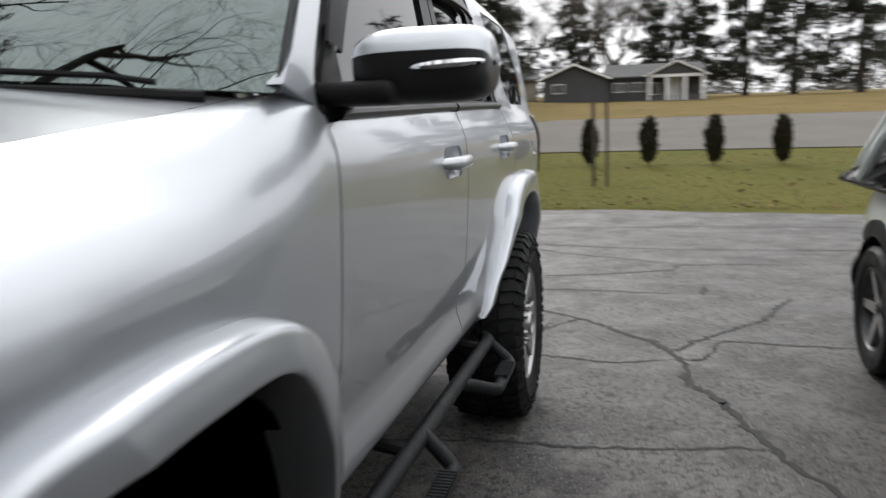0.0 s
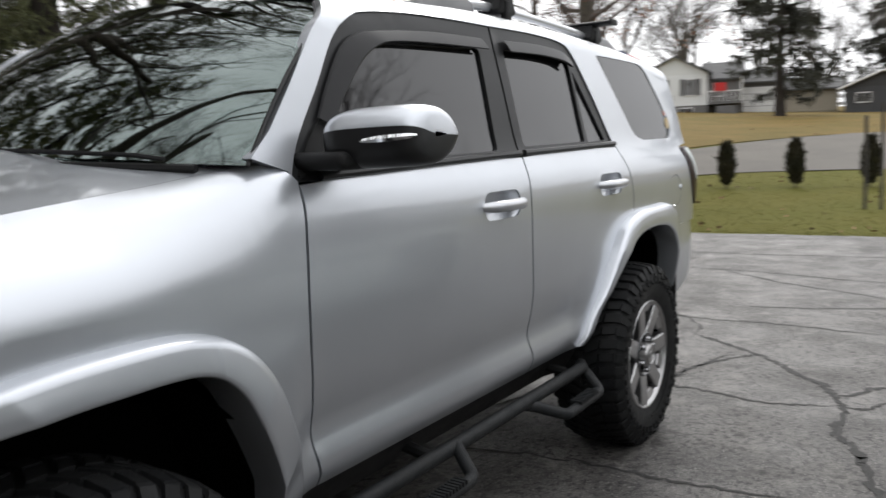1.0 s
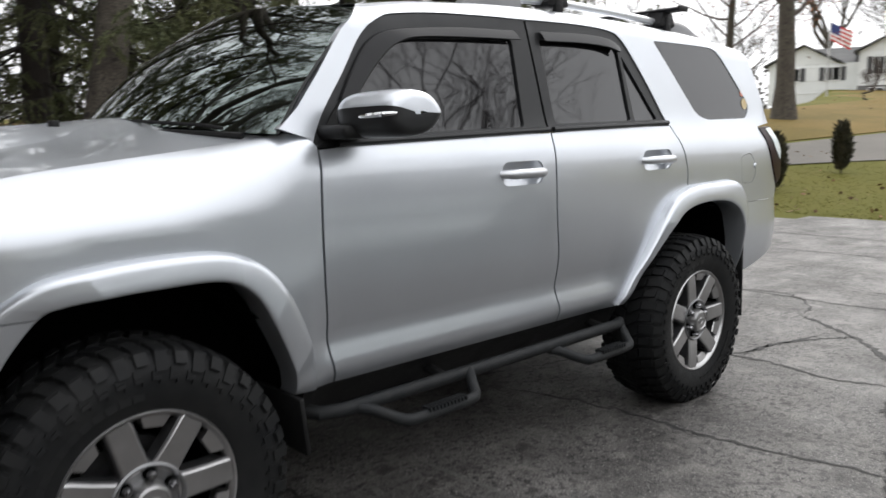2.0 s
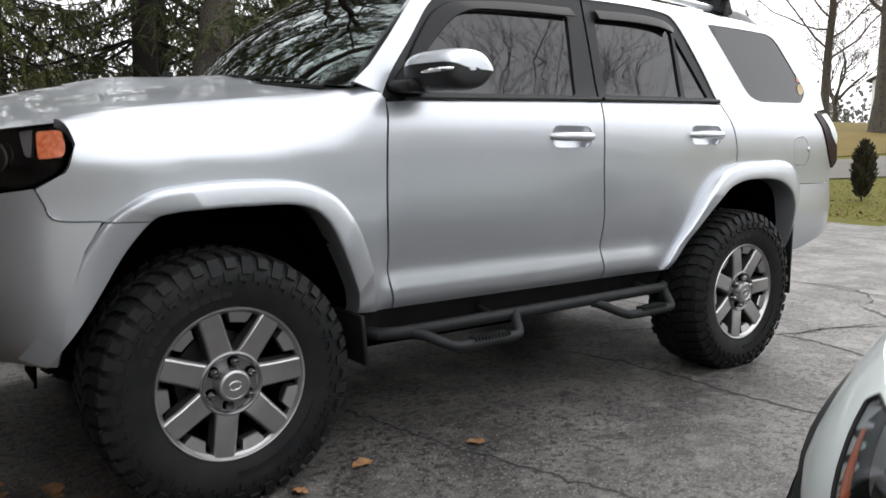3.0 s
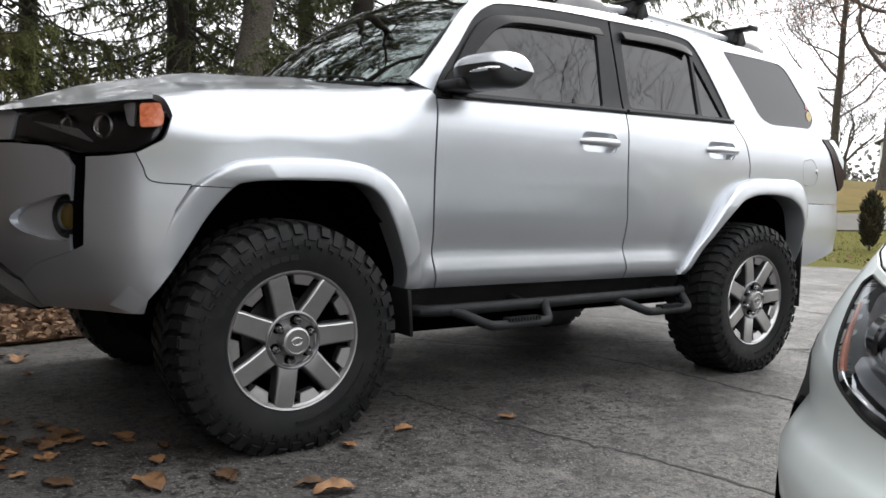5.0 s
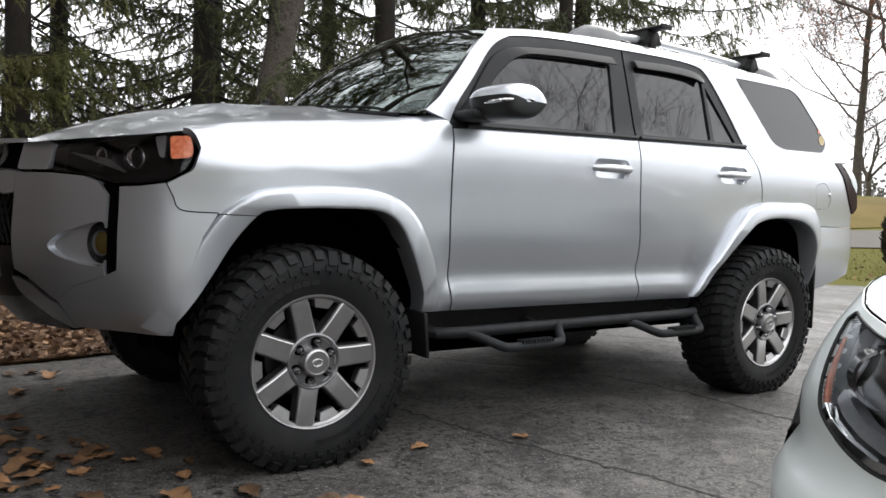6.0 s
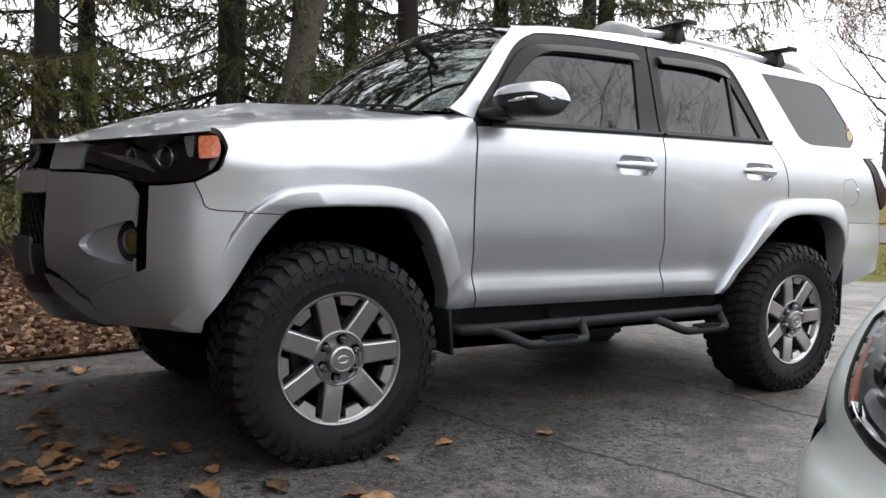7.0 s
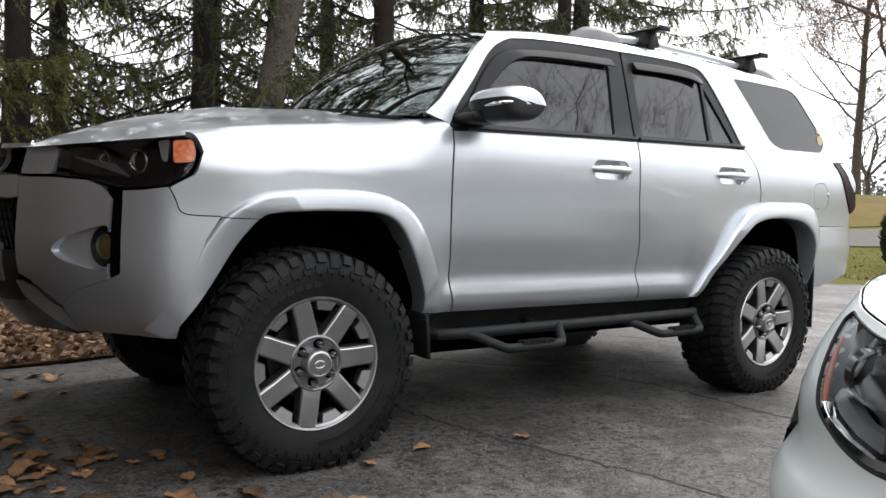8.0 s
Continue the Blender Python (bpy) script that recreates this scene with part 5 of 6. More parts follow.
            part("spoke", set_wheel(moved(sp, Matrix.Rotation(2 * math.pi * k / 5, 4, 'Y'))), RIM_FACE, rim)
    part("sill", sheet([(SF + .43, .17), (SF + .43, .27), (SR - .43, .27), (SR - .43, .17)], lambda u, v, d: f(u, v, d - .012), .1, .05, flip=far), BLACK_PLASTIC, pale)
    fog_o = rounded([(.42, .33), (.62, .34), (.66, .43), (.60, .47), (.44, .45)], .03)
    part("fog_recess", sheet(fog_o, lambda u, v, d: f(u, v, d - .003), .04, .02, flip=far), BLACK_PLASTIC, pale)
    # door seams and handles
    for xs in (1.46, 2.42, 3.30):
        part("door_seam", tube([tuple(float(q) for q in f(s_at(xs) + .05 * (z < .4), z, .001)) for z in np.linspace(.30, .93, 10)], .0035, 5), VOID, pale)
    for xs in (2.25, 3.12):
        part("door_handle", tube([tuple(float(q) for q in f(s_at(xs + q), .83, e)) for q, e in ((-.1, .02), (-.07, -.025), (.05, -.028), (.08, .02))], .013, 8), PEARL, pale)

# upper body: bonnet, greenhouse, roof
EDGE_S, EDGE_Z = (0, .35, .60, .76, .85, s_at(.6), s_at(1.0), s_at(1.42)), (.78, .795, .828, .846, .862, .882, .905, .93)
SB = s_at(1.25)


def bonnet2(c, t):
    """The bonnet spans from wing to wing and narrows round the nose."""
    s = SB * (.015 + .985 * t)
    z = float(np.interp(s, EDGE_S, EDGE_Z)) + .006
    x, y, _ = (float(q) for q in plan2(False)(s, z, .002))
    w = 1 - abs(2 * c - 1) ** 2.6
    return (x, y + (2 * CY2 - 2 * y) * c, z + .075 * w * min(1, .25 + 1.4 * t) - .004 * abs(2 * c - 1) ** 14)


for sg in (False, True):
    part("bonnet_gap", tube([tuple(float(q) for q in plan2(sg)(s, float(np.interp(s, EDGE_S, EDGE_Z)) + .001, .004)) for s in np.linspace(.02, SB, 40)], .0022, 5), VOID, pale)
b2 = grid(list(np.linspace(0, 1, 29)), list(np.linspace(0, 1, 17)), bonnet2)
bmesh.ops.recalc_face_normals(b2, faces=b2.faces[:])
part("bonnet", b2, PEARL, pale)


secs = [(1.10, .985, .80), (1.45, 1.20, .72), (1.85, 1.44, .64), (2.2, 1.53, .61), (2.9, 1.55, .60), (3.5, 1.50, .59), (3.9, 1.40, .57), (4.25, 1.05, .66), (4.33, .96, .70)]


def cab(i, k):
    x, zt, hw = secs[i]
    prof = [(.86, .93), (.855, .955), (hw + .10, min(zt, 1.2) if zt > 1.2 else zt * .98), (hw + .02, zt - .05 if zt > 1.1 else zt), (hw - .06, zt), (.3, zt + .02), (0, zt + .025)]
    half = [(min(a, .86), min(b, zt + .02)) for a, b in prof]
    full = [(-a, b) for a, b in half] + [(a, b) for a, b in half[-2::-1]]
    return (x, CY2 + full[k][0], full[k][1])


cb = grid(range(len(secs)), range(13), cab)
bmesh.ops.recalc_face_normals(cb, faces=cb.faces[:])
part("greenhouse", cb, PRIVACY, pale, "dark glass with pale roof")
rf = grid(list(np.linspace(1.82, 3.95, 12)), list(np.linspace(0, 1, 11)), lambda x, c: (
    x, CY2 + (2 * c - 1) * (.655), float(np.interp(x, [q[0] for q in secs], [q[1] for q in secs])) + .03 * (1 - (2 * c - 1) ** 4) + .004))
bmesh.ops.recalc_face_normals(rf, faces=rf.faces[:])
part("roof", rf, PEARL, pale)
for sg in (-1, 1):
    for pts in ([(1.12, .835, .985), (1.47, .815, 1.20), (1.86, .735, 1.42), (2.2, .70, 1.515)], [(2.2, .70, 1.515), (2.9, .69, 1.535), (3.5, .68, 1.485), (3.9, .66, 1.385)], [(2.38, .70, 1.52), (2.42, .84, .97)], [(3.45, .68, 1.48), (3.75, .80, 1.15), (3.9, .84, .97)], [(3.9, .66, 1.385), (4.25, .74, 1.06), (4.34, .76, .96)]):
        part("pillar", tube(curve([(x, CY2 + sg * y, z) for x, y, z in pts], 5), .034, 8), PEARL, pale)
    wing = grid(list(np.linspace(0, 1, 7)), list(np.linspace(0, 2 * math.pi, 13)), lambda t, a: (
        1.62 + .07 * math.cos(a) * math.sin(math.pi * (.15 + .8 * t)), CY2 + sg * (.86 + .2 * t), 1.03 + .06 * math.sin(a) * math.sin(math.pi * (.15 + .8 * t))))
    part("door_mirror", wing, PEARL, pale)
part("front_grille", sheet(rounded([(0, .72), (.17, .715), (.17, .62), (0, .60)], .01), lambda u, v, d: plan2(False)(u, v, d - .004), .05, .02), BLACK_GLOSS, pale)
part("front_grille", sheet(rounded([(0, .72), (.17, .715), (.17, .62), (0, .60)], .01), lambda u, v, d: plan2(True)(u, v, d - .004), .05, .02, flip=True), BLACK_GLOSS, pale)
# plain box whose near-zero black stands in for the shade underneath
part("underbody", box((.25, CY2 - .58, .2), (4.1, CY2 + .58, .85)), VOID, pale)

# ---- trees, shrubs, leaves ----
BARK = material("grey_bark", (0.050, 0.041, 0.032), 0.9, 0.0, (0.085, 0.075, 0.057), 5, 0.8, 1.0, 26, fine=0.4, relief=0.02, specks=(((0.022, 0.018, 0.015), 9, .58, .66),))
BARK_DARK = material("spruce_bark", (0.020, 0.016, 0.013), 0.9, 0.0, (0.038, 0.030, 0.023), 4, 0.7, 1.0, 30, fine=0.3)
TWIG = material("bare_twigs", (0.085, 0.068, 0.060), 0.9, fine=0.2)
NEEDLE = material("spruce_needles", (0.064, 0.080, 0.029), 0.75, 0.0, (0.115, 0.116, 0.044), 0.9, 0.8, island=0.3)
NEEDLE_LIGHT = material("pale_spruce_needles", (0.125, 0.142, 0.042), 0.75, 0.0, (0.20, 0.185, 0.07), 0.9, 0.8, island=0.3)
NEEDLE_FAR = material("dark_conifer", (0.020, 0.022, 0.013), 0.8, 0.0, (0.034, 0.034, 0.020), 0.6, 0.8, island=0.3)
ARBOR = material("arborvitae", (0.020, 0.022, 0.009), 0.8, 0.0, (0.040, 0.031, 0.012), 3, 0.8, island=0.4)
RUST = material("rusty_leaves", (0.24, 0.09, 0.035), 0.8, 0.0, (0.10, 0.05, 0.026), 2, 0.7, island=0.4)
LEAF = material("fallen_leaf", (0.27, 0.145, 0.064), 0.65, 0.0, (0.10, 0.05, 0.026), 22, 0.8, 0.5, 200, random_value=0.65)
LITTER = material("leaf_litter", (0.24, 0.14, 0.075), 0.85, 0.0, (0.085, 0.055, 0.04), 5, 0.8, island=0.6)
STAKE = material("weathered_stake", (0.035, 0.032, 0.03), 0.8, 0.0, (0.08, 0.07, 0.06), 6, 0.6)


def np_part(name, verts, faces, mat, parent=None, smooth=True, label=""):
    """A mesh straight from arrays, for what has many small pieces."""
    me = bpy.data.meshes.new(name)
    me.from_pydata([tuple(v) for v in verts], [], faces)
    me.materials.append(mat)
    if smooth:
        me.polygons.foreach_set("use_smooth", [True] * len(me.polygons))
    ob = new(name, me)
    if parent:
        ob.parent = parent
        ob.matrix_parent_inverse = world_of(parent).inverted()
    if label:
        ob["label"] = label
    return ob


TWIG_MIN = [.004]


class Heap:
    """Collects pipes and blades into one pair of arrays."""

    def __init__(self):
        self.v, self.f, self.n = [], [], 0

    def pipe(self, p, r, sides):
        p = np.asarray(p, float)
        t = np.gradient(p, axis=0)
        t /= np.linalg.norm(t, axis=1)[:, None] + 1e-9
        ref = np.array([.31, .17, .93]) if abs(t[0][2]) < .8 else np.array([.95, .2, .1])
        a = np.cross(t, ref)
        a /= np.linalg.norm(a, axis=1)[:, None] + 1e-9
        b = np.cross(t, a)
        ang = np.arange(sides) * 2 * math.pi / sides
        ring = p[:, None] + np.asarray(r)[:, None, None] * (np.cos(ang)[None, :, None] * a[:, None] + np.sin(ang)[None, :, None] * b[:, None])
        self.v.append(ring.reshape(-1, 3))
        for i in range(len(p) - 1):
            for k in range(sides):
                j = (k + 1) % sides
                self.f.append((self.n + i * sides + k, self.n + i * sides + j, self.n + (i + 1) * sides + j, self.n + (i + 1) * sides + k))
        self.n += len(p) * sides

    def blades(self, at, way, width, rng):
        """Narrow leaf-shaped blades, each from a foot along a way."""
        n = len(at)
        if not n:
            return
        side = np.cross(way, rng.normal(size=(n, 3)))
        side *= (width / (np.linalg.norm(side, axis=1) + 1e-9))[:, None]
        quad = np.stack([at, at + way * .45 + side, at + way, at + way * .45 - side], 1)
        self.v.append(quad.reshape(-1, 3))
        self.f += [(self.n + 4 * i, self.n + 4 * i + 1, self.n + 4 * i + 2, self.n + 4 * i + 3) for i in range(n)]
        self.n += 4 * n

    def needles(self, at, way, width, rng):
        """Slim pointed needles, one triangle each."""
        n = len(at)
        side = np.cross(way, rng.normal(size=(n, 3)))
        side *= (width / (np.linalg.norm(side, axis=1) + 1e-9))[:, None]
        self.v.append(np.stack([at + side, at + way, at - side], 1).reshape(-1, 3))
        self.f += [(self.n + 3 * i, self.n + 3 * i + 1, self.n + 3 * i + 2) for i in range(n)]
        self.n += 3 * n

    def arrays(self):
        return np.vstack(self.v), self.f


def grow(heap, rng, start, way, length, radius, depth, tips, spread_a=.75, lift=.06, kids=(3, 5), thin=.62):
    """A branch with a wandering line, and its side branches."""
    n = 6 if depth > 2 else 4
    p, w = [np.array(start, float)], np.array(way, float)
    for i in range(n):
        w = w + rng.normal(0, .16, 3) + np.array([0, 0, lift])
        w /= np.linalg.norm(w)
        p.append(p[-1] + w * length / n)
    r = np.linspace(radius, radius * (.45 if depth else .3), n + 1)
    heap.pipe(p, r, 7 if depth > 3 else 5 if depth > 2 else 3)
    if depth == 0:
        tips.append(p[-1])
        return
    for _ in range(rng.randint(kids[0], kids[1] + 1)):
        f = rng.uniform(.3, 1.0)
        i = min(n - 1, int(f * n))
        at = p[i] + (p[i + 1] - p[i]) * (f * n - i)
        out = np.cross(w, rng.normal(size=3))
        out /= np.linalg.norm(out) + 1e-9
        k = rng.uniform(.5, 1.0) * spread_a
        grow(heap, rng, at, w * math.cos(k) + out * math.sin(k), length * rng.uniform(.5, .8), max(TWIG_MIN[0], r[i] * rng.uniform(.45, thin)), depth - 1, tips, spread_a, lift, kids, thin)


def bare_tree(seed, height, girth, name="bare_tree", label="leafless broad-limbed tree", leaves=0, depth=5, fork=.28, at=(0, 0, 0), kids=(3, 4), lean=0.0, wander=.05):
    rng = np.random.RandomState(seed)
    tree = thing(name, at, label, "tree")
    trunk, twigs, tips = Heap(), Heap(), []
    h0 = height * fork
    line = [np.array(at) + np.array([rng.normal(0, wander) * i + lean * (h0 * i / 5 - 2.9), rng.normal(0, wander) * i, h0 * i / 5 - .1]) for i in range(6)]
    trunk.pipe(line, girth * np.array([1.45, 1.12, 1.0, .95, .92, .9]), 12)
    part_v, part_f = trunk.arrays()
    np_part("trunk", part_v, part_f, BARK, tree)
    for k in range(5):
        a = 2 * math.pi * (k + rng.rand() * .6) / 5
        tilt = .25 if k == 0 else rng.uniform(.45, .95)
        grow(twigs, rng, line[-1] - (line[-1] - line[-2]) * rng.rand() * .8, (math.cos(a) * math.sin(tilt), math.sin(a) * math.sin(tilt), math.cos(tilt)), height * rng.uniform(.26, .36), girth * rng.uniform(.5, .7), depth, tips, kids=kids)
    v, f = twigs.arrays()
    np_part("crown", v, f, TWIG if girth < .2 else BARK, tree)
    if leaves:
        lh = Heap()
        tp = np.array(tips)[rng.randint(0, len(tips), leaves)] + rng.normal(0, .15, (leaves, 3))
        lh.blades(tp, rng.normal(0, .05, (leaves, 3)) - np.array([0, 0, .03]), np.full(leaves, .034), rng)
        v, f = lh.arrays()
        np_part("foliage", v, f, RUST, tree, label="sparse rusty leaves")
    return tree


def leader_tree(seed, height, girth, label, leaves=0, clear=.2, at=(0, 0, 0), depth=3):
    """A leafless tree whose trunk runs up through the crown, with limbs spreading from it and fine twigs on them."""
    rng = np.random.RandomState(seed)
    tree = thing("bare_tree", at, label, "tree")
    trunk, twigs, tips = Heap(), Heap(), []
    o = np.array(at, float)
    zs = np.linspace(-.1, height * .82, 12)
    line = o + np.column_stack([rng.normal(0, .035, 12).cumsum() * (zs > height * clear), rng.normal(0, .035, 12).cumsum() * (zs > height * clear), zs])
    trunk.pipe(line, girth * np.r_[1.5, np.linspace(1.0, .18, 11)], 10)
    v, f = trunk.arrays()
    np_part("trunk", v, f, BARK, tree)
    n = 24
    for k in range(n):
        u = clear + (.80 - clear) * k / (n - 1)
        z = u * height
        base = np.array([np.interp(z, zs, line[:, i] - o[i]) for i in range(3)]) + o
        a = k * 2.4 + rng.uniform(-.4, .4)
        tilt = rng.uniform(.95, 1.3) if u < .45 else rng.uniform(.5, 1.0)
        long = height * (.34 - .24 * ((u - clear) / (.8 - clear)) ** 1.3) * rng.uniform(.75, 1.15)
        grow(twigs, rng, base, (math.cos(a) * math.sin(tilt), math.sin(a) * math.sin(tilt), math.cos(tilt)), long, girth * (.30 - .20 * u), depth, tips, spread_a=.85, lift=.05, kids=(4, 6), thin=.5)
    v, f = twigs.arrays()
    np_part("crown", v, f, TWIG, tree)
    if leaves:
        lh = Heap()
        tp = np.array(tips)
        tp = tp[tp[:, 2] < o[2] + height * .62]
        tp = tp[rng.randint(0, len(tp), leaves)] + rng.normal(0, .14, (leaves, 3))
        lh.blades(tp, rng.normal(0, .05, (leaves, 3)) - np.array([0, 0, .03]), np.full(leaves, .034), rng)
        v, f = lh.arrays()
        np_part("foliage", v, f, RUST, tree, label="sparse rusty leaves")
    return tree


def spruce(seed, height, girth, reach, first, at=(0, 0, 0), dense=1.0, needle=NEEDLE, blade=.052, label="tall spruce with drooping green branches", step=.50, twig_gap=.16):
    """A spruce: straight trunk, whorls of sagging boughs, and hanging sprays of needles."""
    rng = np.random.RandomState(seed)
    tree = thing("spruce", at, label, "tree")
    o = np.array(at, float)
    tr, bo, ne = Heap(), Heap(), Heap()
    zs = np.linspace(-.1, height, 14)
    tr.pipe([o + (rng.normal(0, .02), rng.normal(0, .02), z) for z in zs], girth * (1 - .93 * zs.clip(0) / height) * np.r_[1.25, 1.05, np.ones(12)], 10)
    z = first
    while z < height - .3:
        f = (z - first) / (height - first)
        L = reach * (1 - f) ** .8 * rng.uniform(.75, 1.1) + .25
        for k in range(rng.randint(3, 6)):
            a = rng.uniform(0, 2 * math.pi)
            l = L * rng.uniform(.6, 1.1)
            d = np.array([math.cos(a), math.sin(a), 0])
            t = np.linspace(0, 1, 8)
            droop = rng.uniform(.15, .42) * (1 - f * .6)
            line = o + np.array([0, 0, z]) + d * (l * t)[:, None] + np.stack([rng.normal(0, .03, 8).cumsum(), rng.normal(0, .03, 8).cumsum(), -droop * l * np.sin(t * 1.9) + .12 * l * t ** 3], 1)
            bo.pipe(line, np.linspace(.008 + .0045 * l, .003, 8), 4)
            n_tw = int(l / twig_gap * dense * 1.9)
            for j in range(n_tw):
                u = rng.uniform(.18, 1.0)
                i = min(6, int(u * 7))
                base = line[i] + (line[i + 1] - line[i]) * (u * 7 - i)
                tl = rng.uniform(.25, .78) * (.5 + .5 * min(1, l / 2))
                sd = np.array([-d[1], d[0], 0]) * rng.choice([-1, 1]) * rng.uniform(.1, .9) + d * rng.uniform(-.1, .6)
                hang = rng.uniform(.1, .85)
                q = np.linspace(0, 1, 4)
                tw = base + sd * (tl * q)[:, None] * .75 - np.array([0, 0, 1]) * (tl * hang * q ** 1.5)[:, None]
                if l > 1.2 and z < 7:
                    bo.pipe(tw[[0, 1, 3]], np.linspace(.004, .0015, 3), 3)
                low = z < 6.5
                m = max(5, int(tl / .0125 * dense * max(.25, (.05 / blade) ** 2) * (1.15 if low else .5)))
                g = rng.rand(m) ** .8 * 3
                gi = g.astype(int).clip(0, 2)
                pos = tw[gi] + (tw[gi + 1] - tw[gi]) * (g - gi)[:, None]
                way = rng.normal(0, .48, (m, 3)) + (tw[gi + 1] - tw[gi]) * 3 / tl
                way *= (blade * (1 if low else 2.0) * rng.uniform(.6, 1.3, m) / (np.linalg.norm(way, axis=1) + 1e-9))[:, None]
                ne.needles(pos, way, np.full(m, blade * (.13 if low else .25)), rng)
        z += step * rng.uniform(.7, 1.3) * (1 if z < 6.5 else 1.9)
    for nm, hp, mt in (("trunk", tr, BARK_DARK), ("branchwork", bo, BARK_DARK), ("foliage", ne, needle)):
        v, f = hp.arrays()
        np_part(nm, v, f, mt, tree)
    return tree


def zl(x, y):
    return float(land(x, y))


# spruces and a grey trunk behind the car
s1 = spruce(11, 21, .20, 4.3, 1.6, (2.75, 10.3, zl(2.75, 10.3)), 1.35)
s2 = spruce(12, 22, .22, 4.5, 1.9, (5.6, 9.5, zl(5.6, 9.5)), 1.75)
s3 = spruce(13, 20, .19, 4.2, 1.0, (0.0, 9.6, zl(0, 9.6)), 1.5)
near = spruce(14, 19, .19, 4.0, .7, (-2.0, 8.4, zl(-2.0, 8.4)), 1.9, NEEDLE_LIGHT, label="spruce with low sweeping light-green branches", step=.40)
thin = spruce(15, 20, .20, 4.4, 1.2, (-7.5, 7.0, 0), .6, NEEDLE, .17, "dark spruce beyond the end of the drive", .42, .24)
for x, y, turn, k, src in ((-4.6, 10.5, 130, 1.05, thin), (8.9, 11.3, 70, .95, s2), (9.4, 9.1, 110, .9, s1), (4.5, 11.6, 160, 1.0, s1), (10.9, 10.2, 220, 1.0, s2), (4.1, 14.0, 200, 1.1, thin), (1.2, 14.0, 300, 1.0, thin), (-2.2, 13.0, 45, 1.1, thin), (-10.5, 4.5, 260, 1.05, thin), (7.4, 15.5, 10, 1.0, thin), (-8.5, 11, 90, 1.1, thin)):
    copy_thing(src, Matrix.Translation((x, y, zl(x, y))) @ Matrix.Rotation(radians(turn), 4, 'Z') @ Matrix.Scale(k, 4))
bare_tree(21, 20, .20, label="thick grey-barked leafless tree in the mulch bed", at=(2.95, 7.75, zl(2.95, 7.75)), fork=.29, depth=5, kids=(3, 4), lean=.2, wander=.01)
bare_tree(26, 21, .30, label="tall leafless tree over the garage", at=(-2.9, 5.4, 0), fork=.36, depth=5, kids=(3, 5), wander=.02)
bare_tree(27, 23, .32, label="tall leafless tree behind the garage", at=(-8.6, .6, 0), fork=.34, depth=5, kids=(3, 4), wander=.02)
# bare understory brush behind the bed
br = bare_tree(22, 4.0, .03, "bare_shrub", "leafless grey-brown shrub under the spruces", at=(1.0, 11.0, zl(1, 11)), fork=.05, depth=4, kids=(2, 4))
for k, (x, y) in enumerate(((-.6, 11.4), (2.0, 12.0), (-2.8, 10.4), (3.4, 11.6), (4.9, 11.8), (-4.2, 12.6), (6.6, 12.4), (.2, 13.2), (-1.4, 14.2), (-3.4, 14.6), (1.4, 14.8), (2.9, 14.2))):
    copy_thing(br, Matrix.Translation((x, y, zl(x, y))) @ Matrix.Rotation(k * 1.3, 4, 'Z') @ Matrix.Scale(.9 + .12 * (k % 4), 4))
# leafless trees on the open side of the drive, which the glass mirrors
m1 = bare_tree(23, 12, .17, label="leafless spreading tree beside the drive", at=(13.0, -11.0, 0), fork=.2, depth=4, kids=(3, 5))
m2 = bare_tree(24, 9, .13, label="leafless tree with fine twigs beside the drive", at=(7.0, -19.0, 0), fork=.22, depth=4)
# trees across the road
TWIG_MIN[0] = .009
leader_tree(31, 15, .19, "broad bare tree with a few rusty leaves", 6000, .17, (32.05, 15.55, zl(32.05, 15.55)))
leader_tree(32, 17, .33, "tall bare tree with rusty leaves on the verge", 7000, .2, (27.55, 11.0, zl(27.55, 11.0)))
far_sp = spruce(33, 14, .3, 4.2, 2.3, (53.2, 9.3, zl(53.2, 9.3)), .65, NEEDLE_FAR, .45, "dark conifer on the far lawn", .45, .24)
for x, y, turn, k in ((79, -5.5, 40, .95), (80, -1.7, 90, .8), (79, -10, 200, 1.0), (78, -14, 300, 1.15), (76, -19, 20, 1.2), (82, 6, 130, .9)):
    copy_thing(far_sp, Matrix.Translation((x, y, zl(x, y))) @ Matrix.Rotation(radians(turn), 4, 'Z') @ Matrix.Scale(k, 4))
TWIG_MIN[0] = .02
fb = bare_tree(34, 15, .26, label="grey leafless tree behind the houses", at=(75, 2, zl(75, 2)), fork=.2, depth=4, kids=(3, 4))
for k, (x, y) in enumerate(((74, 10), (76, 15), (72, 21), (70, 27), (66, 33), (80, 24), (82, -3), (88, 5), (60, 40), (52, 44), (45, 48))):
    copy_thing(fb, Matrix.Translation((x, y, zl(x, y))) @ Matrix.Rotation(k * 2.2, 4, 'Z') @ Matrix.Scale(.85 + .13 * (k % 4), 4))
TWIG_MIN[0] = .006
# low wood on the skyline
rng = np.random.RandomState(40)
hp = Heap()
for k in range(420):
    a = radians(rng.uniform(-75, 100))
    d = rng.uniform(190, 330)
    x, y = d * math.cos(a), d * math.sin(a)
    c = np.array([x, y, zl(x, y)])
    n = 60
    p = c + np.stack([rng.normal(0, 3.2, n), rng.normal(0, 3.2, n), np.abs(rng.normal(0, 5.0, n))], 1)
    hp.blades(p, rng.normal(0, .7, (n, 3)) + np.array([0, 0, .4]), np.full(n, .5), rng)
# bare-wood grey made paler, with the haze of distance in the colour
FAR_WOOD = material("hazed_bare_wood", (0.125, 0.118, 0.112), 0.9, 0.0, (0.085, 0.08, 0.075), 0.05, 0.8, island=0.25)
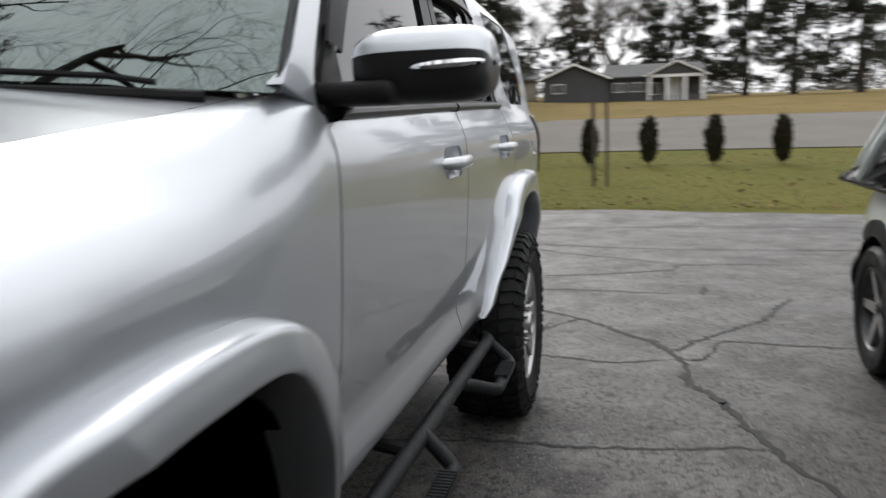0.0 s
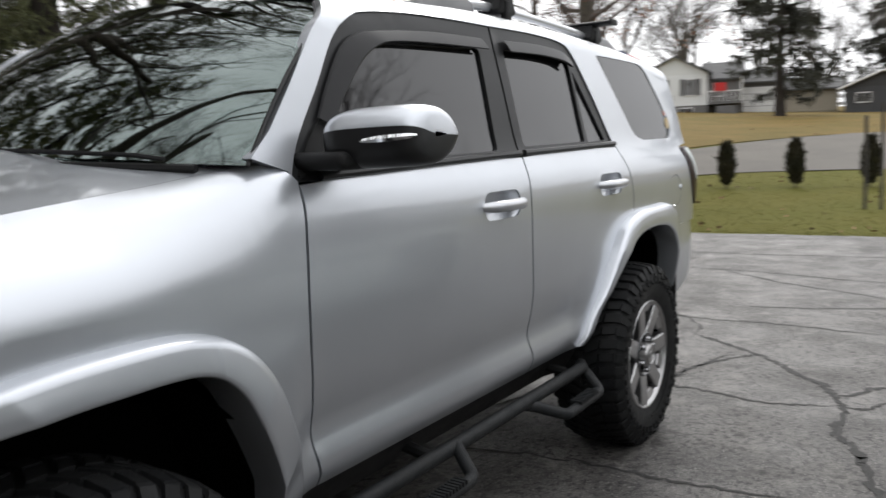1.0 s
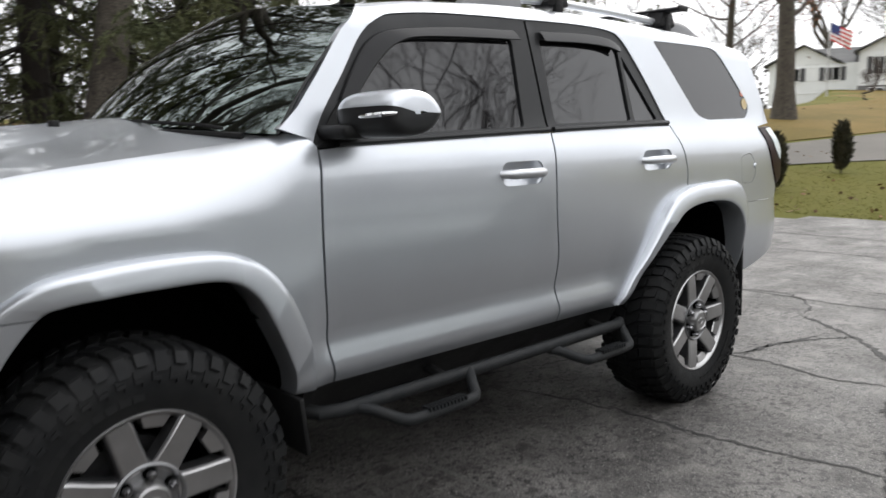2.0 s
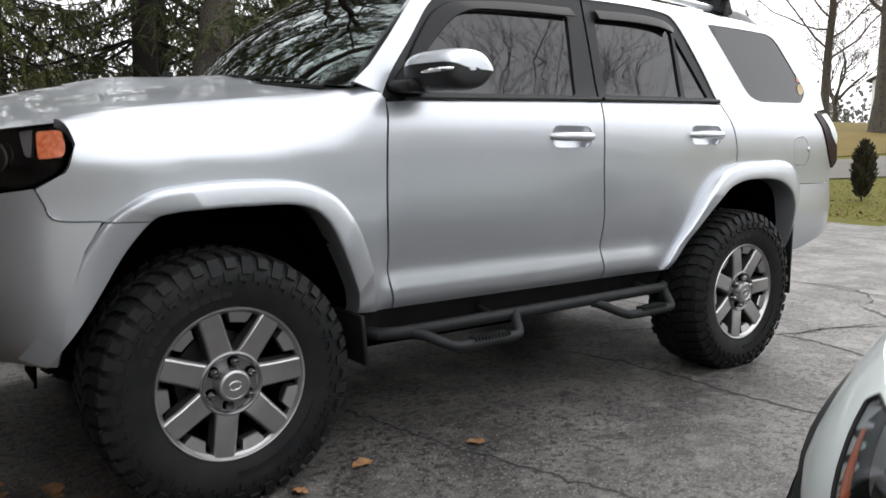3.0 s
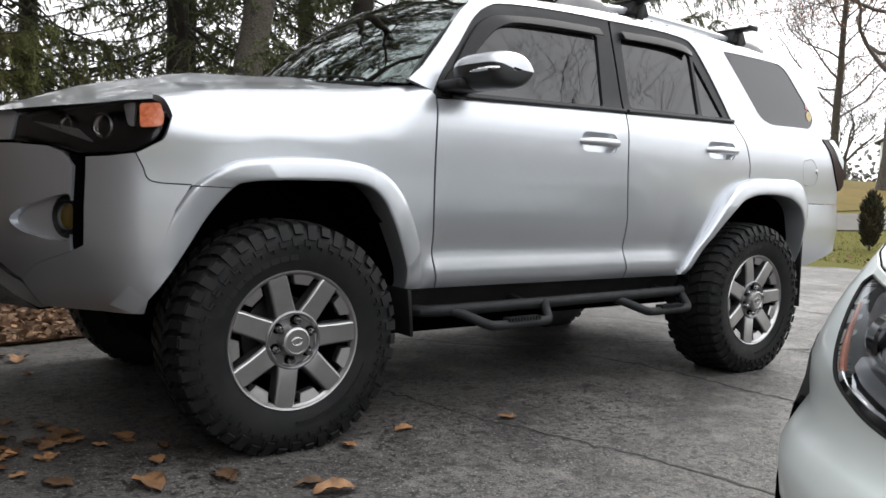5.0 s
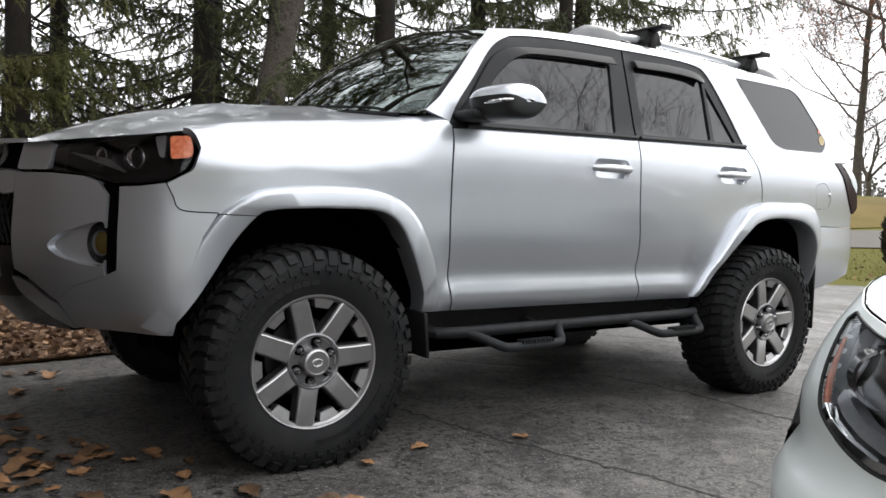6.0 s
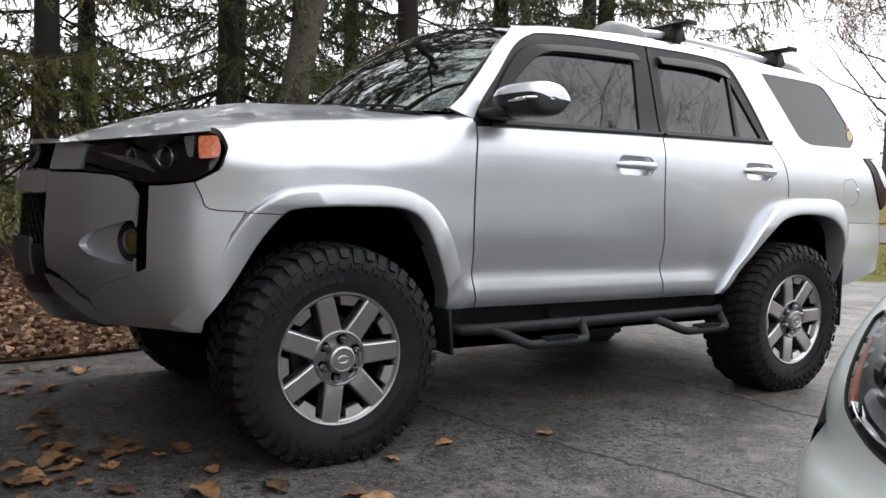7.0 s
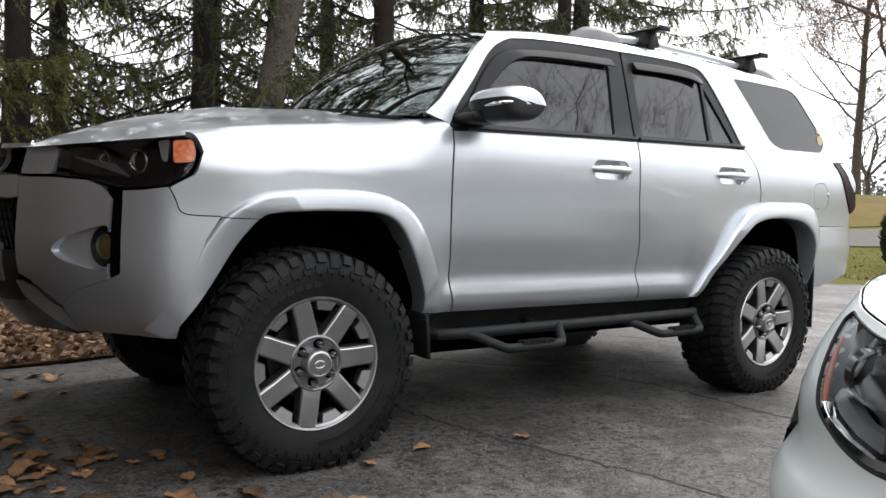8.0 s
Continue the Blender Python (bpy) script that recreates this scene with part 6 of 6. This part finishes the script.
# the wood, added unseen round the drive's open side, nearer by, to darken reflections
for k in range(300):
    a, d = radians(rng.uniform(180, 292)), rng.uniform(42, 85)
    c = np.array([d * math.cos(a), d * math.sin(a), .5])
    n = 34
    p = c + np.stack([rng.normal(0, 2.4, n), rng.normal(0, 2.4, n), np.abs(rng.normal(0, 3.6, n))], 1)
    hp.blades(p, rng.normal(0, .9, (n, 3)) + np.array([0, 0, .8]), np.full(n, .55), rng)
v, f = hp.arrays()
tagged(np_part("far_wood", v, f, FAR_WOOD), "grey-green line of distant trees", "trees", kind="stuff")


def arborvitae(seed, at, h):
    """A young upright evergreen: a spindle of many small sprays with a ragged outline."""
    rng = np.random.RandomState(seed)
    ob = thing("arborvitae", at, "young upright evergreen shrub, browning, in the lawn", "shrub", "row of young evergreens")
    tr, hp = Heap(), Heap()
    o = np.array(at, float)
    tr.pipe([o + (0, 0, -.05), o + (0, 0, h * .5), o + (0, 0, h * .92)], [.02, .014, .005], 6)
    n = 1500
    z = rng.beta(1.4, 1.5, n)
    prof = .165 * h * np.sin(np.pi * np.clip(z * .86 + .10, 0, 1)) ** .75
    a = rng.uniform(0, 2 * math.pi, n)
    rr = prof * np.sqrt(rng.uniform(.25, 1.08, n)) * (1 + .18 * np.sin(3 * a + seed) * np.cos(5 * z + seed))
    p = o + np.stack([rr * np.cos(a), rr * np.sin(a), .04 * h + z * h * .96], 1)
    w = np.stack([np.cos(a) * .35, np.sin(a) * .35, np.full(n, .9)], 1) * .11 + rng.normal(0, .03, (n, 3))
    hp.blades(p, w, np.full(n, .020), rng)
    for nm, q, mt in (("stem", tr, BARK_DARK), ("foliage", hp, ARBOR)):
        v, f = q.arrays()
        np_part(nm, v, f, mt, ob)


for k, (x, y, h) in enumerate(((13.4, 4.6, 1.0), (16.6, 4.7, 1.02), (17.1, 3.3, .95), (17.6, 2.0, .98), (17.8, .6, .98), (17.9, -.7, 1.02), (17.8, -2.1, 1.05), (17.8, -3.5, 1.0))):
    arborvitae(60 + k, (x, y, zl(x, y)), h)
for x, y, h, r in ((14.3, .32, 1.55, .03), (14.3, .08, 1.75, .026)):
    z = zl(x, y)
    tagged(part("garden_stake", tube([(x, y, z - .1), (x + .01, y, z + h * .5), (x, y + .02, z + h)], r, 8), STAKE), "dark weathered stake standing in the lawn", "stake", "lawn stakes")


# fallen leaves: single ones near the wheels, litter in the bed, specks on the lawn
def leaf_mesh(seed, size):
    rng = np.random.RandomState(seed)
    n = 9
    verts = []
    curl, bend = rng.uniform(.1, .45), rng.uniform(-.3, .4)
    for i in range(n):
        u = i / (n - 1)
        wdt = size * .30 * math.sin(math.pi * min(1, u * .93 + .05)) ** .8 * (1 + .28 * math.sin(u * 17 + seed)) + size * .012
        for s in (-1, -.5, 0, .5, 1):
            verts.append((size * (u - .5), wdt * s + size * .10 * bend * math.sin(3 * u), size * (curl * .5 * abs(s) ** 1.6 * math.sin(math.pi * u) + .18 * bend * (2 * u - 1) ** 2) + .006 + .003 * math.sin(9 * u + s)))
    faces = [(i * 5 + k, i * 5 + 5 + k, i * 5 + 6 + k, i * 5 + 1 + k) for i in range(n - 1) for k in range(4)]
    low = min(v[2] for v in verts)
    return from_arrays([(a, b, c - low + .004) for a, b, c in verts], faces)


shapes = []
for k in range(7):
    me = bpy.data.meshes.new("leaf")
    b = leaf_mesh(70 + k, (.075, .09, .065, .105, .08, .12, .07)[k])
    b.to_mesh(me)
    b.free()
    me.materials.append(LEAF)
    me.polygons.foreach_set("use_smooth", [True] * len(me.polygons))
    shapes.append(me)
NEAR = [(.20, -.06), (.49, .02), (.96, -.06), (-.30, -.14), (-.44, .12), (-.52, -.08), (-.47, .37), (-.38, .26), (-.76, .06), (-.85, .19), (-.84, .43), (-.90, .50), (-.66, .52), (-.96, .25), (-1.07, .28), (-.91, 1.74), (-.95, 1.57),
        (-.69, 2.07), (-.80, 2.07), (-.92, 2.09), (-.62, 1.61), (-.81, .80), (-.96, .96), (-.76, .32), (-.09, -.33), (-.63, .47), (-.05, -.42), (-.49, -.02)]
rng = np.random.RandomState(5)
spots = list(NEAR)
for k in range(44):
    spots.append((rng.normal(-.86, .16), rng.normal(.5, .28)) if k % 4 else (rng.uniform(-1.7, -.6), rng.uniform(.8, 2.25)))
for k, (x, y) in enumerate(spots):
    ob = new("leaf", shapes[k % 7])
    ob.matrix_basis = Matrix.Translation((x, y, .001)) @ Matrix.Rotation(rng.uniform(0, 6.28), 4, 'Z') @ Matrix.Scale(rng.uniform(.75, 1.25), 4)
    tagged(ob, "dry curled brown leaf lying on the asphalt", "leaf", "fallen leaves on the drive")


def scatter(name, n, seed, region, size, mat, label):
    """Loose leaves strewn over the ground as one object."""
    rng = np.random.RandomState(seed)
    h = Heap()
    pts = np.array([region(rng) for _ in range(n)])
    z = np.array([zl(x, y) for x, y in pts]) + .022
    at = np.column_stack([pts, z + rng.uniform(0, .02, n)])
    w = rng.normal(0, 1, (n, 3)) * np.array([1, 1, .25])
    w *= (size * rng.uniform(.6, 1.4, n) / np.linalg.norm(w, axis=1))[:, None]
    h.blades(at, w, np.full(n, size * .32), rng)
    v, f = h.arrays()
    v[:, 2] = np.maximum(v[:, 2], .012)
    tagged(np_part(name, v, f, mat), label, "leaves", kind="stuff")


def in_bed(r):
    x = r.uniform(-7, 4.5)
    return x, 2.42 + max(0, x) ** 1.2 * .28 + r.rand() ** 1.5 * 7


scatter("bed_litter", 24000, 6, in_bed, .058, LITTER, "brown dry leaves covering the mulch bed")
scatter("lawn_leaves", 220, 7, lambda r: (11.2 + r.rand() ** 2 * 9, r.uniform(-7, 7)), .09, LITTER, "scattered dry leaves on the lawn edge")
scatter("yard_leaves", 160, 8, lambda r: (r.uniform(32, 55), r.uniform(-12, 24)), .1, LITTER, "dry leaves on the far yard")
# lawn blades near the drive
rng = np.random.RandomState(9)
n = 26000
px = 11.1 + rng.rand(n) ** 1.4 * 10
py = rng.uniform(-8, 8, n)
keep = px + .077 * py.clip(0) ** 2 < 21
px, py = px[keep], py[keep]
at = np.column_stack([px, py, land(px, py) - .005])
hp = Heap()
hp.blades(at, np.column_stack([rng.normal(0, .02, len(px)), rng.normal(0, .02, len(px)), rng.uniform(.014, .03, len(px))]), np.full(len(px), .005), rng)
BLADE = material("grass_blades", (0.098, 0.104, 0.024), 0.9, 0.0, (0.145, 0.125, 0.04), 0.4, 0.5, island=0.12, spec=0.08)
v, f = hp.arrays()
tagged(np_part("lawn_grass", v, f, BLADE), "short winter grass, green and straw", "grass", kind="stuff")

# ---- houses across the road ----
SIDING_W = material("white_siding", (0.68, 0.69, 0.68), 0.6, 0.0, (0.60, 0.61, 0.60), 0.8, 0.6)
SIDING_G = material("dark_grey_siding", (0.040, 0.041, 0.043), 0.65, 0.0, (0.055, 0.055, 0.055), 0.8, 0.6)
SIDING_M = material("mid_grey_siding", (0.14, 0.137, 0.134), 0.65, 0.0, (0.12, 0.117, 0.114), 0.8, 0.6)
SIDING_T = material("tan_siding", (0.29, 0.26, 0.20), 0.65, 0.0, (0.25, 0.225, 0.18), 0.8, 0.6)
SHINGLE = material("grey_shingle", (0.085, 0.085, 0.084), 0.85, 0.0, (0.06, 0.06, 0.06), 1.2, 0.7, 0.6, 12, fine=0.2)
WHITE = material("white_trim", (0.74, 0.74, 0.73), 0.5, 0.0, (0.66, 0.66, 0.65), 2, 0.5)
PANE = glass("house_pane", (0.03, 0.033, 0.036))
SHUTTER = material("dark_shutter", (0.05, 0.05, 0.052), 0.6)
RED = material("red_cloth", (0.55, 0.03, 0.03), 0.7, 0.0, (0.42, 0.03, 0.03), 3, 0.5)
BLUE = material("blue_cloth", (0.03, 0.045, 0.16), 0.7)
POLE = material("pole_paint", (0.5, 0.5, 0.5), 0.4, 0.4)


class Site:
    """A local frame for a house: u along its front, v away from the viewer, w up."""

    def __init__(self, x, y, turn, z=None):
        self.m = Matrix.Translation((x, y, zl(x, y) if z is None else z)) @ Matrix.Rotation(radians(turn), 4, 'Z')

    def box(self, name, lo, hi, mat, parent, label=""):
        return part(name, moved(box(lo, hi), self.m), mat, parent, label, smooth=False)

    def gable(self, name, u0, u1, v0, v1, w0, rise, along, over, mat, parent, thick=.12):
        """A pitched roof over a rectangle; along 'u' or 'v': the way of its ridge."""
        u0, u1, v0, v1 = u0 - over, u1 + over, v0 - over, v1 + over
        if along == 'u':
            m = (v0 + v1) / 2
            e = [(u, v, w) for u in (u0, u1) for v, w in ((v0, w0), (m, w0 + rise), (v1, w0), (v1, w0 - thick), (m, w0 + rise - thick * .6), (v0, w0 - thick))]
        else:
            m = (u0 + u1) / 2
            e = [(u, v, w) for v in (v0, v1) for u, w in ((u0, w0), (m, w0 + rise), (u1, w0), (u1, w0 - thick), (m, w0 + rise - thick * .6), (u0, w0 - thick))]
        faces = [(i, (i + 1) % 6, (i + 1) % 6 + 6, i + 6) for i in range(6)] + [tuple(range(6)), tuple(range(6, 12))]
        bm = moved(from_arrays(e, faces), self.m)
        bmesh.ops.recalc_face_normals(bm, faces=bm.faces[:])
        return part(name, bm, mat, parent, smooth=False)

    def triangle(self, name, u0, u1, v, w0, rise, mat, parent, thick=.15):
        e = [(u0, v, w0), (u1, v, w0), ((u0 + u1) / 2, v, w0 + rise), (u0, v + thick, w0), (u1, v + thick, w0), ((u0 + u1) / 2, v + thick, w0 + rise)]
        bm = moved(from_arrays(e, [(0, 1, 2), (5, 4, 3), (0, 3, 4, 1), (1, 4, 5, 2), (2, 5, 3, 0)]), self.m)
        bmesh.ops.recalc_face_normals(bm, faces=bm.faces[:])
        return part(name, bm, mat, parent, smooth=False)

    def window(self, u, w, wd, ht, v, parent, shutters=True, bars=True):
        win = self.box("window", (u - wd / 2 - .06, v - .06, w - .06), (u + wd / 2 + .06, v + .02, w + ht + .06), WHITE, parent)
        if bars:
            self.box("pane", (u - wd / 2, v - .072, w), (u - .03, v - .05, w + ht), PANE, win)
            self.box("pane", (u + .03, v - .072, w), (u + wd / 2, v - .05, w + ht), PANE, win)
        else:
            self.box("pane", (u - wd / 2, v - .072, w), (u + wd / 2, v - .05, w + ht), PANE, win)
        if shutters:
            for s in (-1, 1):
                c = u + s * (wd / 2 + .22)
                self.box("shutter", (c - .17, v - .05, w - .04), (c + .17, v + .01, w + ht + .04), SHUTTER, win)

    def boards(self, u0, u1, w0, w1, v, mat, parent, gap=.22):
        """Lap siding: one board above another, each a little proud at its foot."""
        n = int((w1 - w0) / gap)
        for k in range(n):
            a = w0 + k * gap
            e = [(u0, v - .035, a), (u1, v - .035, a), (u1, v - .008, a + gap), (u0, v - .008, a + gap), (u0, v, a), (u1, v, a)]
            part("siding_board", moved(from_arrays(e, [(0, 1, 2, 3), (0, 4, 5, 1)]), self.m), mat, parent, smooth=False)


# white split-level house with a grey wing
h = Site(58.2, 17.55, -73, zl(58.2, 17.55) - .4)
white = thing("split_level_house", (58.2, 17.55, zl(58.2, 17.55)), "white split-level house with grey shingle roof and dark shutters", "house")
wall = h.box("wall", (-2.3, 0, -.3), (2.3, 8, 3.15), SIDING_W, white)
h.boards(-2.3, 2.3, .85, 3.1, 0, SIDING_W, white)
h.triangle("gable_wall", -2.3, 2.3, -.01, 3.12, 1.25, SIDING_W, white)
h.box("foundation_band", (-2.32, -.05, .0), (2.32, 0, .82), SIDING_M, white)
h.gable("roof", -2.3, 2.3, 0, 8, 3.15, 1.3, 'v', .35, SHINGLE, white)
for u in (-1.1, 1.1):
    h.window(u, 1.6, .62, 1.1, -.03, white)
for u in (-1.2, .8):
    h.window(u, .22, .9, .42, -.05, white, False)
h.box("wall", (-8.2, 1.2, -.3), (-2.3, 8, 2.5), SIDING_W, white)
h.boards(-8.2, -2.32, .45, 2.45, 1.2, SIDING_W, white)
h.gable("roof", -5.9, -2.3, 1.25, 8, 2.5, 1.30, 'u', .05, SHINGLE, white)
h.triangle("gable_wall", -8.2, -3.6, 1.19, 2.47, 1.30, SIDING_W, white)
h.gable("roof", -8.2, -3.6, 1.2, 8, 2.52, 1.38, 'v', .35, SHINGLE, white)
for u in (-6.6, -4.0):
    h.window(u, 1.35, .9, .85, 1.17, white)
h.box("wall", (2.3, 1.2, -.3), (4.8, 8, 2.75), SIDING_M, white)
h.gable("roof", 2.3, 4.8, 1.2, 8, 2.75, 1.45, 'u', .3, SHINGLE, white)
h.window(3.1, 1.5, .7, .9, 1.17, white, False)
porch = h.box("porch_deck", (2.35, -.6, .85), (4.7, 1.2, 1.0), SIDING_M, white)
for k in range(9):
    h.box("baluster", (2.4 + .27 * k, -.58, 1.0), (2.44 + .27 * k, -.54, 1.75), WHITE, porch)
h.box("porch_rail", (2.35, -.6, 1.72), (4.7, -.52, 1.8), WHITE, porch)
for k in range(4):
    h.box("porch_step", (2.9, -.6 - .28 * (4 - k), .2 * k - .1), (4.2, -.6 - .28 * (3 - k), .2 * k + .1), SIDING_M, porch)
h.box("porch_post", (4.55, -.58, 1.0), (4.67, -.46, 2.75), WHITE, porch)
h.box("hanging_cloth", (2.75, -.63, 1.75), (3.55, -.60, 2.35), RED, porch, "red cloth on the porch")
fp = Site(45.8, 17.0, -73)
flag = thing("flagpole", (45.8, 17.0, zl(45.8, 17)), "pale flagpole with a limp striped flag", "flagpole")
part("pole", moved(tube([(0, 0, -.1), (0, 0, 4.0)], [.045, .03], 8), fp.m), POLE, flag)


def drape(a, b):
    return fp.m @ Vector((.04 + 1.15 * a - .12 * a * b, .10 * math.sin(5 * a + 1.5 * b), 3.95 - .95 * b - .62 * a))


for k in range(9):
    bm = grid(list(np.linspace(0, 1, 9)), [k / 9, (k + 1) / 9], lambda a, b: tuple(drape(a, b)))
    part("stripe", bm, RED if k % 2 == 0 else WHITE, flag)
part("canton", grid(list(np.linspace(0, .42, 5)), [0, .3, .55], lambda a, b: tuple(drape(a, b) + Vector((0, 0, 0)) - (fp.m.to_3x3() @ Vector((0, .012, 0))))), BLUE, flag)
# garages
g = Site(63.8, 12.8, -78)
gar = thing("white_garage", (63.8, 12.8, zl(63.8, 12.8)), "grey garage with a white door", "garage")
g.box("wall", (-1.5, .05, -.3), (1.5, 6, 2.3), SIDING_M, gar)
dr = g.box("garage_door", (-1.25, -.03, 0), (1.25, .05, 1.9), WHITE, gar)
for k in range(3):
    g.box("panel_joint", (-1.25, -.036, .45 + .47 * k), (1.25, -.028, .48 + .47 * k), SIDING_M, dr)
g.gable("roof", -1.5, 1.5, .05, 6, 2.3, 1.1, 'u', .35, SHINGLE, gar)
g = Site(64.4, 9.4, -80)
gar = thing("tan_garage", (64.4, 9.4, zl(64.4, 9.4)), "low tan outbuilding with a shingle roof", "garage")
g.box("wall", (-1.9, 0, -.3), (1.9, 6, 1.75), SIDING_T, gar)
g.boards(-1.9, 1.9, .1, 1.7, 0, SIDING_T, gar, .25)
g.gable("roof", -1.9, 1.9, 0, 6, 1.75, .9, 'u', .4, SHINGLE, gar)
# dark grey ranch house with a columned porch
r = Site(61.2, 4.3, -90)
ranch = thing("ranch_house", (61.2, 4.3, zl(61.2, 4.3)), "dark grey ranch house with a white-columned porch", "house")
r.box("wall", (-2.35, 0, -.4), (2.35, 9, 1.85), SIDING_G, ranch)
r.boards(-2.35, 2.35, .0, 1.8, 0, SIDING_G, ranch)
r.triangle("gable_wall", -2.35, 2.35, -.01, 1.82, 1.0, SIDING_G, ranch)
r.gable("roof", -2.35, 2.35, 0, 9, 1.85, 1.05, 'v', .35, SHINGLE, ranch)
part("bargeboard", moved(tube([(-2.75, -.37, 1.66), (0, -.37, 2.80), (2.75, -.37, 1.66)], .07, 4), r.m), WHITE, ranch)
r.window(-1.2, .75, .8, .6, -.03, ranch, False)
r.box("wall", (2.35, 1.5, -.4), (9.2, 9, 1.85), SIDING_G, ranch)
r.boards(2.35, 9.2, .0, 1.8, 1.5, SIDING_G, ranch)
r.gable("roof", 2.35, 9.2, 1.5, 9, 1.85, 1.15, 'u', .35, SHINGLE, ranch)
for u in (3.3, 4.6):
    r.window(u, .75, .85, .6, 1.47, ranch, False)
r.triangle("porch_gable", 5.4, 9.4, -.4, 1.85, .95, SIDING_G, ranch)
r.gable("porch_roof", 5.4, 9.4, -.4, 4, 1.85, .98, 'v', .25, SHINGLE, ranch)
part("bargeboard", moved(tube([(5.1, -.62, 1.72), (7.4, -.62, 2.76), (9.7, -.62, 1.72)], .07, 4), r.m), WHITE, ranch)
r.box("porch_beam", (5.4, -.4, 1.65), (9.4, -.2, 1.88), WHITE, ranch)
for u in (5.5, 6.75, 8.0, 9.25):
    r.box("column", (u - .11, -.4, -.1), (u + .11, -.18, 1.66), WHITE, ranch)
r.box("porch_floor", (5.3, -.5, -.3), (9.5, 1.5, -.02), SIDING_M, ranch)
r.box("front_door", (6.9, 1.40, 0), (7.8, 1.5, 1.7), WHITE, ranch)
r.window(5.9, .5, .6, .8, 1.47, ranch, False)
for k in range(14):
    r.box("fence_picket", (5.2 + .32 * k, -1.2, -.3), (5.28 + .32 * k, -1.14, .35), SIDING_M, ranch)
# a small tree on the far lawn
small = bare_tree(35, 2.2, .05, "bare_sapling", "small dark leafless ornamental tree", at=(41.7, 13.4, zl(41.7, 13.4)), fork=.25, depth=4)

# brown-sided garage before the off-roader: unseen, added to block light from the front
BROWN = material("brown_siding", (0.030, 0.020, 0.015), 0.7, 0.0, (0.042, 0.028, 0.021), 1.5, 0.6, 0.3, 40)
garage = thing("home_garage", (-4.2, .3, 0), "unseen brown-sided garage with a deep eave, added to block light", "garage")
part("wall", box((-7.0, -1.5, -.1), (-1.52, 2.15, 2.75)), BROWN, garage, smooth=False)
for k in range(12):
    e = [(-1.485, -1.5, .1 + .22 * k), (-1.485, 2.15, .1 + .22 * k), (-1.51, 2.15, .32 + .22 * k), (-1.51, -1.5, .32 + .22 * k), (-1.52, -1.5, .1 + .22 * k), (-1.52, 2.15, .1 + .22 * k)]
    part("siding_board", from_arrays(e, [(0, 1, 2, 3), (0, 4, 5, 1)]), BROWN, garage, smooth=False)
eave = from_arrays([(-1.02, -1.9, 2.62), (-1.02, 2.5, 2.62), (-4.4, 2.5, 4.2), (-4.4, -1.9, 4.2), (-1.02, -1.9, 2.76), (-1.02, 2.5, 2.76), (-4.4, 2.5, 4.35), (-4.4, -1.9, 4.35),
                    (-7.4, -1.9, 2.62), (-7.4, 2.5, 2.62), (-7.4, -1.9, 2.76), (-7.4, 2.5, 2.76)],
                   [(0, 3, 2, 1), (4, 5, 6, 7), (0, 1, 5, 4), (1, 2, 6, 5), (3, 0, 4, 7), (2, 3, 8, 9), (7, 6, 11, 10), (9, 8, 10, 11), (2, 9, 11, 6), (8, 3, 7, 10)])
part("roof", eave, SHINGLE, garage, smooth=False)
